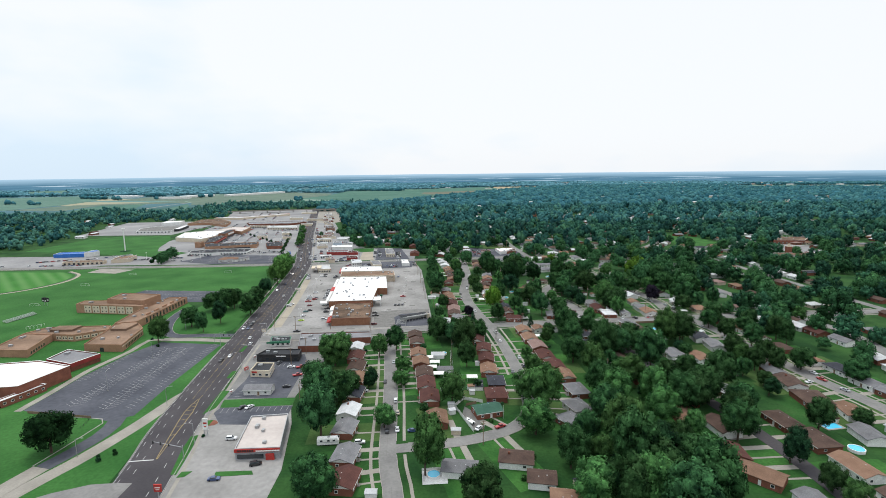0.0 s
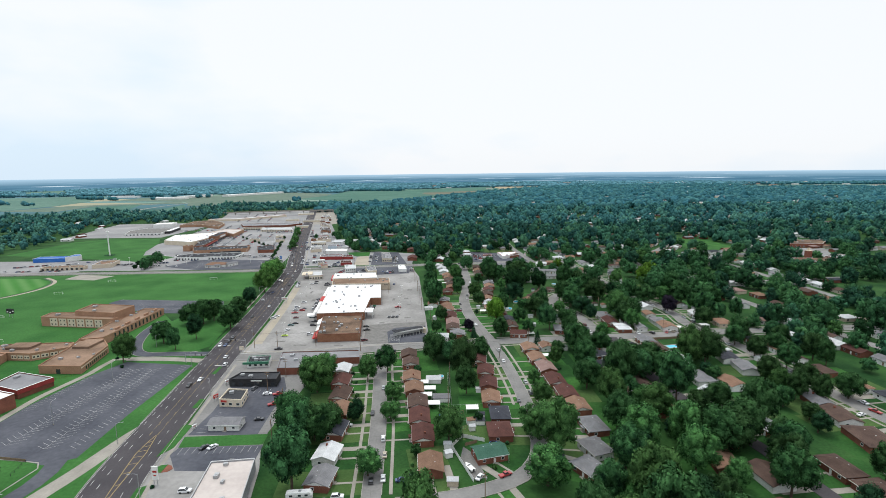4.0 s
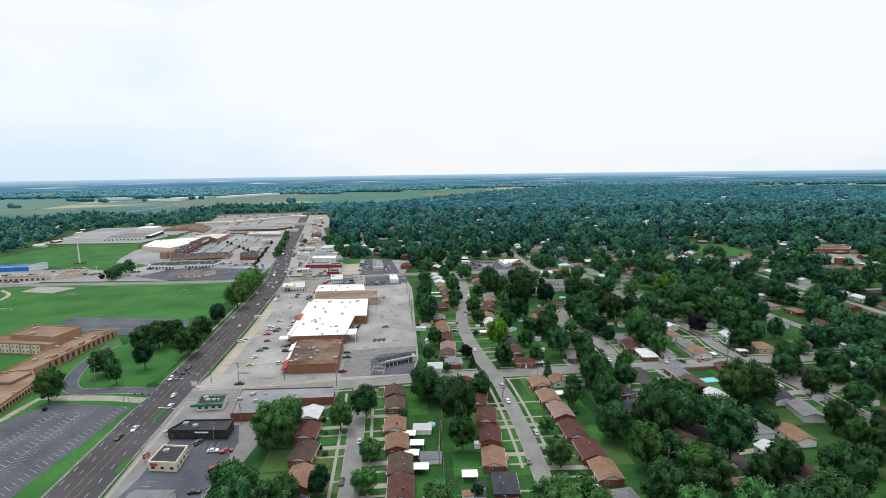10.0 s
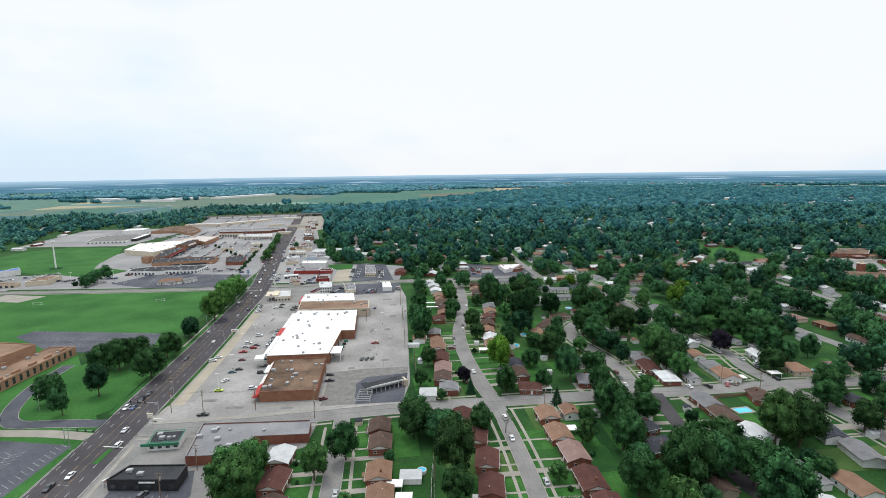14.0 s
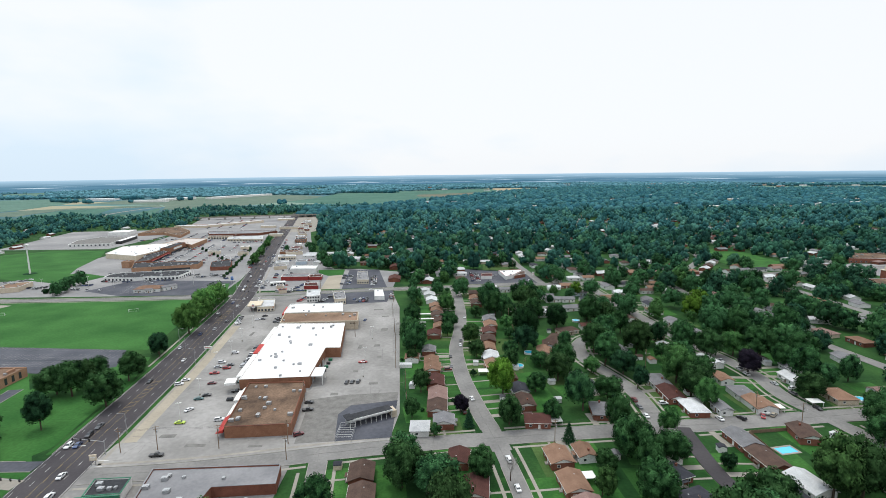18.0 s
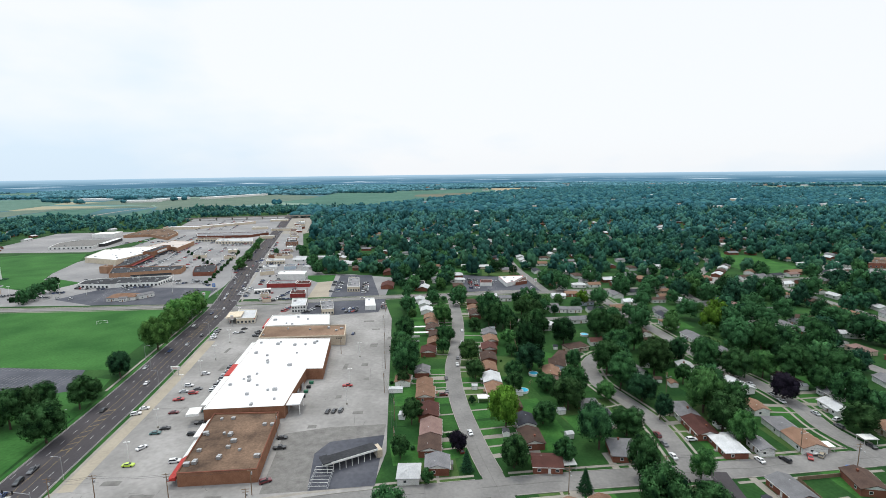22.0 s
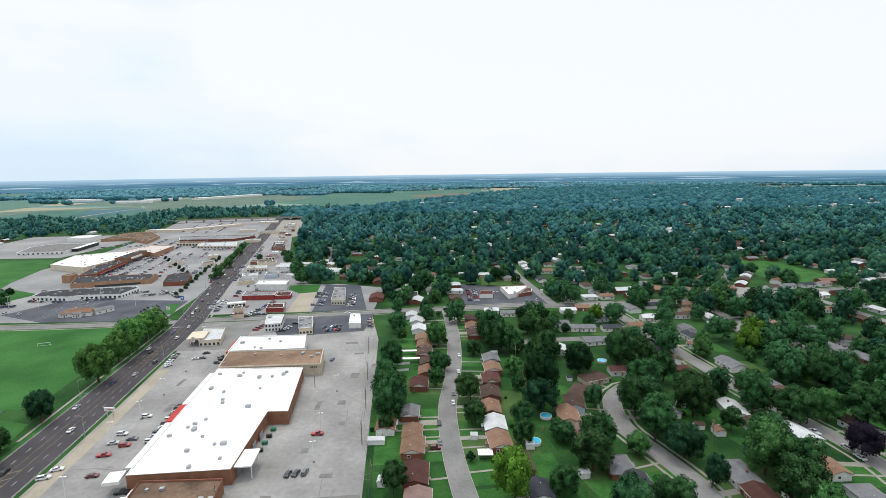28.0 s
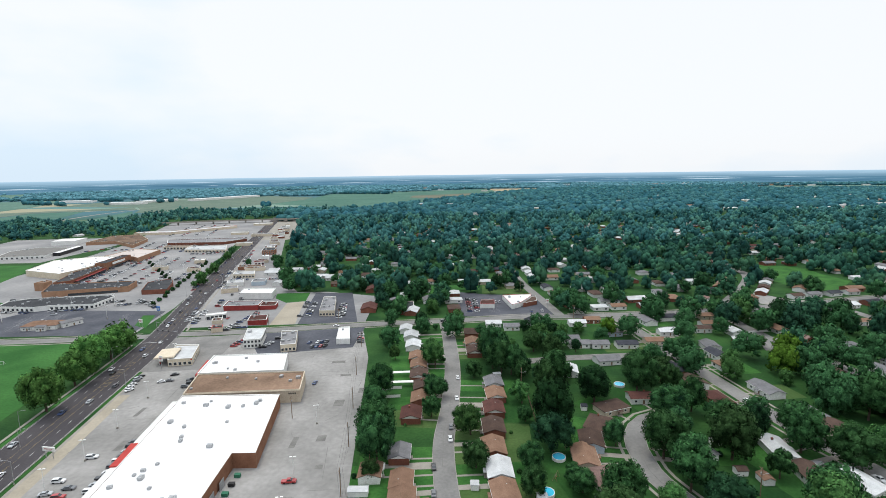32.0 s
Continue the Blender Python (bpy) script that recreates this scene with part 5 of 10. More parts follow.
def line_up(name, spacing, setback, first=10.0, sides=(-1, 1), y_max=1e9, y_min=-1e9):
    line, width = LINES[name]
    seg = np.linalg.norm(np.diff(line, axis=0), axis=1)
    s = np.concatenate([[0], np.cumsum(seg)])
    nn = normals_of(line)
    u = first
    while u < s[-1] - 6:
        i = int(np.searchsorted(s, u)) - 1
        for side in sides:
            c = line[i] + nn[i] * side * (width / 2 + setback)
            x, y = c + np.array([frng.uniform(-1, 1), frng.uniform(-1, 1)])
            if y_min < y < y_max and all((x - a) ** 2 + (y - b) ** 2 > 14.5 ** 2 for a, b, _ in HOUSES) and not any(inside((x, y), p) for _, p, _, _, _ in LOTS + FIELDS) \
                    and all(np.min((l2[:, 0] - x) ** 2 + (l2[:, 1] - y) ** 2) > (w2 / 2 + 6.5) ** 2 for l2, w2 in LINES.values()):
                face = -nn[i] * side
                turn = math.degrees(math.atan2(face[1], face[0])) + 90
                if x > 240 or y > 655 or len(HOUSES) > 215:
                    far_house(x, y, turn, frng.uniform(11, 14), frng.uniform(8, 9.5), frng.choice("BTGGWWDP"), frng.choice(("brick", "siding", "siding", "siding_tan")), frng.choice(("gable", "gable", "hip")))
                else:
                    house(x, y, turn, frng.uniform(11, 14), frng.uniform(8, 9.5), frng.choice("BBRTGGWD"), frng.choice(("brick", "siding", "siding", "siding_tan")), frng.choice(("gable", "gable", "hip")), detail=1)
        u += spacing * frng.uniform(0.95, 1.1)
line_up("dark_street", 17, 11)
line_up("long_street", 17, 11)
line_up("east_street", 17, 12)
line_up("far_east_street", 18, 12)
line_up("park_street", 18, 12)
line_up("hill_street", 18, 12)
line_up("north_street", 18, 12)
line_up("cross_street", 18, 11, first=360)
line_up("avenue", 18, 12, first=620)
for x, y, a, r in ((-173, 829, 4, "W"), (-165, 845, 0, "W"), (-147, 837, 0, "W"), (-133, 859, 3, "W"), (-107, 802, 6, "W"), (-95, 800, 0, "G"), (-101, 788, 4, "B"), (-120, 838, 90, "W"), (-88, 822, 0, "T"), (-60, 806, 0, "B"), (123, 742, 10, "T"), (114, 819, 0, "B"), (134, 781, 0, "T"), (171, 793, 0, "G"), (44, 767, 0, "W"), (62, 765, 0, "W"), (77, 771, 0, "W"), (162, 684, 0, "G"), (146, 671, 0, "T"), (186, 688, 8, "W"), (267, 752, 0, "W"), (256, 999, 0, "W"),
                   (401, 839, 8, "G"), (441, 881, 0, "W"), (454, 843, 5, "T"), (448, 944, 0, "R"), (465, 968, 0, "R"), (549, 959, 0, "T"), (596, 1113, 0, "W"), (370, 886, 80, "W"), (332, 741, 50, "T"), (350, 716, 45, "T"), (396, 713, 5, "T"), (520, 735, 0, "R"), (558, 779, 4, "W")):
    if all((x - p) ** 2 + (y - q) ** 2 > 150 for p, q, _ in HOUSES):
        far_house(x, y, a, frng.uniform(12, 17), frng.uniform(9, 11), r, frng.choice(("siding", "siding", "brick", "siding_tan")), "gable")
    OPEN_VIEW.append((x, y))
# houses under the far canopy
done = 0
while done < 520:
    x, y = frng.uniform(-250, 800), 660 + 700 * frng.random() ** 1.3
    if x > -60 - (y - 640) * 0.30 and all((x - a) ** 2 + (y - b) ** 2 > 20 ** 2 for a, b, _ in HOUSES) and not any(inside((x, y), p) for _, p, _, _, _ in LOTS + FIELDS) \
            and all(np.min((l2[:, 0] - x) ** 2 + (l2[:, 1] - y) ** 2) > (w2 / 2 + 7) ** 2 for l2, w2 in LINES.values()):
        far_house(x, y, frng.choice((0, 90, -90, 180)) + frng.uniform(-8, 8), frng.uniform(11, 15), frng.uniform(8, 10), frng.choice("BTGGWWWW"), frng.choice(("brick", "siding", "siding")), frng.choice(("gable", "hip")))
        done += 1
wrng = random.Random(66)
for _ in range(90):
    x, y = wrng.uniform(-1500, -660), wrng.uniform(640, 1250)
    far_house(x, y, wrng.choice((0, 90)) + wrng.uniform(-8, 8), wrng.uniform(11, 18), wrng.uniform(8, 10), wrng.choice("BTGWWW"), wrng.choice(("brick", "siding", "siding")), "gable")
    OPEN_WEST.append((x, y))
many("distant_houses", FAR_HOUSES, "small pale and brown houses among distant trees", "houses")
# ---- trees ----
def crown_arrays(rng, n_blobs, n_leaves, leaf, tall=1.0, core=0.74, ruffle=0.36, near=0.74, far=1.12, small=0.20, large=0.42, m=6):
    """A crown of leaf clumps over many uneven lobes, of radius 1, centred on its middle: vertices, triangles and leaf normals."""
    lobes = [(np.array([0.0, 0.0, -0.05]), 0.58)]
    lean = rng.normal(size=3) * 0.10
    for i in range(n_blobs):
        # lobes spread evenly over the crown, some of them standing out
        z = 1 - 1.75 * (i + 0.5) / n_blobs
        a = i * 2.39996 + rng.uniform(-0.6, 0.6)
        q = math.sqrt(max(1 - z * z, 0.0))
        d = np.array([q * math.cos(a), q * math.sin(a), z])
        r = rng.uniform(small, large)
        lobes.append((d * (1.0 - r) * rng.uniform(0.82, 1.18) + lean, r))
    centres, radii = np.array([c for c, _ in lobes]), np.array([r for _, r in lobes])
    pick = rng.choice(len(lobes), n_leaves, p=radii ** 2 / (radii ** 2).sum())
    d = rng.normal(size=(n_leaves, 3))
    d[:, 2] += 0.25
    d /= np.linalg.norm(d, axis=1)[:, None]
    p = centres[pick] + d * radii[pick][:, None] * rng.uniform(near, far, (n_leaves, 1))
    deep = (np.linalg.norm(p[:, None, :] - centres[None], axis=2) < radii[None] * (near - 0.06)).any(1) | (p[:, 2] < -0.78)
    p, d = p[~deep], d[~deep]
    n = len(p)
    up = d * 0.9 + rng.normal(size=(n, 3)) * ruffle + np.array([0, 0, 0.2])
    up /= np.linalg.norm(up, axis=1)[:, None]
    a = np.cross(up, rng.normal(size=(n, 3)))
    a /= np.linalg.norm(a, axis=1)[:, None]
    b = np.cross(up, a)
    s = leaf * rng.uniform(0.55, 1.5, (n, 1))
    quad = np.stack([p - a * s, p + b * s * rng.uniform(0.45, 0.9, (n, 1)) + up * s * 0.25, p + a * s, p - b * s * rng.uniform(0.45, 0.9, (n, 1)) - up * s * 0.15], 1)
    verts = [quad.reshape(-1, 3)]
    k0 = 4 * np.arange(n)[:, None]
    tris = [k0 + np.array([[0, 2, 1]]), k0 + np.array([[0, 3, 2]])]
    out = d * 0.75 + p * 0.35 + up * 0.35
    facing = [np.repeat(out, 4, axis=0)]
    k = 4 * n
    for c, r in lobes:
        ring = []
        for j, (zz, rr) in enumerate(((-0.5, 0.8), (0.45, 0.85))):
            for i in range(m):
                w = 2 * math.pi * (i + 0.5 * j) / m
                ring.append(c + np.array([math.cos(w) * rr, math.sin(w) * rr, zz]) * r * core * rng.uniform(0.85, 1.1))
        ring += [c + np.array([0, 0, r * core])]
        verts.append(np.array(ring))
        facing.append((np.array(ring) - c) / r + np.array(ring) * 0.35)
        t = []
        for i in range(m):
            a0, a1 = k + i, k + (i + 1) % m
            t += [(a0, a1, a0 + m), (a1, a1 + m, a0 + m), (k + 2 * m, a0 + m, a1 + m)]
        tris.append(np.array(t))
        k += 2 * m + 1
    v = np.concatenate(verts)
    v[:, 2] *= tall
    facing = np.concatenate(facing)
    return v, np.concatenate(tris), facing / np.linalg.norm(facing, axis=1)[:, None]


def raw_mesh(name, v, t, facing=None):
    me = bpy.data.meshes.new(name)
    me.vertices.add(len(v))
    me.vertices.foreach_set("co", v.astype(np.float32).ravel())
    me.loops.add(len(t) * 3)
    me.loops.foreach_set("vertex_index", t.astype(np.int32).ravel())
    me.polygons.add(len(t))
    me.polygons.foreach_set("loop_start", np.arange(0, len(t) * 3, 3, dtype=np.int32))
    me.polygons.foreach_set("use_smooth", np.ones(len(t), dtype=bool))
    me.update(calc_edges=True)
    if facing is not None:
        me.normals_split_custom_set_from_vertices(facing.astype(np.float32))
    return me


def trunk_mesh(rng, tall):
    """Tapered trunk with four limbs, for a crown of radius 1 whose middle is at height tall."""
    pieces = [rod_data((0, 0, -0.03), (0.02, 0.01, tall * 0.75), 0.062, 0.04, 7)]
    for i in range(4):
        a = i * 1.57 + rng.uniform(-0.5, 0.5)
        pieces.append(rod_data((0.01, 0, tall * rng.uniform(0.4, 0.62)), (0.45 * math.cos(a), 0.45 * math.sin(a), tall * rng.uniform(0.85, 1.05)), 0.035, 0.012, 5))
    return mesh_of("trunk", *gather(*pieces))


trng = np.random.default_rng(11)
CROWNS = {}
for kind, count, blobs, leaves, leaf, tall in (("round", 7, 30, 7400, 0.041, 1.06), ("tall", 5, 30, 7400, 0.041, 1.36), ("small", 4, 14, 2600, 0.068, 1.0)):
    CROWNS[kind] = []
    for _ in range(count):
        v, t, facing = crown_arrays(trng, blobs, leaves, leaf, tall)
        mid = 1.20 if kind != "tall" else 1.5
        v = v + np.array([0, 0, mid])
        CROWNS[kind].append((raw_mesh("crown", v, t, facing), trunk_mesh(random.Random(len(CROWNS[kind])), mid)))
LEAF_WORDS = {"leaf": "leafy green", "leaf_light": "fresh light green", "leaf_fresh": "fresh light green", "leaf_dark": "dark green", "leaf_yellow": "bright yellow-green", "leaf_plum": "dark plum-leaved"}
KIND_WORDS = {"round": "broad round tree", "tall": "tall tree", "small": "small garden tree"}
TREES = []
FAR_TREES = {}


def tree(x, y, r, kind="round", leaf="leaf", rng=random.Random(5)):
    """A tree with a crown of radius r."""
    r *= 0.93
    if -215 < x < -160 and 500 < y < 606:
        r *= 1.12
        leaf = "leaf_fresh"  # the row beside the sports field is of a fresher green
    TREES.append((x, y, r))
    if y > 575 or x > 235 or y > 480 and x > 140:
        FAR_TREES.setdefault(leaf, []).append((x, y, r, 0.15 * r))
        return
    cm, tm = rng.choice(CROWNS[kind])
    t = thing("tree", pose(x, y, 0, 0, 0, rng.uniform(0, 360)), "%s %s on grass" % (LEAF_WORDS[leaf], KIND_WORDS[kind]), "tree", "trees of the neighbourhood")
    s = Matrix.Diagonal((r, r * rng.uniform(0.84, 1.10), r * rng.uniform(0.84, 1.12), 1))
    part("trunk", tm, M["bark"], t, "", s)
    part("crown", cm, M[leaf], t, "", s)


def dome_arrays(rng, n_leaves, leaf, m=7):
    """A lumpy far crown of radius 1, wider than tall, with a ragged outline of leaf clumps."""
    v, t = [], []
    for j, (z, r) in enumerate(((-0.6, 0.75), (0.0, 1.0), (0.55, 0.78))):
        for i in range(m):
            a = 2 * math.pi * (i + 0.5 * j) / m
            q = r * rng.uniform(0.72, 1.14)
            v.append((q * math.cos(a), q * math.sin(a), z + rng.uniform(-0.16, 0.16)))
    v.append((rng.uniform(-0.2, 0.2), rng.uniform(-0.2, 0.2), rng.uniform(0.85, 1.05)))
    for j in range(2):
        for i in range(m):
            p, q = j * m + i, j * m + (i + 1) % m
            t += [(p, q, p + m), (q, q + m, p + m)]
    t += [(3 * m, 2 * m + i, 2 * m + (i + 1) % m) for i in range(m)]
    for _ in range(n_leaves):
        d = rng.normal(size=3) + np.array([0, 0, 0.5])
        d /= np.linalg.norm(d)
        k, e = len(v), rng.normal(size=3) * leaf
        g = np.cross(d, e)
        c = d * rng.uniform(0.9, 1.08)
        v += [tuple(c - e), tuple(c + g), tuple(c + e), tuple(c - g)]
        t += [(k, k + 1, k + 2), (k, k + 2, k + 3)]
    return np.array(v), np.array(t), None


def woods(name, spots, material, n_leaves, leaf, label, seed, flat=1.0):
    """Many trees in one mesh, for what nobody could count."""
    rng = np.random.default_rng(seed)
    if n_leaves < 50:
        forms = [dome_arrays(rng, n_leaves, leaf) for _ in range(14)]
    else:
        if n_leaves > 1000:
            forms = [crown_arrays(rng, 16, n_leaves, leaf, rng.uniform(0.9, 1.25), 0.74, 0.40, 0.78, 1.10, 0.22, 0.46) for _ in range(10)]
        else:
            forms = [crown_arrays(rng, 8 if n_leaves > 150 else 5, n_leaves, leaf, rng.uniform(0.95, 1.3), 0.90, 0.22, 0.86, 1.05, 0.30, 0.55, 6 if n_leaves > 150 else 5) for _ in range(12)]
    vs, ts, ns, k = [], [], [], 0
    for x, y, r, z in spots:
        v, t, facing = forms[rng.integers(len(forms))]
        a = rng.uniform(0, 6.283)
        c, s = math.cos(a), math.sin(a)
        q = np.stack([v[:, 0] * c - v[:, 1] * s, v[:, 0] * s + v[:, 1] * c, v[:, 2] * flat * rng.uniform(0.8, 1.25)], 1) * r
        vs.append(q + np.array([x, y, z + r * 0.85 * flat]))
        ts.append(t + k)
        if facing is not None:
            ns.append(np.stack([facing[:, 0] * c - facing[:, 1] * s, facing[:, 0] * s + facing[:, 1] * c, facing[:, 2]], 1))
        k += len(v)
    me = raw_mesh(name, np.concatenate(vs), np.concatenate(ts), np.concatenate(ns) if ns else None)
    single(name, me, material, label, "trees", "stuff")


def near_street(x, y, extra):
    for line, width in LINES.values():
        if np.min((line[:, 0] - x) ** 2 + (line[:, 1] - y) ** 2) < (width / 2 + extra) ** 2:
            return True
    return False


PAVED = [pts for _, pts, _, _, _ in LOTS] + [pts for name, pts, _, _, _ in FIELDS]


def blocks_view(x, y, r):
    """Whether a crown would hide a chosen house from the camera."""
    for a, b in OPEN_VIEW:
        dx, dy = -a * 0.97, 120 - b
        n = math.hypot(dx, dy)
        dx, dy = dx / n, dy / n
        u, w = (x - a) * dx + (y - b) * dy, abs((x - a) * dy - (y - b) * dx)
        if -2 < u < 12 + 3.6 * r and w < 5.0 + r * 0.55:
            return True
    return False


def free_spot(x, y, r, gap=0.55, house_gap=0.6):
    if blocks_view(x, y, r) or near_street(x, y, r * 0.55) or any(inside((x, y), p) for p in PAVED):
        return False
    if any((x - a) ** 2 + (y - b) ** 2 < (c + r * house_gap) ** 2 for a, b, c in HOUSES):
        return False
    return all((x - a) ** 2 + (y - b) ** 2 > ((c + r) * gap) ** 2 for a, b, c in TREES)
# ---- trees of the neighbourhood: x, y, crown radius ----
prng = random.Random(21)
for x, y, r in ((-46.7, 155.6, 9.1), (13.4, 154.4, 8.1), (48.1, 175.4, 8.3), (60.3, 147.9, 9), (70.5, 168.7, 9.5), (77.5, 161.1, 9.5), (78.8, 144, 9.5), (89.8, 150.5, 9.5), (94, 174, 7.6), (96, 186, 6.5), (137, 160, 5), (-66.6, 238.7, 9.5), (-61.2, 231.6, 9.5), (-60.7, 221.4, 6.5), (-55, 233.2, 9.5), (-54.9, 199.9, 9.5), (78.2, 239.5, 8.3), (111.1, 220.4, 9.5), (117.9, 222.9, 9.5), (123, 193, 8.5), (126.9, 227.2, 9.5), (140, 216.2, 7.5), (142.1, 225.2, 6.5), (-50.7, 241.3, 6.9), (11.9, 293.4, 8.9), (12.5, 276.8, 6.2), (81.6, 293.4, 5.8), (93.8, 266.4, 6), (94.5, 282.1, 9.5), (95.5, 289.1, 9.3),):
    tree(x, y, r, "small" if r < 3 else prng.choice(("round", "round", "round", "round", "round", "tall")), "leaf", prng)
for x, y, r in ((107.3, 290.1, 9.5), (115.2, 263.3, 9.5), (117.8, 247.8, 6.6), (119.9, 286.3, 8.2), (133.4, 257.4, 7.7), (143, 242.4, 9.5), (148.6, 290.9, 4.4), (165, 259.3, 5.7), (174.4, 287.7, 6.2), (186.1, 264.2, 5.5), (189.9, 277.5, 7.2), (202.8, 267.2, 7.2), (217.4, 248.1, 6.2), (247.6, 278.2, 7.2), (-191.7, 358.4, 8.0), (-177, 346, 5.4), (-32, 305.9, 7), (-5.7, 334.4, 6.8), (-5.5, 322.2, 8.3), (2.6, 328.2, 5.1), (6.1, 356.6, 2.9), (7.6, 316.5, 8.9), (9, 329, 4.6), (23, 328.8, 5.1), (23.3, 324.5, 5.4), (71.1, 328.6, 4.8), (81.4, 310.6, 7.6), (84.2, 340, 9.2), (86.7, 324.9, 6.2),):
    tree(x, y, r, "small" if r < 3 else prng.choice(("round", "round", "round", "round", "round", "tall")), "leaf", prng)
for x, y, r in ((88.7, 357, 7), (101, 334.8, 7.5), (116.2, 301, 9.5), (151.6, 318.9, 6.5), (154.4, 311.5, 9.5), (160.7, 320.2, 7.2), (190, 322, 7.2), (190.9, 344.3, 7.2), (197.5, 349.7, 7.2), (198.1, 305.4, 6.8), (210.4, 332.3, 7.2), (220.2, 342.3, 7.2), (221.8, 317.2, 7.2), (238.1, 335.6, 7.2), (257.6, 330.6, 7.2), (303.9, 354.3, 7.2), (-195, 403.9, 8.9), (-185, 418.6, 6.8), (-184.8, 401, 8.8), (-180.5, 408.9, 6.7), (-158.9, 389, 9.3), (-4.8, 373.8, 4.5), (-1.7, 400.8, 5.4), (40, 366.5, 6.2), (58.1, 400, 5.8), (61, 368.5, 5.4), (72.9, 412.9, 8.1), (76.9, 378.5, 8.3), (92.1, 388.7, 7.7), (134.7, 390.4, 9.5),):
    tree(x, y, r, "small" if r < 3 else prng.choice(("round", "round", "round", "round", "round", "tall")), "leaf", prng)
for x, y, r in ((139.4, 414.5, 9.5), (145.4, 404.8, 9.5), (194.9, 388.8, 8.2), (201.6, 361.5, 7.2), (207.1, 409.8, 7.5), (212.5, 402.6, 6.8), (245.6, 364, 4.2), (271.7, 395.4, 7.2), (278.8, 412.5, 9.5), (283.6, 391, 9.5), (309.4, 383.3, 9.5), (-174.8, 462.6, 4.9), (-168.9, 433.2, 5.2), (-167.1, 420.1, 7.8), (-9.8, 464.8, 9.5), (-8.9, 442.9, 4), (-7.4, 451.6, 8.1), (31, 449.6, 5.9), (52.1, 448.8, 5.9), (65.8, 439.6, 4.3), (67.5, 433.8, 5.5), (79.8, 423.2, 7.5), (104.9, 453.4, 9.5), (105.5, 433.2, 8.2), (108.3, 461.3, 8.1), (108.4, 440, 6.8), (131, 451.7, 9.5), (137.8, 465.7, 9.5), (160.9, 455.7, 9.5), (163.3, 465, 8.8),):
    tree(x, y, r, "small" if r < 3 else prng.choice(("round", "round", "round", "round", "round", "tall")), "leaf", prng)
for x, y, r in ((172.5, 446.6, 9.5), (200.7, 439.5, 9.5), (205.5, 427.2, 6.9), (221.8, 436.5, 9.5), (233.1, 471.7, 9.5), (348.7, 442.9, 9.5), (379.1, 428.9, 9.5), (-14.2, 496.8, 6.9), (-10.5, 512.2, 7.7), (13.3, 490.1, 5), (15.1, 506.6, 5.7), (17.8, 511.1, 4.5), (36, 533.5, 5.7), (52, 539.5, 9), (56, 484.6, 4.2), (57.1, 537, 7.7), (61, 527.4, 5.5), (80.6, 530.4, 7.8), (94.8, 510.2, 8.2), (116.3, 508.7, 9.5), (120.4, 523.8, 7.8), (122.1, 487, 9.1), (135.1, 491.1, 7.4), (135.7, 525, 7), (155.1, 530.6, 8.5), (158.1, 539.1, 7.3), (159.6, 481.2, 6.4), (197.3, 491.6, 9.4), (202.8, 485.3, 9.5), (207.2, 507.5, 9.5),):
    tree(x, y, r, "small" if r < 3 else prng.choice(("round", "round", "round", "round", "round", "tall")), "leaf", prng)
for x, y, r in ((209, 480, 9.5), (218.6, 525.5, 9.5), (242.9, 528.4, 9.5), (291.2, 528.2, 9.5), (-15.1, 579.7, 7.5), (47.5, 559.9, 9.5), (47.6, 545.9, 8.9), (76.2, 571.6, 7.5), (81.9, 542.2, 6.9), (94.4, 578.4, 6.6), (124.6, 590.1, 5.5), (140.7, 549.6, 7.4), (145.6, 594.4, 8.5), (156.1, 555.9, 6.5), (177.3, 584, 8.6), (200.3, 556.1, 9.5), (237.7, 541.5, 9.5), (254.7, 561.3, 9.5), (267.7, 545, 9.5), (-371.3, 649.3, 7.3), (-367.8, 634.9, 7.1), (-365.8, 624.2, 6.4), (-18.8, 630.4, 6.1), (4.5, 610.8, 6.9), (24.9, 600, 9), (87.1, 615.6, 5.9), (126.6, 649, 9.5), (146.5, 600.9, 7.2), (177.5, 632, 9.5), (179.5, 637.9, 9.2),):
    tree(x, y, r, "small" if r < 3 else prng.choice(("round", "round", "round", "round", "round", "tall")), "leaf", prng)
for x, y, r in ((191.7, 613.1, 7.8), (208, 635.3, 9.4), (239.3, 600.7, 9), (244.5, 608, 7.4), (295.9, 608, 9.5), (339.9, 612.8, 9.5), (402.3, 637.3, 9.5), (-374.3, 669.9, 7.5), (-25.7, 710, 9.5), (2.6, 716.9, 9.5), (163, 683.3, 9.5), (388.6, 679.1, 9.5), (-128.3, 744.9, 7.8), (-46.2, 771.1, 8), (-19.4, 775.9, 9.5), (83.6, 754.5, 7.8), (176.2, 761.4, 9.5), (347.9, 754.5, 7.2), (-144.8, 784.4, 8.4), (15.9, 788.9, 9.5),):
    tree(x, y, r, "small" if r < 3 else prng.choice(("round", "round", "round", "round", "round", "tall")), "leaf", prng)
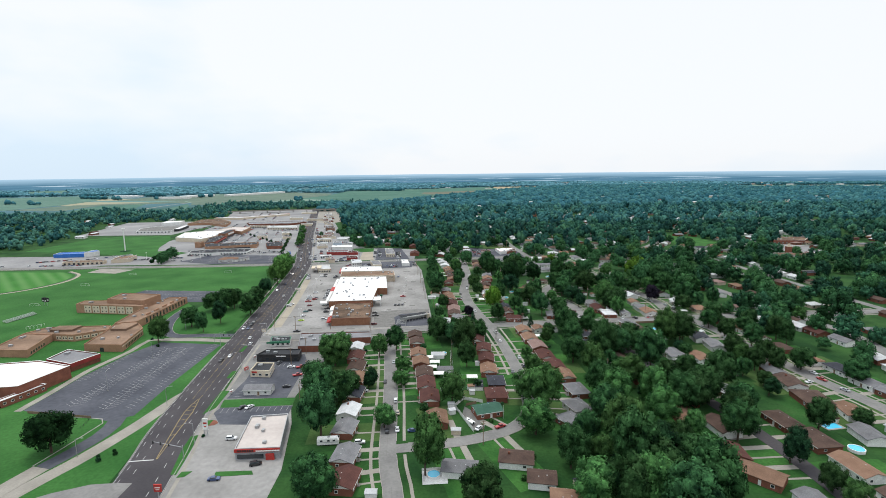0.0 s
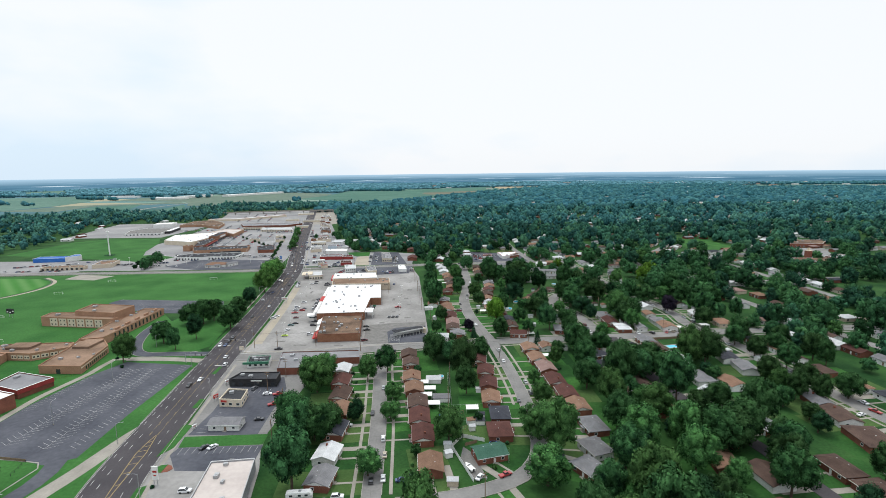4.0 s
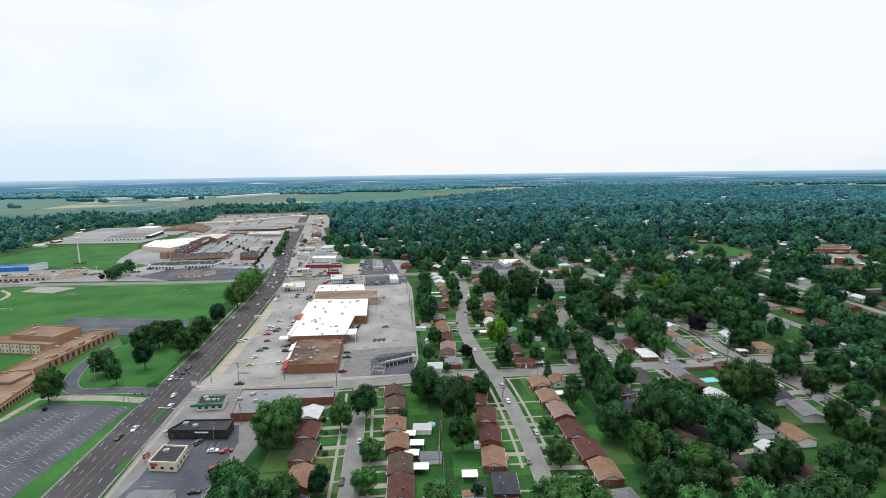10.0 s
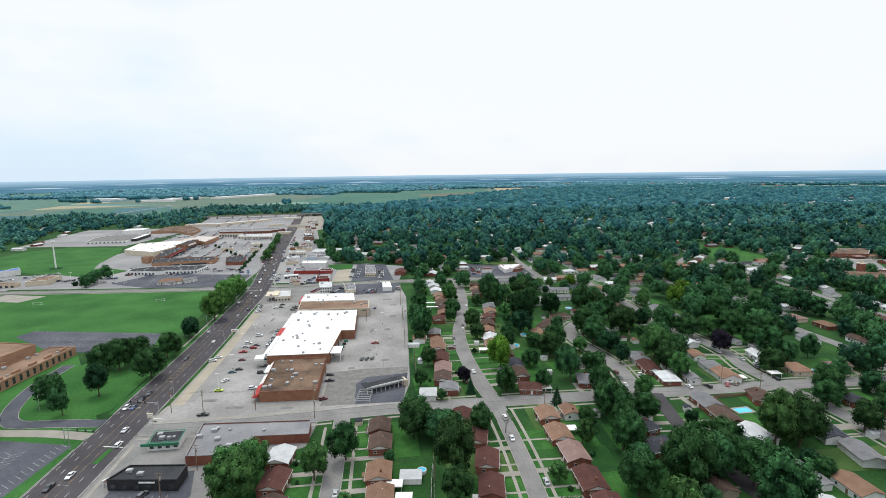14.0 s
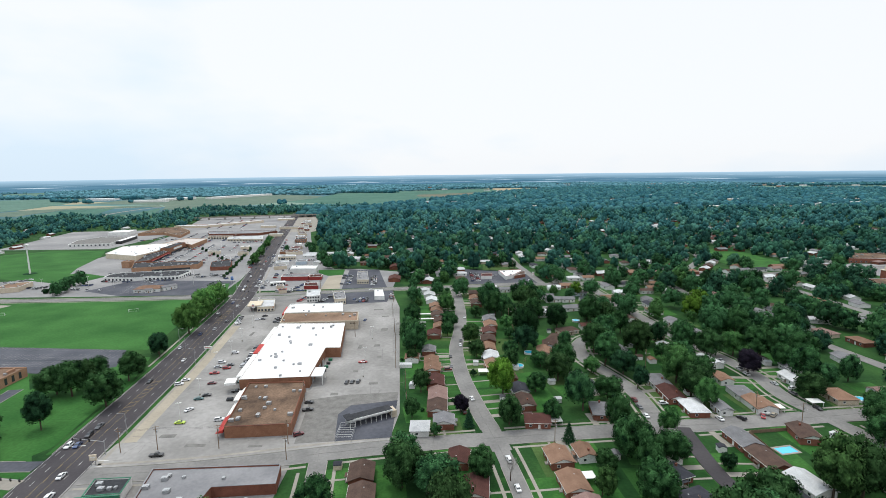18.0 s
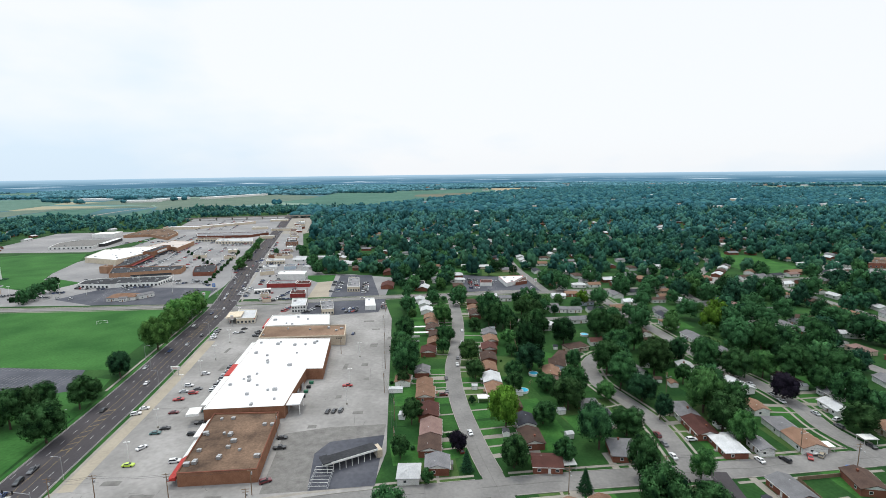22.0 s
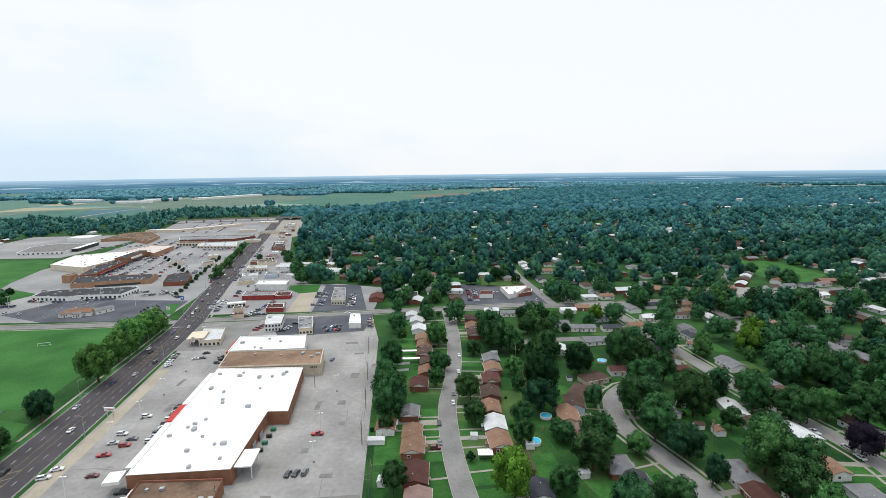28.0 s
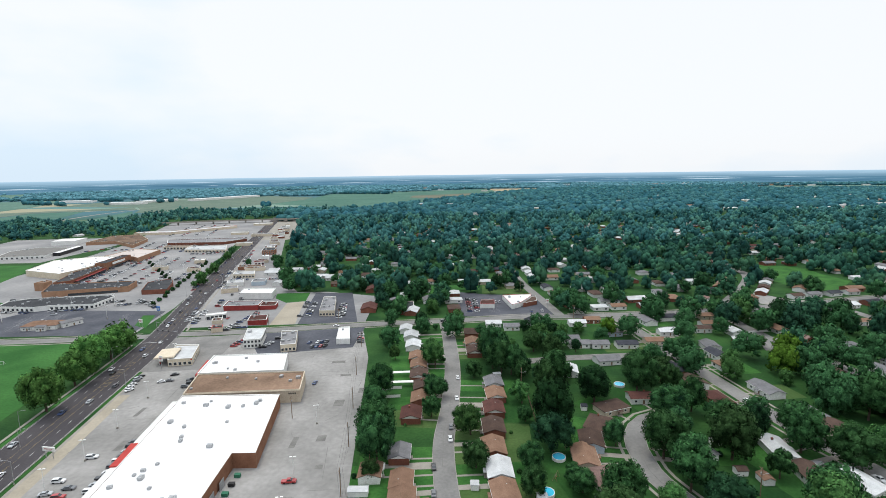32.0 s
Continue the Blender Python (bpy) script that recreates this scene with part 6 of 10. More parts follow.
for x, y, r in ((-8.2, 171.7, 8), (51.3, 152.5, 9.5), (70.5, 152.4, 9.4), (136, 147, 5.5), (-28.1, 207.3, 6), (3, 229.4, 7.4), (39.2, 200.6, 9.5), (42.4, 234, 9.5), (46.2, 222, 9.4), (78.9, 223, 9.5), (101.2, 222.9, 8.1), (-71.4, 286.6, 8.4), (-66.1, 280.3, 9.5), (-64.1, 292.2, 7.8), (-41.3, 292.7, 6.3), (-26.8, 272.3, 4.2), (-24.5, 269.3, 5.1), (-24.1, 249.7, 5.3), (50, 290.2, 4.2), (50.1, 264.1, 5.6), (82.2, 260.6, 7.7), (96.5, 247.5, 8.6), (98.8, 253.7, 7.7), (174.9, 276.6, 5.5), (-197.5, 324.3, 7.6), (108.4, 358, 5.2), (143.7, 310.9, 8.5), (135.6, 408.4, 9.5), (137.2, 381.7, 6.6), (30.4, 474, 7.2),):
    tree(x, y, r, "small" if r < 3 else prng.choice(("round", "round", "round", "round", "round", "tall")), "leaf_light", prng)
for x, y, r in ((94.1, 422.6, 5.6), (188.3, 446.1, 7.9), (-182.2, 531.4, 9.5), (-174.6, 501.9, 9.5), (175.1, 526.1, 6.9), (180.3, 537.1, 6), (-190.5, 586.7, 9.5), (-188.6, 571.2, 9.5), (-185.4, 550.5, 9.5), (14.5, 548.6, 6.9), (238.4, 625.8, 9.5), (-229.8, 777.9, 7.7), (-245.5, 841.4, 6.9), (-268.5, 929.8, 6.5),):
    tree(x, y, r, "small" if r < 3 else prng.choice(("round", "round", "round", "round", "round", "tall")), "leaf_light", prng)
for x, y, r in ((-165.0, 189.5, 9.8), (-41.5, 249, 3.9), (-40.4, 252.2, 4.2), (147.3, 296.4, 4), (-173.3, 366.5, 6), (112.3, 401.7, 4.3), (-170.7, 457.1, 6.4), (63.1, 459.8, 9.5), (65.5, 467.3, 9.5), (111.6, 420.6, 7.9), (92.5, 500.8, 9.2), (260.4, 614, 9.5), (269.1, 626.3, 8.4), (313.9, 626.7, 8.8),):
    tree(x, y, r, "small" if r < 3 else prng.choice(("round", "round", "round", "round", "round", "tall")), "leaf_dark", prng)
for x, y, r in ((18.3, 378, 4.5), (180.1, 418.2, 7.4),):
    tree(x, y, r, "small" if r < 3 else prng.choice(("round", "round", "round", "round", "round", "tall")), "leaf_plum", prng)
for x, y, r in ((40.4, 394, 7.6), (206.5, 531.4, 9.5), (132.9, 599.5, 6.3), (218.4, 548.9, 9.2),):
    tree(x, y, r, "small" if r < 3 else prng.choice(("round", "round", "round", "round", "round", "tall")), "leaf_yellow", prng)
# trees behind the grey-roofed houses
for x, y, r in ((71.2, 210, 8.8), (76.3, 281.2, 7.9), (95.4, 205, 8.2), (129.9, 203.9, 8.8), (83.4, 179.5, 8.8), (71.9, 187.1, 8.8), (59.4, 191.9, 6.8), (61.2, 175.2, 6.4), (162.8, 200.5, 5.8), (134.2, 177.2, 5.7), (238.8, 298.6, 4.7), (266.9, 357.8, 6.4), (282.1, 353.3, 6.7), (244.9, 348.2, 6.7), (163.9, 235.4, 4.8), (175.9, 266.6, 5.9)):
    tree(x, y, r, prng.choice(("round", "round", "tall")), prng.choice(("leaf", "leaf", "leaf_dark", "leaf_light")), prng)

tree(41.2, 368.5, 4.6, "tall", "leaf", prng)
# trees round the north end of the curved street
for x, y, r in ((-19, 634, 6.1), (-17.5, 591, 5.4), (31, 630, 6.5), (12, 557, 5.2), (3, 627, 6.0), (52, 553, 7.2), (63, 537, 6), (84, 543, 6.3), (85, 528, 4.7), (46, 604, 4.6), (62, 569, 4.4), (83, 578, 5.4), (97, 605, 4.6), (-10, 562, 4.0), (38, 738, 6), (-21, 694, 7), (24, 748, 8), (74, 745, 8), (-58, 741, 6), (93, 730, 6), (132, 694, 6.5), (129, 662, 5.5), (12, 660, 6), (20, 690, 7), (0, 720, 7), (50, 760, 7), (-30, 760, 7)):
    if not near_street(x, y, 1.0) and all((x - p) ** 2 + (y - q) ** 2 > (c - 1) ** 2 for p, q, c in HOUSES):
        tree(x, y, r, prng.choice(("round", "round", "tall")), prng.choice(("leaf", "leaf", "leaf_light", "leaf_dark")), prng)
def branch_out(rng, a, d, length, r, depth, pieces):
    b = a + d * length
    pieces.append(rod_data(tuple(a), tuple(b), r, r * 0.62, 5 if depth > 1 else 4))
    if depth:
        for _ in range(3):
            e = (d + Vector((rng.uniform(-0.8, 0.8), rng.uniform(-0.8, 0.8), rng.uniform(-0.1, 0.5)))).normalized()
            branch_out(rng, a.lerp(b, rng.uniform(0.55, 1.0)), e, length * rng.uniform(0.5, 0.75), r * 0.55, depth - 1, pieces)


def bare_tree(x, y, h):
    rng = random.Random(int(x * 10))
    t = thing("bare_tree", pose(x, y, 0), "leafless grey tree with thin spreading branches", "tree")
    part("trunk", rod_data((0, 0, -0.1), (0.1, 0, h * 0.34), 0.24, 0.17, 7), M["bark"], t)
    pieces = []
    for _ in range(5):
        branch_out(rng, Vector((0.08, 0, h * rng.uniform(0.26, 0.34))), Vector((rng.uniform(-0.5, 0.5), rng.uniform(-0.5, 0.5), 1)).normalized(), h * 0.28, 0.11, 3, pieces)
    part("branches", gather(*pieces), M["dead_wood"], t)


def conifer(x, y, h, r, leaf="leaf_dark"):
    """A spruce: drooping whorls of branches that narrow to a point."""
    rng = np.random.default_rng(int(x * 7 + y))
    n = 1500
    u = rng.uniform(0, 1, n) ** 0.6
    a = rng.uniform(0, 6.283, n)
    q = r * u * (0.62 + 0.38 * np.cos(a * 7 + u * 40)) ** 0.35 * rng.uniform(0.55, 1.0, n)
    p = np.stack([q * np.cos(a), q * np.sin(a), h * (1 - u) * 0.92 + h * 0.08 - q * 0.12], 1)
    out = np.stack([np.cos(a), np.sin(a), np.full(n, -0.35)], 1) * rng.uniform(0.25, 0.5, (n, 1))
    side = np.stack([-np.sin(a), np.cos(a), np.zeros(n)], 1) * rng.uniform(0.12, 0.24, (n, 1))
    quad = np.stack([p - out, p - side, p + out, p + side], 1).reshape(-1, 3)
    k = 4 * np.arange(n)[:, None]
    t = thing("conifer", pose(x, y, 0), "pointed dark green spruce in a garden", "tree", "conifers")
    part("trunk", rod_data((0, 0, -0.1), (0, 0, h * 0.9), 0.16, 0.03, 7), M["bark"], t)
    part("crown", raw_mesh("crown", quad, np.concatenate([k + np.array([[0, 1, 2]]), k + np.array([[0, 2, 3]])])), M[leaf], t)
    TREES.append((x, y, r))


bare_tree(34.8, 325, 11.5)
for x, y, h, r in ((63.3, 351.5, 9.5, 3.4), (21.5, 365, 9.0, 3.0), (290, 650, 14, 5.0), (303, 640, 12, 4.5)):
    conifer(x, y, h, r)


def scatter(count, x0, x1, y0, y1, r0, r1, gap=0.75, tries=60):
    for _ in range(count):
        for _ in range(tries):
            x, y, r = prng.uniform(x0, x1), prng.uniform(y0, y1), prng.uniform(r0, r1)
            if free_spot(x, y, r, gap, 0.35):
                tree(x, y, r, prng.choice(("round", "round", "tall", "small")) if r > 3.2 else "small", prng.choice(("leaf", "leaf", "leaf_dark", "leaf_light")), prng)
                break
scatter(10, 60, 190, 130, 300, 3.5, 5.5)
scatter(8, 230, 300, 200, 420, 4.5, 7)
scatter(3, 190, 230, 280, 420, 4.0, 6)
scatter(26, 45, 222, 420, 640, 3.5, 7.0, 0.66)
scatter(5, 60, 190, 150, 350, 3.5, 5.5, 0.66)
scatter(10, -20, 60, 200, 620, 2.0, 3.5)


def spots(count, x0, x1, y0, y1, r0, r1, keep, seed=3, gap=0.0):
    """Free places, denser than they are wide."""
    rng = random.Random(seed)
    out, cells, tries = [], {}, 0
    while len(out) < count and tries < count * 14:
        tries += 1
        x, y, r = rng.uniform(x0, x1), rng.uniform(y0, y1), rng.uniform(r0, r1)
        key = (int(x // 24), int(y // 24))
        if gap and any((x - a) ** 2 + (y - b) ** 2 < (gap * (r + c)) ** 2 for i in (-1, 0, 1) for j in (-1, 0, 1) for a, b, c in cells.get((key[0] + i, key[1] + j), ())):
            continue
        if keep(x, y):
            cells.setdefault(key, []).append((x, y, r))
            out.append((x, y, r, far_rise(math.hypot(x, y - 150))))
    return out


def town_edge(y):
    """Where the shops along the main road give way to trees."""
    return -75 - (y - 640) * 0.4 if y < 880 else -171 - (y - 880) * 0.25


def east_of_town(x, y):
    if y < 655 and x < 222 or y < 300 or abs(x) > 150 + y * 0.98:
        return False
    if x < town_edge(y):
        return False
    if any(inside((x, y), p) for p in PAVED) or near_street(x, y, 1.5):
        return False
    if blocks_view(x, y, 5.0) or noise.noise((x / 60, y / 45, 1.0)) > 0.30:
        return False
    return all((x - a) ** 2 + (y - b) ** 2 > (c - 0.5) ** 2 for a, b, c in HOUSES)


def mid_east(x, y):
    return x > town_edge(y) and abs(x) < 150 + y * 0.98


def far_east(x, y):
    edge = -330 - (y - 1150) * 0.16 if y < 1800 else (-270 + (y - 1800) * 0.60 if y < 3080 else 500 + (y - 3080) * 1.1)
    if x < edge or abs(x) > 150 + y * 0.98 or any(inside((x, y), p) for p in OPEN):
        return False
    return not any(abs(x - a - (y - b) * a / b) < w and -90 < y - b < 16 for a, b, w in FAR_ROOFS)


WEST_BELT = [(-2100, 1100), (-1700, 1400), (-1110, 1400), (-1130, 1640), (-960, 1500), (-819, 1449), (-817, 1662), (-850, 1830), (-534, 1850), (-413, 1832), (-230, 1850), (-443, 1568), (-550, 1318), (-547, 1236), (-661, 1166), (-690, 960), (-650, 740), (-720, 640), (-900, 590), (-2100, 900)]
OPEN = [pts for name, pts, z, mat, label in FIELDS if z > 0.2]
FAR_ROOFS = []


def west_belt(x, y):
    if noise.noise((x / 46, y / 34, 9.0)) > 0.30:
        return False
    if any(-4 < (a - x) * a / -1200 + (b - y) * 0.8 < 34 and abs((a - x) * 0.8 - (b - y) * a / -1200) < 9 for a, b in OPEN_WEST):
        return False
    return inside((x, y), WEST_BELT) and not any(inside((x, y), p) for p in PAVED) and not near_street(x, y, 4) and noise.noise((x / 70, y / 70, 4.0)) > -0.42


def mixed_woods(name, places, leaves, n_leaves, leaf, label, seed, flat=1.0):
    """The same wood in several shades of leaf, tree by tree."""
    rng = random.Random(seed)
    sets = [[] for _ in leaves]
    for p in places:
        sets[rng.randrange(len(leaves))].append(p)
    for k, (key, part_of) in enumerate(zip(leaves, sets)):
        woods(name, part_of, M[key], n_leaves, leaf, label, seed + k, flat)


# pale roofs in the far canopy, trees kept clear toward the camera: x, y, half width
rrng = random.Random(41)
for x, y, w in ((1003, 1610, 22), (1054, 1578, 14), (1296, 1682, 30), (805, 1598, 16), (772, 1754, 14), (1330, 2436, 24), (1438, 3867, 60), (1637, 3937, 70), (1810, 3851, 50), (1824, 2865, 40), (1803, 2703, 36), (916, 2326, 16), (337, 2939, 20), (366, 2960, 16), (520, 1610, 10), (640, 1990, 14), (300, 1700, 12), (1500, 2100, 18), (1190, 2980, 30), (700, 3300, 34), (1000, 4200, 70), (2100, 2300, 30), (1700, 1900, 20), (2500, 2900, 40), (900, 3700, 40)):
    FAR_ROOFS.append((x, y, w))
for _ in range(70):
    y = rrng.uniform(1500, 4400)
    FAR_ROOFS.append((rrng.uniform(-0.05, 0.85) * y, y, rrng.uniform(5, 9) + y * 0.004))
roofs = []
for x, y, w in FAR_ROOFS:
    d, h, m = rrng.uniform(10, 22), rrng.uniform(5, 8), pose(x, y, 0, 0, 0, rrng.uniform(-12, 12))
    wall, top = rrng.choice((("siding", "roof_white"), ("siding", "roof_W"), ("brick_tan", "roof_W"), ("siding_tan", "roof_white"), ("siding", "roof_T")))
    roofs.append([(*box_data(2 * w, d, h, 0, 0, 0), M[wall], m), (*box_data(2 * w + 0.6, d + 0.6, 0.5, 0, 0, h + 0.01), M[top], m)])
many("distant_sheds", roofs, "pale flat-roofed buildings among far woods", "buildings")

NEAR_WOODS = spots(1150, -300, 900, 250, 1000, 5.4, 9.7, east_of_town, 4, 0.68)
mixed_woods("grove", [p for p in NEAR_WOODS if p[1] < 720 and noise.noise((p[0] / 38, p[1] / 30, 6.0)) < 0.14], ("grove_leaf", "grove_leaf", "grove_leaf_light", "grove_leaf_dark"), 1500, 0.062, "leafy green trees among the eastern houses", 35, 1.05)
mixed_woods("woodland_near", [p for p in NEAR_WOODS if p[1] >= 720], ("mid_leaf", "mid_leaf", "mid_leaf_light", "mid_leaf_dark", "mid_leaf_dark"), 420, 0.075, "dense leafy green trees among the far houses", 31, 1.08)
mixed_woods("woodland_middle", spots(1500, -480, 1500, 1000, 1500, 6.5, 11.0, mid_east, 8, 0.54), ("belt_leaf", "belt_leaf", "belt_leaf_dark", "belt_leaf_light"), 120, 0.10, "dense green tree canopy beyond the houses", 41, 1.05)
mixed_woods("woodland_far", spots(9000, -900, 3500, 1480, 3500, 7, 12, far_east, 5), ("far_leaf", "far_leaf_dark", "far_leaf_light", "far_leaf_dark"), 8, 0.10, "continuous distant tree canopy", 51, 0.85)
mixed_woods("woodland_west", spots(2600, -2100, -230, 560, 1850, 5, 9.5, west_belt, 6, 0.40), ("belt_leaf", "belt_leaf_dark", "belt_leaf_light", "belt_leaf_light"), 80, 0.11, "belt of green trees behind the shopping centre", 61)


def hedgerow(x, y):
    r = math.hypot(x, y - 150)
    if r > 4600 or abs(x) > 150 + y * 0.98 or any(inside((x, y), p) for p in OPEN):
        return False
    if y < (2750 if x < 250 else 3300):
        return False
    thin = -0.22
    return noise.noise((x / 420, y / 110, 7.0)) > thin and not inside((x, y), WEST_BELT) and not any(abs(x - a - (y - b) * a / b) < w and -200 < y - b < 16 for a, b, w in FAR_ROOFS)


mixed_woods("woodland_horizon", spots(9000, -4200, 4300, 1900, 4640, 9, 15, hedgerow, 9), ("haze_leaf", "haze_leaf_dark"), 4, 0.14, "lines of trees near the horizon", 71, 0.6)

# tree lines between the far fields
lrng = random.Random(12)
LINE_SPOTS = []
for (ax, ay), (bx, by), n in (((-1780, 2440), (-1480, 2260), 30), ((-1560, 2560), (-1340, 2640), 16), ((-1200, 2420), (-1120, 2480), 8), ((-773, 2894), (-607, 3000), 24), ((-600, 3100), (-190, 2960), 40), ((-620, 2050), (-560, 2060), 6), ((-1340, 2300), (-1330, 2310), 4), ((-2500, 2640), (-1900, 2760), 34), ((-230, 3300), (300, 3560), 30), ((-2000, 2100), (-1500, 1900), 14)):
    for k in range(2 * n):
        u = (k + lrng.uniform(-1.5, 1.5)) / (2 * n)
        if noise.noise((ax / 50 + u * 7, ay / 50, 2.0)) < -0.08:
            continue
        LINE_SPOTS.append((ax + (bx - ax) * u + lrng.uniform(-10, 10), ay + (by - ay) * u + lrng.uniform(-14, 14), lrng.uniform(6, 13), 0.0))
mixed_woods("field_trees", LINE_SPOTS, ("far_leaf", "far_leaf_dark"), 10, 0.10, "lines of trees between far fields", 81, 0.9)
for k in range(20):
    u = k / 19
    tree(-233 - 58 * u + prng.uniform(-1.5, 1.5), 768 + 240 * u, prng.uniform(3.2, 5.0), "small", prng.choice(("leaf", "leaf_light", "leaf")), prng)
for x, y, r in ((-149.4, 816.5, 6.5), (-129.2, 761.5, 7.5), (-224, 888, 4.5), (-186, 885, 7), (-200, 980, 7), (-196, 905, 6), (-180, 865, 5), (-110, 742, 4), (-120, 770, 5), (-92, 780, 5), (-70, 752, 5), (-140, 785, 4.5), (-85, 820, 7), (-125, 830, 6), (-160, 872, 7)):
    tree(x, y, r, "round", "leaf", prng)

for key, places in FAR_TREES.items():
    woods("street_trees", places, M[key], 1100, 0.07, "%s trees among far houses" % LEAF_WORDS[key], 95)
# ---- kerbs, pavements, drives ----
def runs_clear(name, off, clear):
    """The stretches of a street's offset line that no other street covers."""
    line, width = LINES[name]
    p = line + normals_of(line) * off
    ok = np.ones(len(p), bool)
    for other, (l2, w2) in LINES.items():
        if other != name:
            d = np.sqrt(((p[:, None, :] - l2[None, :, :]) ** 2).sum(-1)).min(1)
            ok &= d > w2 / 2 + clear
    out, cur = [], []
    for q, good in zip(p, ok):
        if good:
            cur.append(q)
        else:
            if len(cur) > 2:
                out.append(np.array(cur))
            cur = []
    if len(cur) > 2:
        out.append(np.array(cur))
    return out


for name in ("main_road", "cross_street", "west_street", "bend_street", "curved_street", "loop_street", "long_street", "avenue", "east_street", "school_loop"):
    width = LINES[name][1]
    for side in (-1, 1):
        pieces = [ribbon_data(r, 0.12, -0.12, -0.05, 0.24) for r in runs_clear(name, side * (width / 2 + 0.12), 0.3)]
        if pieces:
            single("kerb", gather(*pieces), M["kerb"], "pale concrete kerb beside the street", "kerb", "structure")
for name, off, w in (("west_street", 3.4, 1.3), ("bend_street", 3.0, 1.3), ("cross_street", 2.6, 1.3), ("long_street", 3.0, 1.2), ("loop_street", 2.4, 1.2), ("avenue", 2.6, 1.2), ("main_road", 2.6, 1.5)):
    width = LINES[name][1]
    for side in ((-1,) if name == "main_road" else (-1, 1)):
        runs = runs_clear(name, side * (width / 2 + off), 1.0)
        if name == "bend_street":
            runs = [r[r[:, 1] > 258] for r in runs if (r[:, 1] > 258).sum() > 2]
        pieces = [ribbon_data(r, w / 2, -w / 2, -0.05, 0.0935) for r in runs]
        if pieces:
            single("pavement", gather(*pieces), M["concrete"], "pale concrete pavement along the street", "pavement", "structure")

drng = random.Random(9)
LEVELS = []
GRASSES = [M["grass"], M["lawn_bright"], M["lawn_bright"], M["lawn_worn"]]
NEAR_STREETS = ("west_street", "bend_street", "curved_street", "loop_street", "long_street", "cross_street", "dark_street")
for k, (hx, hy, hr) in enumerate(list(HOUSES)):
    if hy > 640 or hx > 240:
        continue
    best = None
    for name in NEAR_STREETS:
        line, width = LINES[name]
        d = np.hypot(line[:, 0] - hx, line[:, 1] - hy)
        i = int(d.argmin())
        if best is None or d[i] - width / 2 < best[0]:
            best = (d[i] - width / 2, line[i], normals_of(line)[i], width)
    gap, q, n, width = best
    if gap > 24 or gap < 5:
        continue
    out = np.array([hx, hy]) - q
    out = n if out @ n > 0 else -n
    along = np.array([-out[1], out[0]])
    base = np.array([hx, hy]) - out * (np.array([hx, hy]) - q).dot(out)
    reach = (np.array([hx, hy]) - q).dot(out)
    def free_level(kind, x, y, first, step, reach_m):
        """The lowest level that no near neighbour of its kind uses."""
        used = {lv for kk, a, b, lv in LEVELS if kk == kind and (a - x) ** 2 + (b - y) ** 2 < reach_m ** 2}
        lv = 0
        while lv in used:
            lv += 1
        LEVELS.append((kind, x, y, lv))
        return first + step * lv

    def block(u, w, a, b):
        c = base + along * u
        return [tuple(c - along * w / 2 + out * a), tuple(c + along * w / 2 + out * a), tuple(c + along * w / 2 + out * b), tuple(c - along * w / 2 + out * b)]
    slab("lawn", block(0, 15.6, width / 2 + 0.3, reach + 16), free_level("lawn", hx, hy, 0.006, 0.004, 46), drng.choice(GRASSES), "mown front and back lawn of a house", "lawn")
    if k % 3 != 2:
        slab("driveway", block(drng.choice((-1, 1)) * 6.4, 2.9, width / 2 - 0.2, reach + 1.5), free_level("path", hx, hy, 0.0655, 0.0035, 34), M["concrete"], "pale concrete driveway beside a house", "driveway")
    slab("front_walk", block(0.6, 1.1, width / 2 + 0.1, reach - 4.4), free_level("path", hx, hy, 0.0655, 0.0035, 34), M["concrete"], "narrow concrete front walk", "path")

# ---- road paint ----
paint = [dashes_data(MAIN, s * 5.2, 0.16, 3.0, 6.0, 0.127, 0 if s > 0 else 2) for s in (-1, 1)]
paint += [dashes_data(MAIN, s * 8.55, 0.14, 3.0, 6.0, 0.127, 3, 330) for s in (1,)]
paint += [dashes_data(MAIN, s * 10.1, 0.14, 6.0, 0.02, 0.127) for s in (-1, 1)]
single("lane_markings", gather(*paint), M["paint_white"], "white lane dashes and edge lines on the road", "road marking", "stuff")
yellow = []
for s in (-1, 1):
    yellow += [dashes_data(MAIN[MAIN[:, 1] > 236], s * 1.9, 0.10, 6.0, 0.02, 0.127), dashes_data(MAIN[MAIN[:, 1] > 236], s * 1.55, 0.10, 3.0, 6.0, 0.127)]
single("turn_lane_markings", gather(*yellow), M["paint_yellow"], "yellow turn lane lines on the road", "road marking", "stuff")


def hatch(a, b, step=3.2):
    """Slanted bars across the turn lane between two stretches along the road."""
    seg = np.linalg.norm(np.diff(MAIN, axis=0), axis=1)
    s = np.concatenate([[0], np.cumsum(seg)])
    nn = normals_of(MAIN)
    i0, i1 = int(np.argmin(abs(MAIN[:, 1] - a))), int(np.argmin(abs(MAIN[:, 1] - b)))
    pieces, u = [], s[i0]
    while u < s[i1]:
        pt = lambda w: np.array([np.interp(w, s, MAIN[:, 0]), np.interp(w, s, MAIN[:, 1])])
        i = min(int(np.searchsorted(s, u)), len(nn) - 1)
        p0, p1 = pt(u) + nn[i] * 1.8, pt(u + 1.8) - nn[i] * 1.8
        d = (p1 - p0) / np.linalg.norm(p1 - p0)
        w = np.array([-d[1], d[0]]) * 0.17
        pieces.append(([(*(p0 - w), 0.131), (*(p1 - w), 0.131), (*(p1 + w), 0.131), (*(p0 + w), 0.131)], [(0, 1, 2, 3)]))
        u += step
    return gather(*pieces)


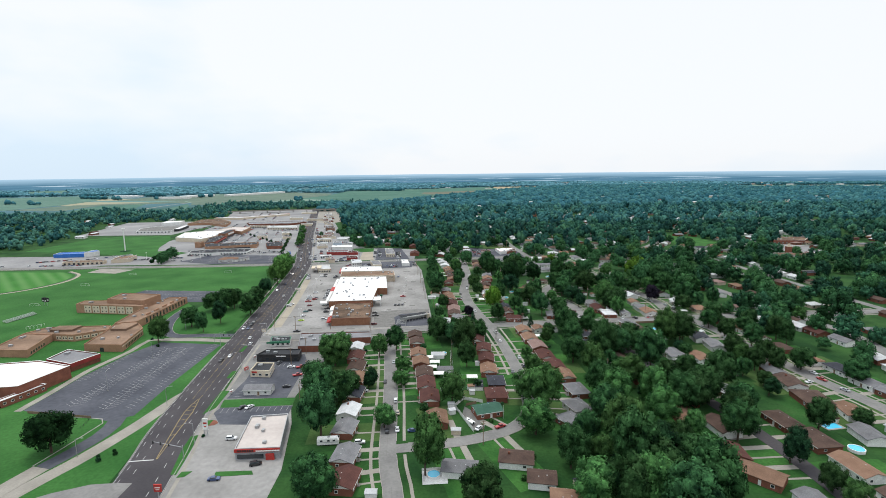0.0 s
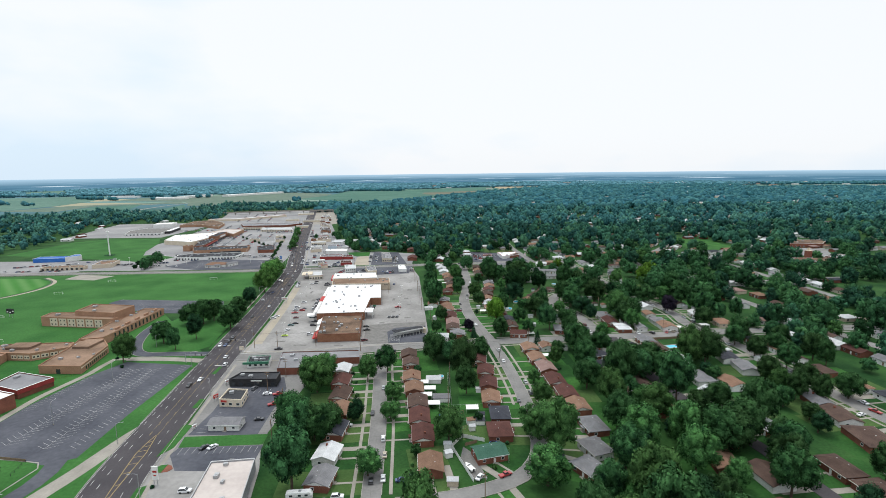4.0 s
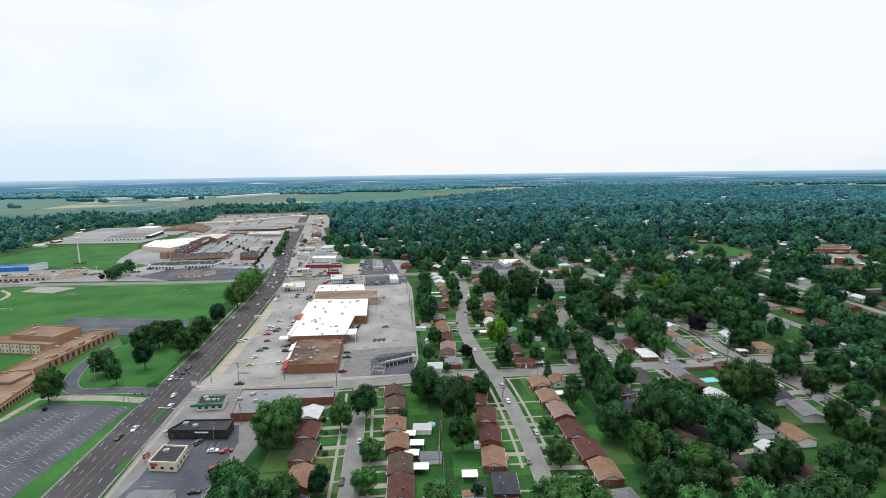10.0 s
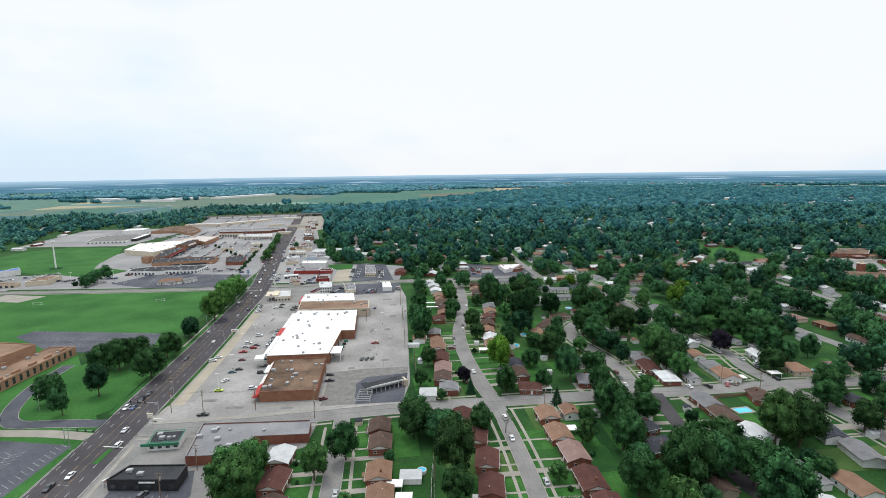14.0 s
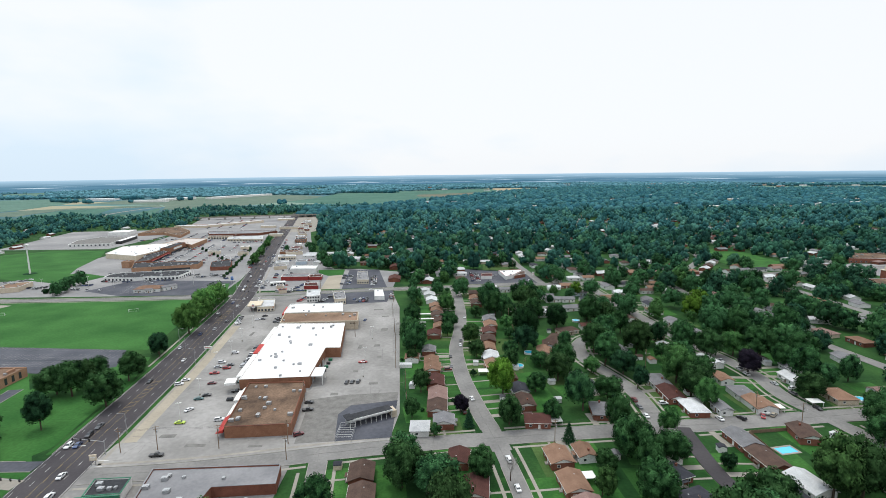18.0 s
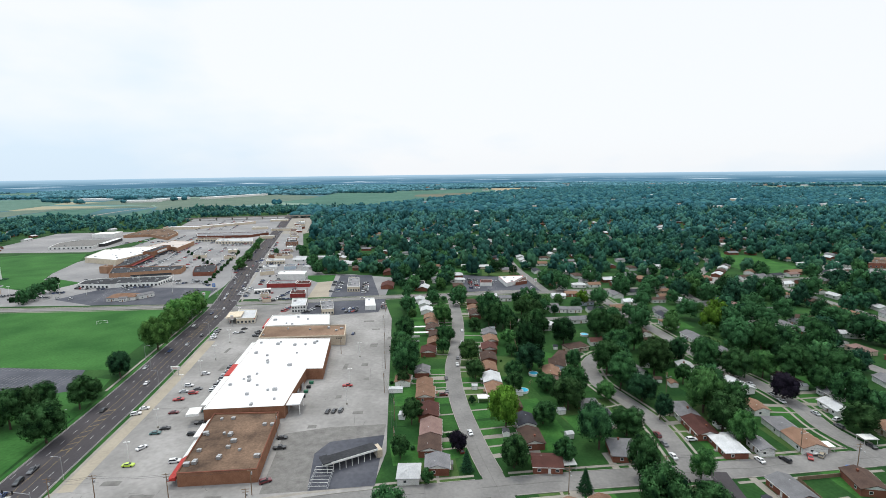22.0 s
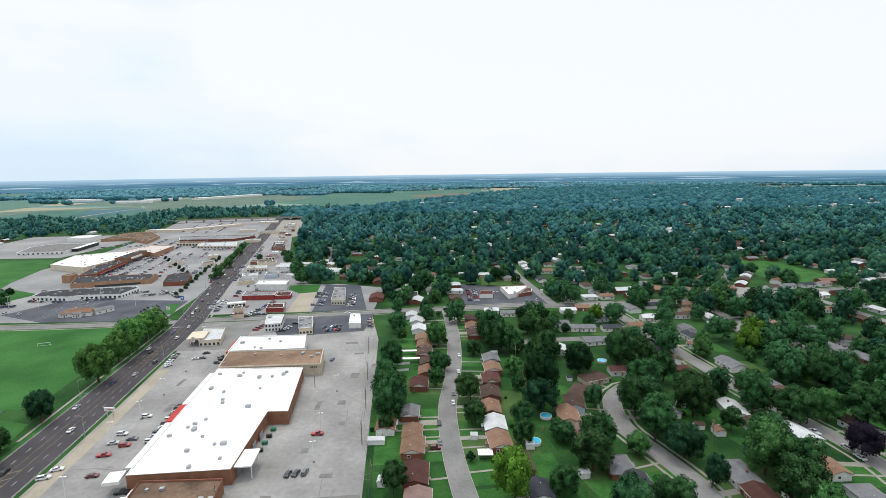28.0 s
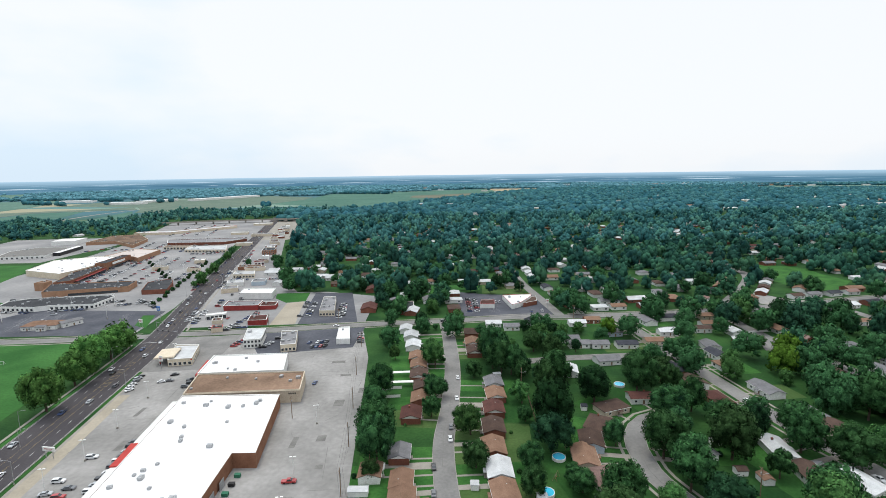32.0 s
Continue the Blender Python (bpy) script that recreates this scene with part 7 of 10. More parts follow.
def painted_island():
    """A narrow median of two yellow lines with slanted bars, pointed at both ends."""
    rim = [((-118.1, 184), (-117.7, 184)), ((-121.6, 199), (-119.9, 199)), ((-125.2, 214), (-121.9, 214)), ((-127.3, 224), (-123.2, 224)), ((-127.6, 231), (-125.0, 231)), ((-127.3, 238), (-126.9, 238))]
    pieces = []
    for (a, b), (c, d) in zip(rim, rim[1:]):
        pieces += [bar(*a, *c, 0.3, 0.131), bar(*b, *d, 0.3, 0.131)]
        for k in (0.25, 0.75):
            p, q = Vector(a).lerp(Vector(c), k), Vector(b).lerp(Vector(d), k)
            if (p - q).length > 1.2:
                pieces.append(bar(p.x + 0.2, p.y - 0.6, q.x - 0.2, q.y + 0.6, 0.3, 0.1315))
    return gather(*pieces)


def bar(x0, y0, x1, y1, w, z):
    d = Vector((x1 - x0, y1 - y0)).normalized()
    px, py = -d.y * w / 2, d.x * w / 2
    return ([(x0 - px, y0 - py, z), (x1 - px, y1 - py, z), (x1 + px, y1 + py, z), (x0 + px, y0 + py, z)], [(0, 1, 2, 3)])


single("median_hatching", gather(painted_island(), hatch(385, 420, 5), hatch(530, 570, 5)), M["paint_yellow"], "yellow slanted median hatching on the road", "road marking", "stuff")


single("stop_lines", gather(bar(-128.4, 182.5, -118.8, 183.6, 0.6, 0.131), bar(-152.5, 352, -143.5, 353, 0.6, 0.131), bar(-138, 318, -129, 317, 0.6, 0.131), bar(-186, 600, -177, 601, 0.6, 0.131),
                            bar(-131, 338, -126, 337.5, 0.5, 0.131), bar(-131, 342, -126, 341.5, 0.5, 0.131)), M["paint_white"], "white stop lines at the junctions", "road marking", "stuff")


def stalls(a, b, n, depth, lean, z=0.1025, both=True):
    """Painted stall lines along a row from a to b."""
    a, b = Vector(a), Vector(b)
    d = (b - a).normalized()
    side = Vector((-d.y, d.x))
    w = (side + d * lean).normalized() * depth
    v = (side * -1 + d * lean).normalized() * depth
    pieces = [bar(a.x, a.y, b.x, b.y, 0.14, z)] if both else []
    for i in range(n + 1):
        p = a.lerp(b, i / n)
        pieces.append(bar(p.x, p.y, p.x + w.x, p.y + w.y, 0.16, z))
        if both:
            pieces.append(bar(p.x, p.y, p.x + v.x, p.y + v.y, 0.16, z))
    return gather(*pieces)


single("school_stall_lines", gather(stalls((-188, 231), (-184, 312), 30, 5.2, 0.55), stalls((-169, 228), (-172.5, 312), 31, 5.2, 0.55), stalls((-155.5, 228), (-153.8, 318), 32, 5.0, 0.5, both=False),
                                    stalls((-205.5, 300), (-208, 262), 14, 5.0, -0.5, both=False)), M["paint_worn"], "white angled stall lines on the school lot", "road marking", "stuff")
single("back_lot_stall_lines", gather(stalls((-298, 475), (-204, 466), 34, 4.8, 0.0, 0.1025, False), stalls((-262, 447), (-198, 447), 24, 4.8, 0.0, 0.1025), stalls((-280, 460), (-200, 457), 29, 4.8, 0.0, 0.1025)),
       M["paint_worn"], "white stall lines on the back lot", "road marking", "stuff")
single("shop_stall_lines", gather(stalls((-113, 279), (-92, 280), 8, 5.0, 0.0, 0.1025, False), stalls((-109.5, 222.8), (-78, 224.2), 11, 4.8, 0.0, 0.1025, False), stalls((-106, 240), (-104, 258), 6, 4.5, 0, 0.1025, False)),
       M["paint_worn"], "white stall lines on shop lots", "road marking", "stuff")
single("west_lot_stall_lines", gather(*[stalls((-282 - 12 * i, 630), (-296 - 12 * i, 676), 15, 4.8, 0.0, 0.1025) for i in range(3)], *[stalls((-270 - 24 * i, 800), (-300 - 24 * i, 930), 40, 4.8, 0.0, 0.1025) for i in range(4)],
                                      *[stalls((-366 - 8.5 * i, 790), (-390 - 8.5 * i, 970), 56, 4.2, 0.0, 0.1025, False) for i in range(0, 5, 2)], *[stalls((-350 - 24 * i, 1000), (-372 - 24 * i, 1110), 34, 4.8, 0.0, 0.1025) for i in range(4)],
                                      stalls((-318, 686), (-284, 689.5), 13, -4.8, 0, 0.1025, False), stalls((-360, 680), (-330, 677), 12, 4.8, 0, 0.1025, False), stalls((-226, 632), (-240, 672), 14, 4.8, 0, 0.1025)), M["paint_worn"], "white stall lines on the shopping centre lots", "road marking", "stuff")
single("dark_lot_stall_lines", gather(stalls((44, 660), (44, 708), 17, 4.8, 0, 0.1025), stalls((62, 662), (62, 706), 16, 4.8, 0, 0.1025), stalls((-58, 650), (-66, 700), 16, 4.5, 0, 0.1025, False), stalls((-94, 652), (-99, 700), 16, -4.5, 0, 0.1025, False)),
       M["paint_worn"], "white stall lines on the dark lots", "road marking", "stuff")

# verge and gravel edge between the road and the mall lot
def side_strip(name, y0, y1, left, right, z, mat, label):
    k = (MAIN[:, 1] > y0) & (MAIN[:, 1] < y1)
    single(name, ribbon_data(MAIN[k], left, right, -0.05, z), M[mat], label, "verge", "structure")


side_strip("verge", 350, 548, -11.0, -12.8, 0.16, "grass", "narrow grass verge beside the road")
side_strip("field_walk", 440, 600, 15.2, 13.9, 0.15, "concrete", "pale concrete walk beside the sports field")
side_strip("edge_strip", 350, 540, -12.85, -14.4, 0.12, "concrete", "pale concrete strip beside the verge")
side_strip("gravel_edge", 350, 520, -14.45, -20.0, 0.1035, "gravel", "tan gravelly edge of the parking lot")
side_strip("verge", 345, 600, 13.0, 11.0, 0.12, "grass_bright", "mown grass verge beside the road")
for pts in ([(-117.2, 221), (-113.8, 228), (-115.2, 247), (-119.6, 247), (-118.2, 232)], [(-124.2, 263.3), (-121.4, 263.3), (-122, 273.3), (-124.8, 273.3)], [(-103.2, 171.5), (-100.4, 172), (-99, 175.5), (-103, 175.3)], [(-88.9, 171.9), (-74.4, 173.2), (-75.9, 175.6), (-89.7, 175.1)],
            [(-106.5, 173.5), (-104.2, 173.3), (-105.6, 182), (-107.6, 193), (-109.9, 202.4), (-112.6, 201), (-111.2, 191)], [(-134, 305), (-131.5, 305), (-132.5, 316), (-134.5, 316)], [(-113.3, 213), (-111.8, 211), (-109.4, 210.4), (-109.4, 215.8), (-112, 215.2)]):
    slab("planting_strip", pts, 0.2, M["grass_bright"], "kerbed grass strip in the paving", "lawn")

slab("brick_island", [(-109.3, 210.4), (-107, 211), (-105.9, 212.9), (-107.4, 214.9), (-109.3, 215.8)], 0.18, M["brick"], "small paved brick island beside the pylon sign", "island")
single("lane_kerb", ribbon_data(smooth_line([(-190, 221.5), (-172, 219.2), (-163.2, 217.8), (-160.2, 213.8), (-161.4, 204), (-163, 192), (-165, 180)]), 0.25, -0.25, -0.05, 0.17), M["kerb"], "pale concrete kerb round the lawn", "kerb", "structure")

# sealed cracks along the streets and over the worn lots
krng = random.Random(8)
cracks = []
for name in ("bend_street", "curved_street", "west_street", "cross_street", "loop_street", "long_street", "avenue", "east_street"):
    line, width = LINES[name]
    nn = normals_of(line)
    wob = np.array([noise.noise((p[0] / 14, p[1] / 14, 3.0)) for p in line])[:, None]
    c = line + nn * (0.3 + wob * 0.9)
    keep = [noise.noise((p[0] / 30, p[1] / 30, 9.0)) > -0.05 for p in line]
    k = 0
    while k < len(line) - 2:
        n = k
        while n < len(line) and keep[n]:
            n += 1
        if n - k > 3:
            cracks.append(ribbon_data(c[k:n], 0.07, -0.07, 0.10, 0.1635))
        k = n + 1
    for k in range(6, len(line) - 4, 17):
        p, q = line[k] + nn[k] * width * 0.47, line[k] - nn[k] * width * 0.47
        cracks.append(bar(p[0], p[1], q[0] + krng.uniform(-0.6, 0.6), q[1] + krng.uniform(-0.6, 0.6), 0.16, 0.1637))
single("street_cracks", gather(*cracks), M["tar"], "dark sealed cracks along the worn streets", "paving joints", "stuff")
cracks = []
MALL_LOT = [p for name, p, _, _, _ in LOTS if name == "mall_parking"][0]
while len(cracks) < 260:
    x, y = krng.uniform(-165, -12), krng.uniform(335, 625)
    if inside((x, y), MALL_LOT) and not (-114 < x < -52 and 356 < y < 560):
        a, n = krng.choice((1.48, 1.48, -0.09, krng.uniform(0, 3))), krng.uniform(1.5, 9)
        px, py = x, y
        for _ in range(3):
            qx, qy = px + math.cos(a) * n / 3, py + math.sin(a) * n / 3
            cracks.append(bar(px, py, qx, qy, krng.uniform(0.06, 0.26), 0.1068))
            a += krng.uniform(-0.35, 0.35)
            px, py = qx, qy
single("lot_cracks", gather(*cracks), M["tar"], "dark sealed cracks in the worn parking lot", "paving joints", "stuff")
# ---- cars ----
CAR_SHAPES = {  # side outline (x, z), then the roof line's four corners
    "car": ([(-2.25, 0.32), (-2.32, 0.62), (-2.2, 0.88), (-1.55, 0.95), (1.05, 0.97), (2.1, 0.80), (2.3, 0.58), (2.25, 0.32)], [(-1.55, 0.95), (-0.95, 1.42), (0.35, 1.44), (1.1, 0.96)]),
    "suv": ([(-2.3, 0.38), (-2.35, 0.7), (-2.3, 1.05), (1.05, 1.08), (2.15, 0.95), (2.33, 0.68), (2.28, 0.38)], [(-2.27, 1.05), (-1.95, 1.70), (0.25, 1.74), (1.1, 1.06)]),
    "van": ([(-2.4, 0.36), (-2.45, 0.7), (-2.42, 1.1), (1.55, 1.1), (2.3, 0.92), (2.45, 0.65), (2.4, 0.36)], [(-2.4, 1.1), (-2.25, 1.80), (0.75, 1.82), (1.6, 1.08)]),
    "pickup": ([(-2.7, 0.42), (-2.72, 1.02), (1.2, 1.05), (2.45, 0.98), (2.7, 0.7), (2.65, 0.42)], [(-0.75, 1.03), (-0.6, 1.72), (0.6, 1.74), (1.3, 1.04)]),
}
CAR_PAINT = {"white": (0.72, 0.73, 0.74), "silver": (0.42, 0.44, 0.46), "black": (0.012, 0.012, 0.014), "red": (0.36, 0.02, 0.02), "blue": (0.03, 0.06, 0.16), "grey": (0.11, 0.115, 0.125), "maroon": (0.13, 0.015, 0.02), "lime": (0.45, 0.62, 0.05), "teal": (0.03, 0.12, 0.12), "tan": (0.38, 0.33, 0.25)}
for name, col in CAR_PAINT.items():
    m = surface("car_paint_" + name, tuple(c * 0.9 for c in col), col, 1.0, 8.0, 0.28, 0.0, spec=0.55)
    m.node_tree.nodes["Principled BSDF"].inputs["Coat Weight"].default_value = 0.6
    M["car_" + name] = m
CARS = {}


def shell(outline, half0, half1, z_split):
    """A side outline spread across the width, narrower above the split."""
    n = len(outline)
    w = [half0 if z <= z_split else half1 for _, z in outline]
    v = [(x, -k, z) for (x, z), k in zip(outline, w)] + [(x, k, z) for (x, z), k in zip(outline, w)]
    f = [(i, n + i, n + (i + 1) % n, (i + 1) % n) for i in range(n)]
    return v, f + [tuple(range(n)), tuple(range(2 * n - 1, n - 1, -1))]


def build_car(kind, colour):
    out, cab = CAR_SHAPES[kind]
    t = thing("pickup" if kind == "pickup" else "car", pose(0, 0, 0), "%s %s standing on pavement" % (colour, {"car": "saloon car", "suv": "sport utility car", "van": "passenger van", "pickup": "pickup truck"}[kind]), "pickup truck" if kind == "pickup" else "car", "cars")
    part("body", shell(out[::-1], 0.90, 0.86, 0.9), M["car_" + colour], t)
    (ax, az), (bx, bz), (cx, cz), (dx, dz) = cab
    v = [(ax, -0.84, az), (bx, -0.66, bz), (cx, -0.66, cz), (dx, -0.84, dz), (ax, 0.84, az), (bx, 0.66, bz), (cx, 0.66, cz), (dx, 0.84, dz)]
    part("roof", (v, [(1, 2, 6, 5), (0, 1, 5, 4), (2, 3, 7, 6), (0, 3, 2, 1), (4, 5, 6, 7)]), M["car_" + colour], t)

    def pane(name, q, label=""):
        c = sum((Vector(p) for p in q), Vector()) / 4
        nrm = (Vector(q[1]) - Vector(q[0])).cross(Vector(q[3]) - Vector(q[0])).normalized()
        inn = [c + (Vector(p) - c) * 0.88 for p in q]
        part(name, ([tuple(p + nrm * 0.012) for p in inn] + [tuple(p - nrm * 0.02) for p in inn], [(0, 1, 2, 3), (0, 4, 5, 1), (1, 5, 6, 2), (2, 6, 7, 3), (3, 7, 4, 0)]), M["glass"], t)
    pane("windshield", [v[3], v[7], v[6], v[2]])
    pane("rear_window", [v[4], v[0], v[1], v[5]])
    pane("side_window", [v[0], v[3], v[2], v[1]])
    pane("side_window", [v[7], v[4], v[5], v[6]])
    key = "wheel"
    if key not in MESHES:
        wv, wf = tube_data(0.33, 0.33, 0.22, 10)
        MESHES[key] = mesh_of("wheel", [(x, z - 0.11, y) for x, y, z in wv], [f[::-1] for f in wf])
    L = out[-1][0] * 0.62
    for x in (-L, L):
        for y in (-0.80, 0.80):
            part("wheel", MESHES[key], M["rubber"], t, "", pose(x, y, 0.33))
    return t


def car(x, y, turn, kind="car", colour="white", z=0.1):
    key = (kind, colour)
    m = pose(x, y, z, 0, 0, turn)
    if key not in CARS:
        CARS[key] = build_car(kind, colour)
        CARS[key].matrix_basis = m
        return CARS[key]
    return copy_thing(CARS[key], m)


# mall lot: x, y, heading, kind, colour
for x, y, a, k, c in ((-112.5, 371, 5, "car", "lime"), (-114.6, 383.6, 60, "car", "white"), (-135.3, 413.5, 20, "suv", "white"), (-134.5, 419, 20, "car", "white"), (-113.5, 399.5, 12, "car", "black"),
                      (-115.7, 395.5, 10, "car", "teal"), (-117.6, 414.4, 10, "car", "maroon"), (-122.5, 428.3, 10, "pickup", "red"), (-124.7, 437.6, 15, "car", "silver"), (-118.6, 435.6, 10, "suv", "red"),
                      (-125.5, 445, 5, "suv", "white"), (-118.6, 440.8, 5, "car", "grey"), (-124, 460.8, 8, "suv", "white"), (-95.2, 373.3, 12, "suv", "white"), (-98.3, 394, 5, "suv", "black"),
                      (-99.6, 404, 8, "pickup", "black"), (-104.8, 415.6, 5, "suv", "teal"), (-101.5, 416.2, 5, "car", "grey")):
    car(x, y, a, k, c)
for x, y, a, k, c in ((-109.5, 438.5, 5, "suv", "white"), (-109.9, 442.5, 5, "car", "silver"), (-110, 446.5, 4, "pickup", "black"), (-110.3, 450, 5, "car", "white"), (-110.8, 453.6, 6, "suv", "grey"),
                      (-111.4, 457.4, 4, "suv", "white"), (-111.7, 461, 5, "car", "black"), (-112.2, 464.6, 5, "car", "silver"), (-112.6, 468.2, 4, "suv", "black"), (-113.6, 472, 4, "car", "grey"),
                      (-57.5, 390, 5, "car", "black"), (-56, 382, 8, "pickup", "black"), (-54, 359.3, 30, "suv", "maroon"), (-38.8, 442.4, 4, "pickup", "red"), (-43, 413.6, 85, "car", "black"),
                      (-40, 413.9, 80, "car", "black"), (-36.8, 414.4, 85, "suv", "grey"), (-50.9, 529.5, 85, "car", "blue")):
    car(x, y, a, k, c)
for x, y, a, k, c in ((-108, 344.2, 6, "pickup", "black"), (-149.9, 527.4, 60, "car", "white"), (-150.6, 531, 60, "car", "white"), (-151.5, 535, 60, "car", "grey"), (-152.3, 538.6, 60, "suv", "silver"), (-152.8, 542, 60, "car", "black"), (-148, 524, 60, "car", "white"),
                      (-136.7, 534.3, 20, "car", "white"), (-133, 535.5, 10, "car", "grey"), (-134.4, 543.9, 20, "car", "black"), (-119.8, 527, 4, "suv", "grey"), (-119.2, 531.5, 4, "suv", "black"), (-121, 536, 5, "pickup", "black"),
                      (-93.5, 198.5, 5, "suv", "white"), (-97, 227.6, 60, "car", "white"), (-100.4, 227.4, 60, "car", "black"), (-75.8, 179.4, 20, "suv", "black"), (-91.8, 277.9, 6, "car", "white")):
    car(x, y, a, k, c, 0.12)
for x, y, a, k, c in ((-86, 277.5, 20, "pickup", "red"), (-84.5, 266, 20, "pickup", "red"), (-86, 251, 5, "car", "black"), (-101, 284.5, 80, "suv", "grey"), (-85, 216.5, 80, "car", "black"), (-88, 170, 5, "car", "blue"),
                      (-25.4, 233, 95, "suv", "white"), (-23.2, 220.5, 95, "car", "tan"), (-15, 203.8, 8, "car", "blue"), (-10, 206, 8, "suv", "grey"), (14.5, 205.3, 60, "car", "white"), (24.3, 206.6, 30, "pickup", "red"),
                      (-37, 194.5, 5, "suv", "white"), (36.8, 320, 95, "car", "white"), (45.3, 289.5, 95, "car", "silver"), (45.8, 276, 95, "suv", "grey"), (-33.4, 256, 95, "car", "black"), (-43.2, 244.6, 5, "car", "silver"), (-26.4, 203.7, 95, "car", "black")):
    car(x, y, a, k, c, 0.12)
# residential kerbs and drives
for x, y, a, k, c in ((104.5, 372, 95, "car", "white"), (105, 381, 95, "car", "grey"), (105.2, 388, 95, "suv", "maroon"), (118, 384, 5, "suv", "white"), (137, 368.5, 100, "car", "white"), (147, 368.5, 110, "suv", "black"), (158, 370, 60, "car", "red"), (163.5, 371, 40, "suv", "tan"),
                      (186.5, 405, 95, "car", "silver"), (179.5, 418, 95, "car", "white"), (180, 425, 95, "suv", "silver"), (188, 393, 95, "suv", "grey"), (192, 399, 20, "suv", "white"), (188.5, 377, 95, "car", "black"), (21.5, 470, 92, "car", "white"), (22, 480, 92, "car", "grey"),
                      (14.8, 434, 92, "car", "grey"), (25.6, 508, 92, "car", "white"), (14.6, 450, 95, "car", "black")):
    car(x, y, a, k, c, 0.14)
for x, y, a, k, c in ((18.2, 529, 92, "suv", "white"), (27, 533, 92, "car", "white"), (110, 478, 40, "suv", "teal"), (95, 366, 90, "car", "white"), (20, 378, 100, "suv", "maroon"), (13, 429.5, 4, "suv", "maroon"), (204, 253, 108, "pickup", "red"), (206, 240, 108, "car", "silver"),
                      (195, 250, 20, "car", "white"), (167, 500, 95, "car", "white"), (163, 488, 95, "suv", "grey"), (274, 372, 100, "car", "white"), (255, 480, 90, "car", "silver"), (85, 584, 5, "car", "white"), (-60, 630, 8, "car", "white"), (20, 638, 8, "suv", "grey")):
    car(x, y, a, k, c, 0.14)
for x, y, a, k, c in ((206, 262, 97, "car", "white"), (195, 300, 97, "suv", "grey"), (187, 345, 100, "car", "silver"), (176, 437, 97, "pickup", "white"), (38.3, 268, 92, "car", "grey"), (36, 338, 98, "suv", "white"), (-31.5, 284, 96, "car", "silver"), (-22, 205, 96, "car", "white"), (129, 232, 110, "suv", "black"), (24.5, 392, 100, "car", "white")):
    car(x, y, a, k, c, 0.14)
# rows on the other lots
crng = random.Random(3)
def car_row(a, b, n, turn, z=0.1, fill=0.7):
    for i in range(n):
        if crng.random() < fill:
            q = Vector(a).lerp(Vector(b), (i + 0.5) / n)
            car(q.x, q.y, turn + crng.uniform(-3, 3), crng.choice(("car", "car", "suv", "pickup")), crng.choice(("white", "white", "silver", "black", "grey", "red", "blue")), z)
car_row((-68, 586), (-57, 588), 4, 80, 0.13, 1)
car_row((-72, 594), (-58, 596), 5, 80, 0.13, 0.9)
car_row((-100, 585), (-94, 606), 5, 10, 0.13, 0.8)
FAR_CARS = []
def far_row(a, b, n, turn, fill):
    for i in range(n):
        if crng.random() < fill:
            q = Vector(a).lerp(Vector(b), (i + 0.5) / n)
            m = pose(q.x, q.y, 0.1, 0, 0, turn + crng.uniform(-4, 4))
            col = M["car_" + crng.choice(("white", "white", "silver", "black", "grey", "red", "blue"))]
            out, cab = CAR_SHAPES[crng.choice(("car", "suv", "van"))]
            FAR_CARS.append([(*shell(out[::-1], 0.90, 0.86, 0.9), col, m), (*shell(cab[::-1], 0.8, 0.68, 1.2), M["glass"], m), (*box_data(1.5, 1.3, 0.06, -0.4, 0, cab[1][1]), col, m)])
far_row((-94, 652), (-99, 700), 14, 5, 0.45)
far_row((-60, 652), (-66, 700), 14, 5, 0.6)
far_row((42, 662), (42, 706), 14, 2, 0.6)
far_row((48, 662), (48, 706), 14, 2, 0.5)
far_row((64, 690), (95, 692), 9, 88, 0.7)
far_row((84, 660), (102, 662), 6, 88, 0.7)
far_row((-140, 622), (-135, 660), 8, 20, 0.7)
far_row((-170, 634), (-180, 680), 8, 20, 0.6)
far_row((-290, 630), (-304, 676), 10, 20, 0.25)
for i in range(6):
    far_row((-268 - 20 * i, 795), (-305 - 20 * i, 960), 44, 15, 0.45)
for i in range(5):
    far_row((-345 - 24 * i, 1000), (-375 - 24 * i, 1120), 36, 15, 0.5)
for i in range(4):
    far_row((-420 - 24 * i, 1200), (-470 - 24 * i, 1400), 40, 15, 0.4)
far_row((-228, 690), (-262, 722), 14, 60, 0.6)
far_row((-330, 640), (-420, 655), 26, 100, 0.4)
far_row((-460, 618), (-600, 610), 40, 100, 0.4)
far_row((-190, 760), (-260, 1000), 60, 15, 0.35)
far_row((-205, 775), (-172, 742), 14, 100, 0.7)
far_row((-200, 790), (-182, 745), 16, 10, 0.7)
far_row((-212, 800), (-190, 800), 8, 90, 0.7)
far_row((-228, 840), (-205, 838), 9, 90, 0.6)
far_row((-236, 900), (-262, 1010), 26, 20, 0.5)
far_row((-168, 655), (-150, 655), 8, 90, 0.8)
far_row((-160, 628), (-120, 631), 12, 5, 0.4)
far_row((-500, 640), (-450, 700), 18, 30, 0.6)
far_row((-540, 640), (-500, 660), 14, 60, 0.6)
far_row((-420, 655), (-352, 668), 18, 95, 0.5)
far_row((-352, 690), (-380, 725), 10, 30, 0.5)
for i in range(5):
    far_row((-374 - 8.5 * i, 893 + 4 * i), (-386 - 8.5 * i, 968 + 2 * i), 22, 100, 0.75)
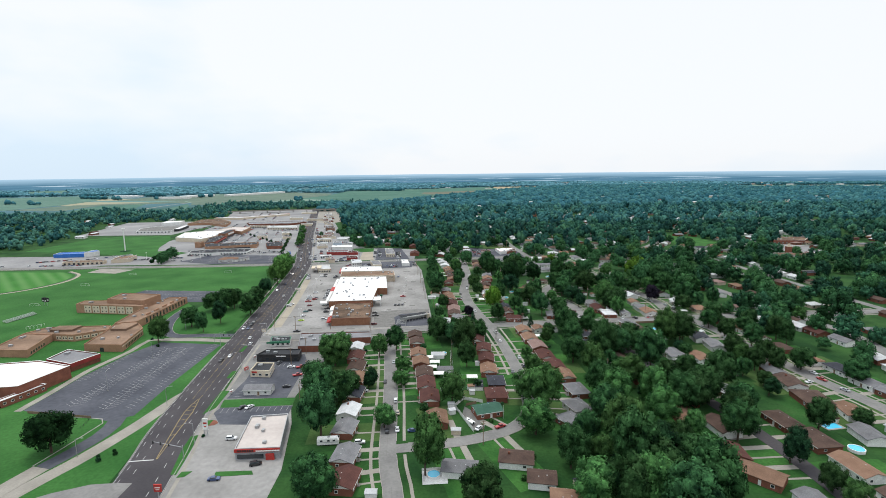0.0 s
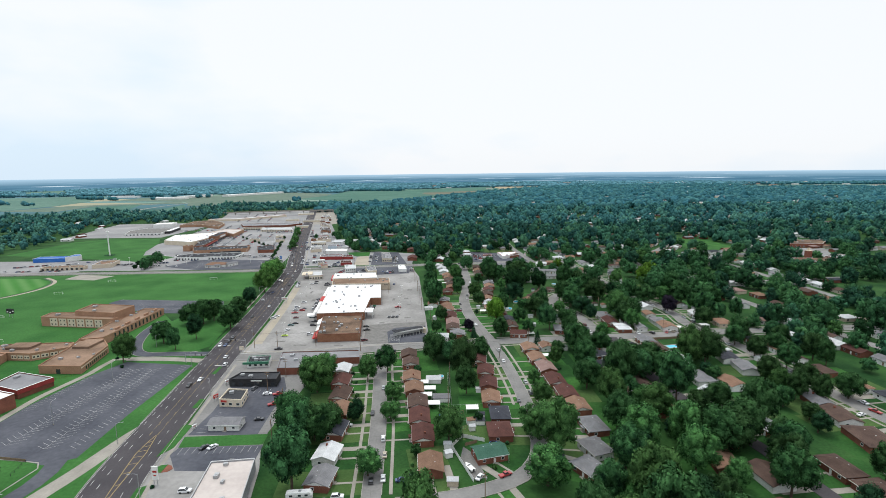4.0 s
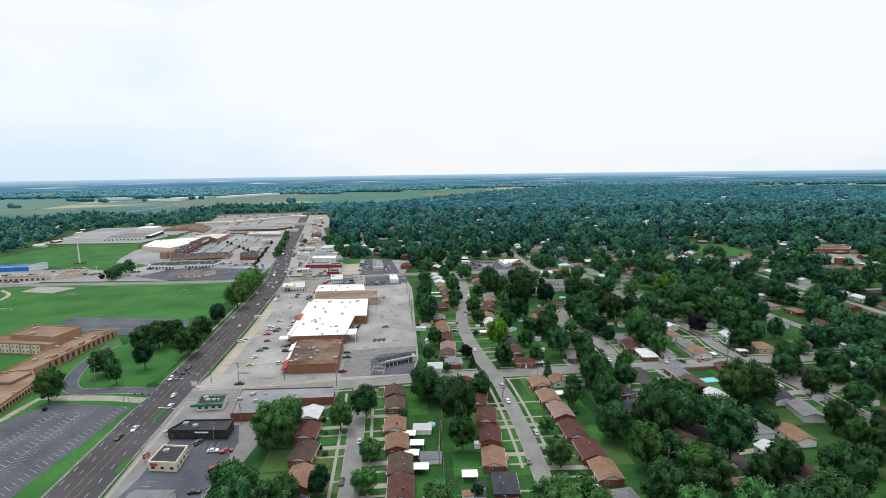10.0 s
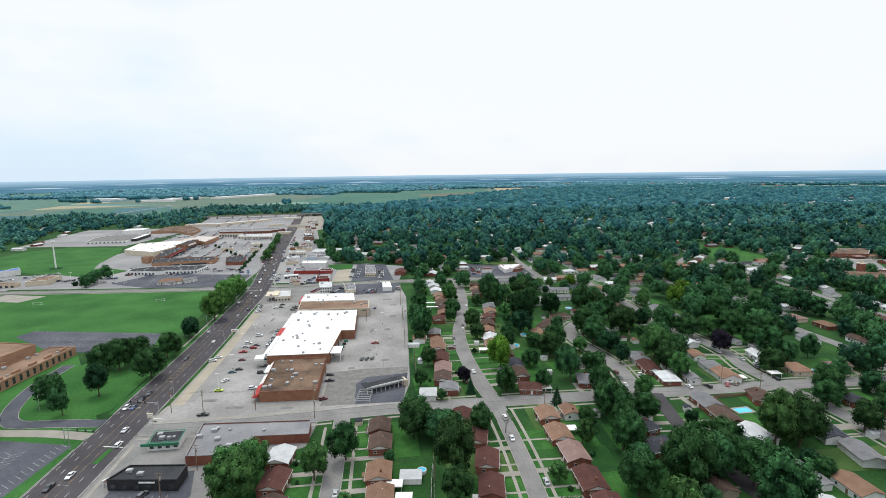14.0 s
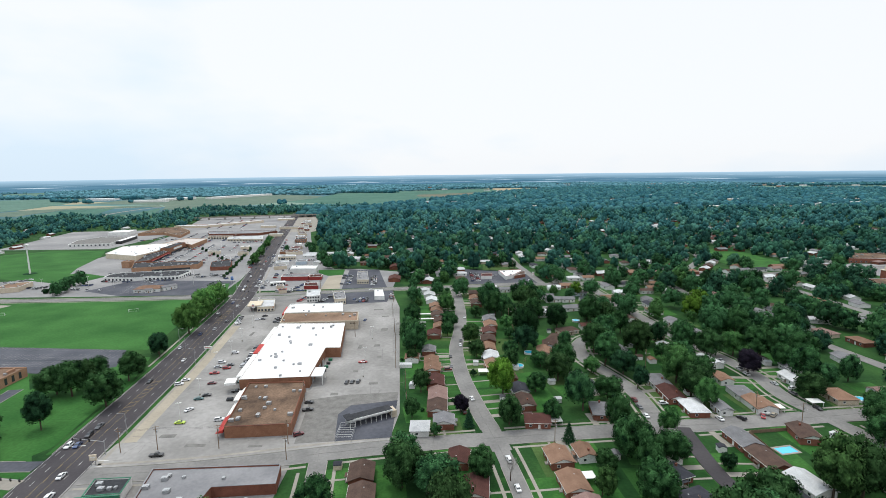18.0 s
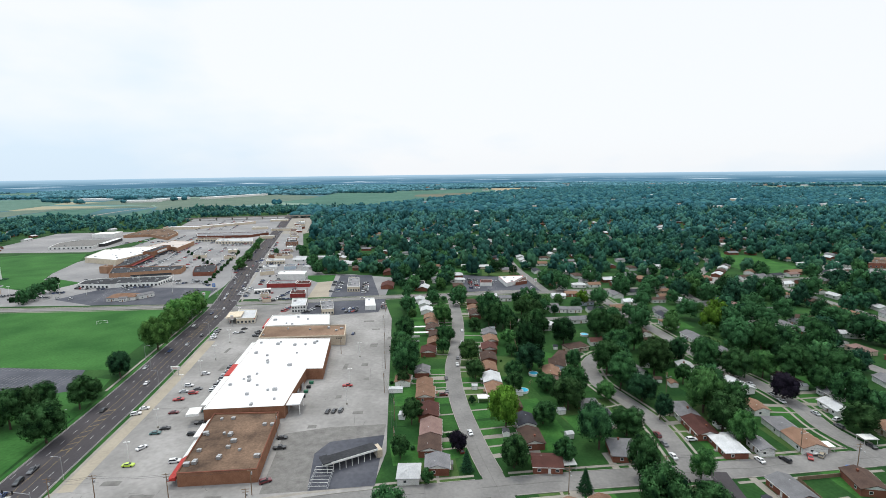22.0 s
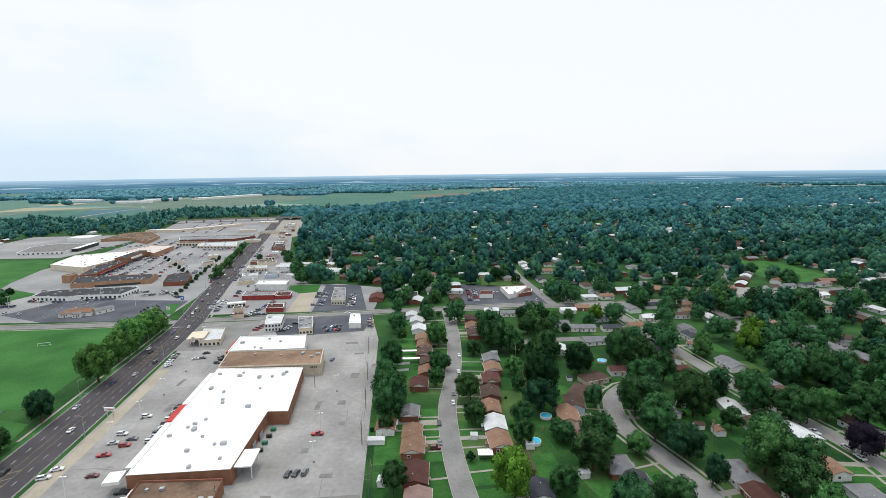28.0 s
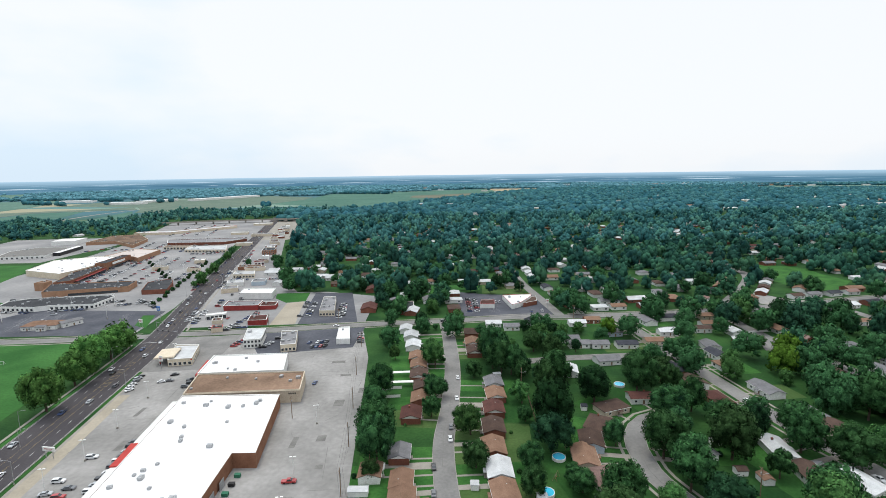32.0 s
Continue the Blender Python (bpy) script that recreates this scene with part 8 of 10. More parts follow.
for a, b, n, turn, fill in (((-300, 705), (-262, 718), 14, 100, 0.6), ((-268, 700), (-236, 712), 12, 100, 0.7), ((-225, 745), (-240, 800), 14, 15, 0.5), ((-362, 684), (-330, 680), 13, 95, 0.8), ((-316, 685), (-286, 688.5), 12, 95, 0.8), ((-365, 800), (-378, 858), 16, 15, 0.5),
                            ((-352, 800), (-364, 858), 16, 15, 0.4), ((-300, 790), (-330, 800), 10, 100, 0.5), ((-330, 1000), (-300, 990), 10, 95, 0.8), ((-345, 985), (-290, 978), 18, 95, 0.6), ((-530, 1010), (-500, 1060), 18, 30, 0.5), ((-500, 1000), (-470, 1040), 16, 30, 0.5),
                            ((-410, 1062), (-350, 1066), 20, 95, 0.5), ((-450, 1150), (-330, 1160), 36, 95, 0.45), ((-178, 640), (-186, 676), 10, 20, 0.7), ((-130, 655), (-134, 672), 5, 10, 0.8), ((-175, 690), (-180, 712), 6, 10, 0.7), ((-172, 745), (-160, 700), 12, 20, 0.5),
                            ((-188, 730), (-168, 736), 6, 100, 0.8), ((-205, 760), (-210, 790), 8, 15, 0.7), ((-220, 815), (-230, 850), 10, 15, 0.7), ((-178, 800), (-160, 804), 6, 100, 0.7), ((-120, 588), (-117, 606), 5, 10, 0.8), ((-88, 655), (-92, 698), 12, 5, 0.6),
                            ((-62, 650), (-68, 700), 13, 5, 0.7), ((-36, 592), (-39, 614), 6, 5, 0.5)):
    far_row(a, b, n, turn, fill)
mrng = random.Random(17)
for y in range(620, 1280, 11):
    i = int(np.argmin(abs(MAIN[:, 1] - y)))
    off = mrng.choice((-7, -3.5, 3.5, 7))
    q = MAIN[i] + normals_of(MAIN)[i] * off
    d = MAIN[min(i + 1, len(MAIN) - 1)] - MAIN[i - 1]
    far_row((q[0], q[1]), (q[0], q[1]), 1, math.degrees(math.atan2(d[1], d[0])), 0.6)
many("parked_cars", FAR_CARS, "rows of cars parked on far lots", "cars")
# traffic on the main road: distance along y, lane offset
for y, off, k, c in ((351, 7.0, "suv", "white"), (356, 3.6, "car", "blue"), (362, 3.4, "suv", "black"), (369.5, 3.2, "pickup", "grey"), (288, 3.5, "pickup", "black"), (330, -3.4, "car", "white"), (318, -7, "suv", "white"), (300, 0.2, "car", "white"), (420, 3.4, "car", "black"),
                     (446, -3.4, "car", "white"), (473, 7.0, "car", "silver"), (500, 3.4, "car", "blue"), (512, -3.4, "car", "silver"), (528, -7, "suv", "grey"), (545, 3.4, "car", "black"), (556, 7, "car", "white"), (572, -3.5, "suv", "white"), (585, 3.4, "pickup", "blue"),
                     (596, -3.4, "car", "white"), (640, 3.4, "car", "white"), (664, -3.4, "car", "grey"), (700, 3.4, "suv", "silver"), (742, -3.5, "car", "white"), (790, 3.4, "car", "black")):
    i = int(np.argmin(abs(MAIN[:, 1] - y)))
    q = MAIN[i] + normals_of(MAIN)[i] * off
    d = MAIN[min(i + 1, len(MAIN) - 1)] - MAIN[i - 1]
    car(q[0], q[1] if off else q[1], math.degrees(math.atan2(d[1], d[0])) + (180 if off > 0 else 0), k, c, 0.13)
# ---- poles, lamps, signs ----
def utility_pole(x, y, turn=0, h=11.0, lamp=False):
    t = thing("utility_pole", pose(x, y, 0, 0, 0, turn), "weathered wooden utility pole with crossarms", "utility pole", "utility poles")
    part("pole", tube_data(0.19, 0.12, h, 8), M["wood"], t)
    part("crossarm", box_mesh(2.6, 0.14, 0.16), M["wood"], t, "", pose(0, 0.14, h - 0.7))
    part("crossarm", box_mesh(2.0, 0.14, 0.16), M["wood"], t, "", pose(0, 0.14, h - 1.7))
    part("transformer", tube_data(0.28, 0.28, 0.9, 10, 0.42, 0, h - 3.0), M["metal_grey"], t, "grey can transformer")
    if lamp:
        part("lamp_arm", rod_data((0, 0, h - 3), (0, -1.8, h - 2.3), 0.05, 0.04), M["metal_grey"], t)
        part("lamp_head", box_mesh(0.3, 0.7, 0.16), M["metal_grey"], t, "", pose(0, -2.0, h - 2.4))


def street_lamp(x, y, turn, h=9.5):
    t = thing("street_lamp", pose(x, y, 0, 0, 0, turn), "grey metal street lamp with a curved arm", "street lamp", "street lamps")
    part("base", tube_data(0.3, 0.26, 0.35, 10), M["concrete"], t)
    part("pole", tube_data(0.13, 0.08, h, 8), M["metal_grey"], t)
    part("arm", gather(rod_data((0, 0, h - 0.2), (1.3, 0, h + 0.35), 0.06, 0.05), rod_data((1.3, 0, h + 0.35), (2.6, 0, h + 0.45), 0.05, 0.04)), M["metal_grey"], t)
    part("lamp_head", gather(box_data(0.8, 0.34, 0.14, 2.9, 0, h + 0.36), box_data(0.6, 0.26, 0.05, 2.9, 0, h + 0.31)), M["metal_grey"], t)


def lot_lamp(x, y, turn=0, h=9.0):
    t = thing("lot_lamp", pose(x, y, 0, 0, 0, turn), "tall white parking lot lamp with two heads", "lamp post", "parking lot lamps")
    part("base", tube_data(0.42, 0.42, 0.8, 10), M["concrete"], t, "round concrete base")
    part("pole", tube_data(0.13, 0.1, h, 8), M["trim"], t)
    for s in (-1, 1):
        part("lamp_head", gather(box_data(0.9, 0.5, 0.22, s * 0.75, 0, h), box_data(0.5, 0.08, 0.08, s * 0.2, 0, h)), M["trim"], t)


def traffic_signal(x, y, turn, reach=15.0):
    t = thing("traffic_signal", pose(x, y, 0, 0, 0, turn), "galvanised traffic signal mast with a long arm", "traffic signal", "traffic signals")
    part("pole", tube_data(0.16, 0.12, 6.6, 8), M["metal_grey"], t)
    part("mast_arm", rod_data((0, 0, 5.9), (reach, 0, 6.3), 0.11, 0.06, 7), M["metal_grey"], t)
    for k in (0.45, 0.72, 0.97):
        s = part("signal_head", gather(box_data(0.36, 0.3, 1.05, reach * k, 0, 5.45), box_data(0.6, 0.04, 1.3, reach * k, 0.17, 5.35)), M["metal_dark"], t, "black signal head with backplate")
        for i in range(3):
            part("lens", tube_data(0.11, 0.11, 0.05, 8, 0, 0, 0), M["glass"], s, "", pose(reach * k, -0.15, 5.62 + 0.33 * i, 90))


def pylon_sign(x, y, turn, w, h, z, colour, label, legs=2):
    t = thing("pylon_sign", pose(x, y, 0, 0, 0, turn), label, "sign", "roadside signs")
    for k in ((-w * 0.3, w * 0.3) if legs == 2 else (0,)):
        part("post", tube_data(0.14, 0.14, z + 0.1, 8, k), M["metal_grey"], t)
    p = part("panel", gather(box_data(w, 0.4, h, 0, 0, z), box_data(w + 0.2, 0.5, 0.15, 0, 0, z + h)), M[colour], t)
    for s in (-1, 1):
        part("plain_bar", box_mesh(w * 0.7, 0.03, h * 0.16), M["trim"] if colour != "trim" else M["red_paint"], p, "", pose(0, s * 0.22, z + h * 0.55))
        part("plain_bar", box_mesh(w * 0.5, 0.03, h * 0.10), M["trim"] if colour != "trim" else M["red_paint"], p, "", pose(0, s * 0.22, z + h * 0.28))


for x, y in ((-113.6, 373.3), (-117.7, 401), (-126.4, 439.6), (-125.6, 459), (-129, 484.5), (-133, 515), (-37.6, 444.6), (-39, 485.5), (-35.2, 421.5), (-148.7, 572)):
    lot_lamp(x, y, 8)
for x, y, a in ((-110.3, 349, 10), (-84.7, 349.4, 10), (-125, 347.5, 10), (-53.5, 340.5, 8), (-56.5, 352.5, 8), (-60.5, 392.5, 90), (-51.9, 491, 90), (-7.6, 379, 90), (-10, 405, 90), (-18, 434, 90), (-21, 466, 90), (-25, 500, 90), (-30, 540, 90), (-34, 585, 90),
                (-93, 282, 0), (-89, 300, 0), (-73, 231, 90), (-78, 262, 90), (4, 292, 90), (4.5, 318, 90), (3, 262, 90), (4, 236, 90), (15.5, 192.6, 20)):
    utility_pole(x, y, a)
for x, y, a in ((94, 356, 5), (170, 362, 8), (57, 350, 5), (128, 430, 90), (157, 374, 90), (72, 416, 90), (60, 470, 90), (196, 330, 90), (92, 300, 90), (90, 260, 90), (140, 400, 90), (150, 480, 90), (60, 520, 90), (200, 440, 90), (30, 632, 8), (-60, 640, 8), (-110, 630, 8), (120, 640, 4), (92, 720, 90), (90, 780, 90)):
    utility_pole(x, y, a, 11, True)
nm = normals_of(MAIN)
for k, y in enumerate(range(190, 1000, 42)):
    i = int(np.argmin(abs(MAIN[:, 1] - y)))
    s = 1 if k % 2 else -1
    q = MAIN[i] + nm[i] * s * 12.2
    d = -nm[i] * s
    if min(abs(y - 335), abs(y - 615)) > 16:
        street_lamp(q[0], q[1], math.degrees(math.atan2(d[1], d[0])))
for x, y in ((-151.8, 186.3), (-193, 352), (-160.3, 396.4), (-160.8, 470)):
    street_lamp(x, y, 0, 8)
for x, y in ((-181.3, 248.6), (-184.8, 295.8)):
    street_lamp(x, y, 90, 11)
traffic_signal(-106.2, 183, 165)
traffic_signal(-130.2, 346, 172)
traffic_signal(-157.5, 322, -8)
traffic_signal(-165, 606, 168, 16)
traffic_signal(-192, 628, -14, 16)
pylon_sign(-107, 203.4, 0, 2.2, 5.2, 2.0, "trim", "tall white and red store pylon sign")
pylon_sign(-141.6, 461.5, -8, 5.5, 1.6, 3.2, "trim", "wide white mall entrance sign on posts")
pylon_sign(-130.1, 338.8, 5, 2.6, 2.2, 2.0, "cream", "yellow and white kiosk sign", 2)
pylon_sign(-112.5, 243, 60, 2.0, 1.2, 1.0, "trim", "small white roadside sign")
pylon_sign(-116, 272, 60, 2.6, 1.6, 1.4, "red_paint", "red and white diner sign")
pylon_sign(-118.5, 291, 60, 2.2, 1.4, 1.2, "trim", "low white shop sign")
pylon_sign(-147, 553, -10, 2.2, 3.2, 5.0, "trim", "tall white gas station price sign", 1)
pylon_sign(-100, 155, 0, 2.6, 2.6, 6.0, "red_paint", "tall red square roadside sign", 1)
pylon_sign(106, 668, 0, 2.4, 3.4, 5.0, "trim", "tall white restaurant sign", 1)
pylon_sign(-206, 632, -10, 3.0, 2.4, 5.0, "trim", "white shopping centre sign", 2)
pylon_sign(-213, 668, -10, 3.0, 3.4, 4.0, "blue_paint", "blue roadside sign on posts", 2)
t = thing("monopole", pose(-483, 735, 0.04), "very tall white monopole mast with a round head", "mast")
part("base", tube_data(7.0, 6.6, 0.5, 24), M["leaf_dark"], t, "dark round planting at the foot")
part("pole", tube_data(0.95, 0.62, 34, 16), M["trim"], t)
part("head", gather(tube_data(0.7, 2.6, 0.5, 16, 0, 0, 34), tube_data(2.6, 2.4, 0.7, 16, 0, 0, 34.5)), M["trim"], t)

# ---- fascia, awnings and entrances of the shops ----
def along(name, a, b, w, h, z, mat, label, category, lean=0.0):
    """A long box between two plan points, such as a fascia or an awning."""
    a, b = Vector(a), Vector(b)
    d = b - a
    L = d.length
    v = [(0, -w, z), (L, -w, z), (L, 0, z), (0, 0, z), (0, -w * (1 - lean), z + h), (L, -w * (1 - lean), z + h), (L, 0, z + h), (0, 0, z + h)]
    f = [(3, 2, 1, 0), (4, 5, 6, 7), (0, 1, 5, 4), (1, 2, 6, 5), (2, 3, 7, 6), (3, 0, 4, 7)]
    return single(name, (v, f), M[mat], label, category, "", "", pose(a.x, a.y, 0, 0, 0, math.degrees(math.atan2(d.y, d.x))))


along("store_fascia", (-85.5, 182.8), (-67.3, 183.8), 0.35, 1.3, 3.5, "red_paint", "long red fascia along the store front", "fascia")
along("fascia_stripe", (-76.8, 182.85), (-67.4, 183.35), 0.12, 0.45, 3.75, "trim", "white stripe on the red fascia", "fascia")
for k in range(7):
    along("plain_bar", (-84.2 + 0.95 * k, 182.50 + 0.053 * k), (-83.5 + 0.95 * k, 182.54 + 0.053 * k), 0.05, 0.75, 3.8, "metal_dark", "dark plain shape on the red fascia", "lettering")
along("store_entrance", (-73, 183.2), (-69.6, 183.4), 0.5, 2.6, 0.1, "red_paint", "red framed store entrance", "entrance")
along("store_window", (-84.5, 182.8), (-74, 183.35), 0.12, 1.7, 0.7, "glass", "long dark shop window of the store", "window")
along("mall_awning", (-92.2, 402.5), (-88.2, 372), 3.0, 1.1, 2.8, "siding", "long white canopy along the brick mall front", "awning", 0.6)
along("mall_awning", (-88.1, 371.5), (-86.2, 357), 3.2, 1.3, 2.8, "red_paint", "red sloping awning at the brick mall corner", "awning", 0.75)
along("mall_awning", (-90, 396), (-88.6, 385), 4.5, 0.5, 4.2, "trim", "white flat entrance canopy of the mall", "awning")
along("mall_awning", (-101, 409.5), (-99.6, 402.8), 5.5, 1.2, 4.6, "trim", "white canopy at the white mall block", "awning")
along("mall_canopy", (-109.2, 500), (-100.4, 412), 2.6, 1.1, 4.2, "siding", "white fascia canopy along the mall front", "awning")
along("mall_canopy", (-104.8, 462), (-103.2, 446), 3.4, 2.2, 3.6, "red_paint", "red entrance gable on the mall front", "awning")
along("mall_canopy", (-116.8, 552), (-113.6, 531), 2.4, 1.4, 4.4, "red_paint", "red fascia on the mall end block", "awning")
along("loading_canopy", (-62, 410.5), (-55.5, 411), -12, 0.5, 5.2, "roof_white", "flat white canopy over a loading bay", "canopy")
for x, y in ((-56, 412), (-56.8, 421)):
    single("canopy_post", tube_data(0.2, 0.2, 5.2, 8, x, y), M["trim"], "white post under the loading canopy", "post")
for k in range(4):
    along("loading_door", (-62.2, 413.5 + 8 * k), (-62.3, 417.5 + 8 * k), 0.12, 3.4, 0.1, "metal_grey", "grey roll-up loading door", "door")
    single("dumpster", gather(box_data(2.2, 1.4, 1.2, -59.4, 430 + 5.5 * k, 0.1), box_data(2.3, 1.5, 0.1, -59.4, 430 + 5.5 * k, 1.3)), M["green_paint"] if k % 2 else M["metal_dark"], "steel dumpster beside the mall wall", "dumpster", "", "dumpsters")
for k in range(4):
    along("plain_bar", (-58.2 + 1.0 * k, 506.95 + 0.053 * k), (-57.6 + 1.0 * k, 506.98 + 0.053 * k), 0.05, 0.8, 4.6, "metal_dark", "dark plain bar on the tan wall", "lettering")
along("cornice", (-109, 504.3), (-52.4, 507.3), 0.3, 0.5, 6.4, "cream", "cream cornice along the tan block", "cornice")
along("shop_fascia", (-119, 313.6), (-104, 315.0), 0.6, 1.2, 2.4, "green_paint", "long green fascia on the kiosk", "fascia")
along("diner_sign", (-110, 264.6), (-107, 264.3), 0.15, 1.0, 2.6, "red_paint", "small red diner wall sign", "sign")
along("shop_sign", (-104, 287.6), (-98, 287.5), 0.15, 0.6, 3.2, "trim", "small white wall sign on the black shop", "sign")
along("wall_stripe", (-136.5, 560), (-131.9, 559), 0.3, 0.7, 3.4, "red_paint", "red stripe on the gas station", "fascia")

# gas station canopy
t = thing("gas_canopy", pose(-150, 566, 0, 0, 0, 12), "flat cream pump canopy on posts", "canopy")
part("canopy_roof", gather(box_data(11, 16, 0.8, 0, 0, 4.6), box_data(10.4, 15.4, 0.1, 0, 0, 5.4)), M["cream"], t)
for px in (-3.5, 3.5):
    for py in (-5.5, 5.5):
        part("post", tube_data(0.2, 0.2, 4.6, 8, px, py), M["trim"], t)
        part("pump", box_mesh(0.6, 0.9, 1.7), M["red_paint"], t, "red fuel pump", pose(px, py + 1.2, 0.12))

# open shed with pens beside the mall
t = thing("open_shed", pose(-24, 370.5, 0.09, 0, 0, 29), "long open shed with a dark roof and pale posts", "shed")
part("roof", gather(box_data(21.5, 5.2, 0.25, 0, 1.2, 3.9), box_data(3.2, 6, 0.3, -10, 1, 4.3)), M["roof_black"], t)
part("fascia", box_mesh(21.7, 0.2, 0.8), M["trim"], t, "", pose(0, -1.5, 3.3))
part("end_wall", box_mesh(2.2, 5.0, 3.3), M["siding_tan"], t, "", pose(11.6, 0.8, 0))
part("back_wall", box_mesh(21, 0.2, 3.9), M["siding"], t, "", pose(0, 3.6, 0))
for k in range(9):
    part("post", box_mesh(0.18, 0.18, 3.4), M["trim"], t, "", pose(-10 + 2.5 * k, -1.4, 0))
t = thing("yard_fence", pose(-33, 358, 0.09, 0, 0, 0), "grey steel pen fence beside the open shed", "fence")
for k in range(7):
    part("post", tube_data(0.06, 0.06, 2.6, 6), M["metal_grey"], t, "", pose(-3.4, -5 + 2 * k, 0))
    part("post", tube_data(0.06, 0.06, 2.6, 6), M["metal_grey"], t, "", pose(3.4, -5 + 2 * k, 0))
    part("beam", box_mesh(6.8, 0.1, 0.1), M["trim"], t, "", pose(0, -5 + 2 * k, 2.5))
for k, z in ((-3.4, 1.2), (3.4, 1.2), (-3.4, 2.5), (3.4, 2.5)):
    part("rail", box_mesh(0.08, 12, 0.08), M["metal_grey"], t, "", pose(k, 1, z))

# ---- pools, sheds, fences of the gardens ----
def round_pool(x, y, r=2.7):
    t = thing("swimming_pool", pose(x, y, 0), "round above-ground pool with pale walls", "pool", "garden pools")
    v, f = [], []
    n = 24
    for rr, z in ((r, 0), (r, 1.25), (r - 0.22, 1.25), (r - 0.22, 0.9)):
        v += [(rr * math.cos(6.2832 * i / n), rr * math.sin(6.2832 * i / n), z) for i in range(n)]
    for k in range(3):
        f += [(k * n + i, k * n + (i + 1) % n, (k + 1) * n + (i + 1) % n, (k + 1) * n + i) for i in range(n)]
    part("wall", (v, f), M["trim"], t)
    part("water", ([(( r - 0.21) * math.cos(6.2832 * i / n), (r - 0.21) * math.sin(6.2832 * i / n), 1.08) for i in range(n)], [tuple(range(n))]), M["pool_water"], t, "bright blue pool water")
    part("ladder", gather(box_data(0.06, 0.06, 1.9, r - 0.1, -0.3), box_data(0.06, 0.06, 1.9, r - 0.1, 0.3), box_data(0.06, 0.6, 0.05, r - 0.1, 0, 0.6), box_data(0.06, 0.6, 0.05, r - 0.1, 0, 1.1)), M["metal_grey"], t)


for x, y, r in ((64, 454.5, 2.7), (111.7, 520, 2.8), (137.4, 607, 2.8), (54.6, 433, 2.8), (-5, 171, 2.6), (216, 385, 2.8), (-1, 297, 1.8), (150, 238, 2.4)):
    round_pool(x, y, r)
t = thing("pool_deck", pose(-4.6, 170.6, 0, 0, 0, 4), "white fenced deck round a garden pool", "deck")
part("floor", box_mesh(9.5, 8.5, 0.12), M["trim"], t)
for k in range(8):
    part("post", box_mesh(0.12, 0.12, 1.4), M["trim"], t, "", pose(-4.6 + 1.3 * k, 4.1, 0))
    part("post", box_mesh(0.12, 0.12, 1.4), M["trim"], t, "", pose(-4.6, -4.1 + 1.17 * k, 0))
part("rail", box_mesh(9.5, 0.08, 0.9), M["trim"], t, "", pose(0, 4.1, 0.4))
part("rail", box_mesh(0.08, 8.3, 0.9), M["trim"], t, "", pose(-4.6, 0, 0.4))
for name, x, y, a in (("in_ground_pool", 150, 343, 10), ("in_ground_pool", 163, 336, 20), ("in_ground_pool", 172, 205, 10), ("in_ground_pool", 158, 262, 10)):
    t = thing(name, pose(x, y, 0, 0, 0, a), "rectangular in-ground garden pool with pale edging", "pool", "in-ground pools")
    part("edging", gather(box_data(9.4, 0.9, 0.14, 0, -2.55), box_data(9.4, 0.9, 0.14, 0, 2.55), box_data(0.9, 4.2, 0.14, -4.25), box_data(0.9, 4.2, 0.14, 4.25)), M["concrete"], t)
    part("water", box_mesh(7.7, 4.3, 0.08), M["pool_water"], t, "blue pool water")
for x, y, a, w, d, r, wl_ in ((18.8, 279, 0, 2.4, 2.4, "W", "siding"), (2.5, 226.5, 0, 3.2, 2.6, "W", "siding"), (13.4, 246.5, 10, 4, 3, "T", "siding"), (18.2, 251.5, 0, 3.4, 3, "D", "siding"), (-4.8, 292.5, 0, 8, 6, "W", "siding"), (-0.4, 270, 0, 8.5, 5.5, "G", "siding"),
                              (74, 428, 0, 3.4, 3, "W", "siding"), (-12, 435, 0, 7, 3.2, "W", "siding"), (67, 388, 10, 3.2, 2.8, "W", "siding"), (52, 441, 0, 3, 3, "W", "siding"), (129, 443, 0, 4, 3.4, "B", "siding"), (135, 438, 90, 5, 4, "T", "siding"), (137, 395, 0, 6, 4, "R", "siding"),
                              (190, 318, 20, 4, 3, "W", "siding"), (156, 262, 60, 4, 3.4, "G", "siding"), (176, 209, 0, 3, 2.6, "R", "siding_tan"), (200, 432, 0, 4, 3.4, "W", "siding")):
    shed(x, y, a, w, d, r, wl_)


def fence(a, b, h, mat, label, step=2.4, solid=True):
    a, b = Vector(a), Vector(b)
    L = (b - a).length
    t = thing("fence", pose(a.x, a.y, 0, 0, 0, math.degrees(math.atan2(b.y - a.y, b.x - a.x))), label, "fence", "garden fences")
    n = max(1, int(L / step))
    for i in range(n + 1):
        part("post", box_mesh(0.12, 0.12, h + 0.1), M[mat], t, "", pose(L * i / n, 0, 0))
    for i in range(n):
        if solid:
            part("panel", box_mesh(round(L / n - 0.14, 2), 0.05, h - 0.1), M[mat], t, "", pose(L * (i + 0.5) / n, 0, 0.08))
        else:
            part("rail", box_mesh(round(L / n - 0.14, 2), 0.05, 0.08), M[mat], t, "", pose(L * (i + 0.5) / n, 0, h - 0.1))


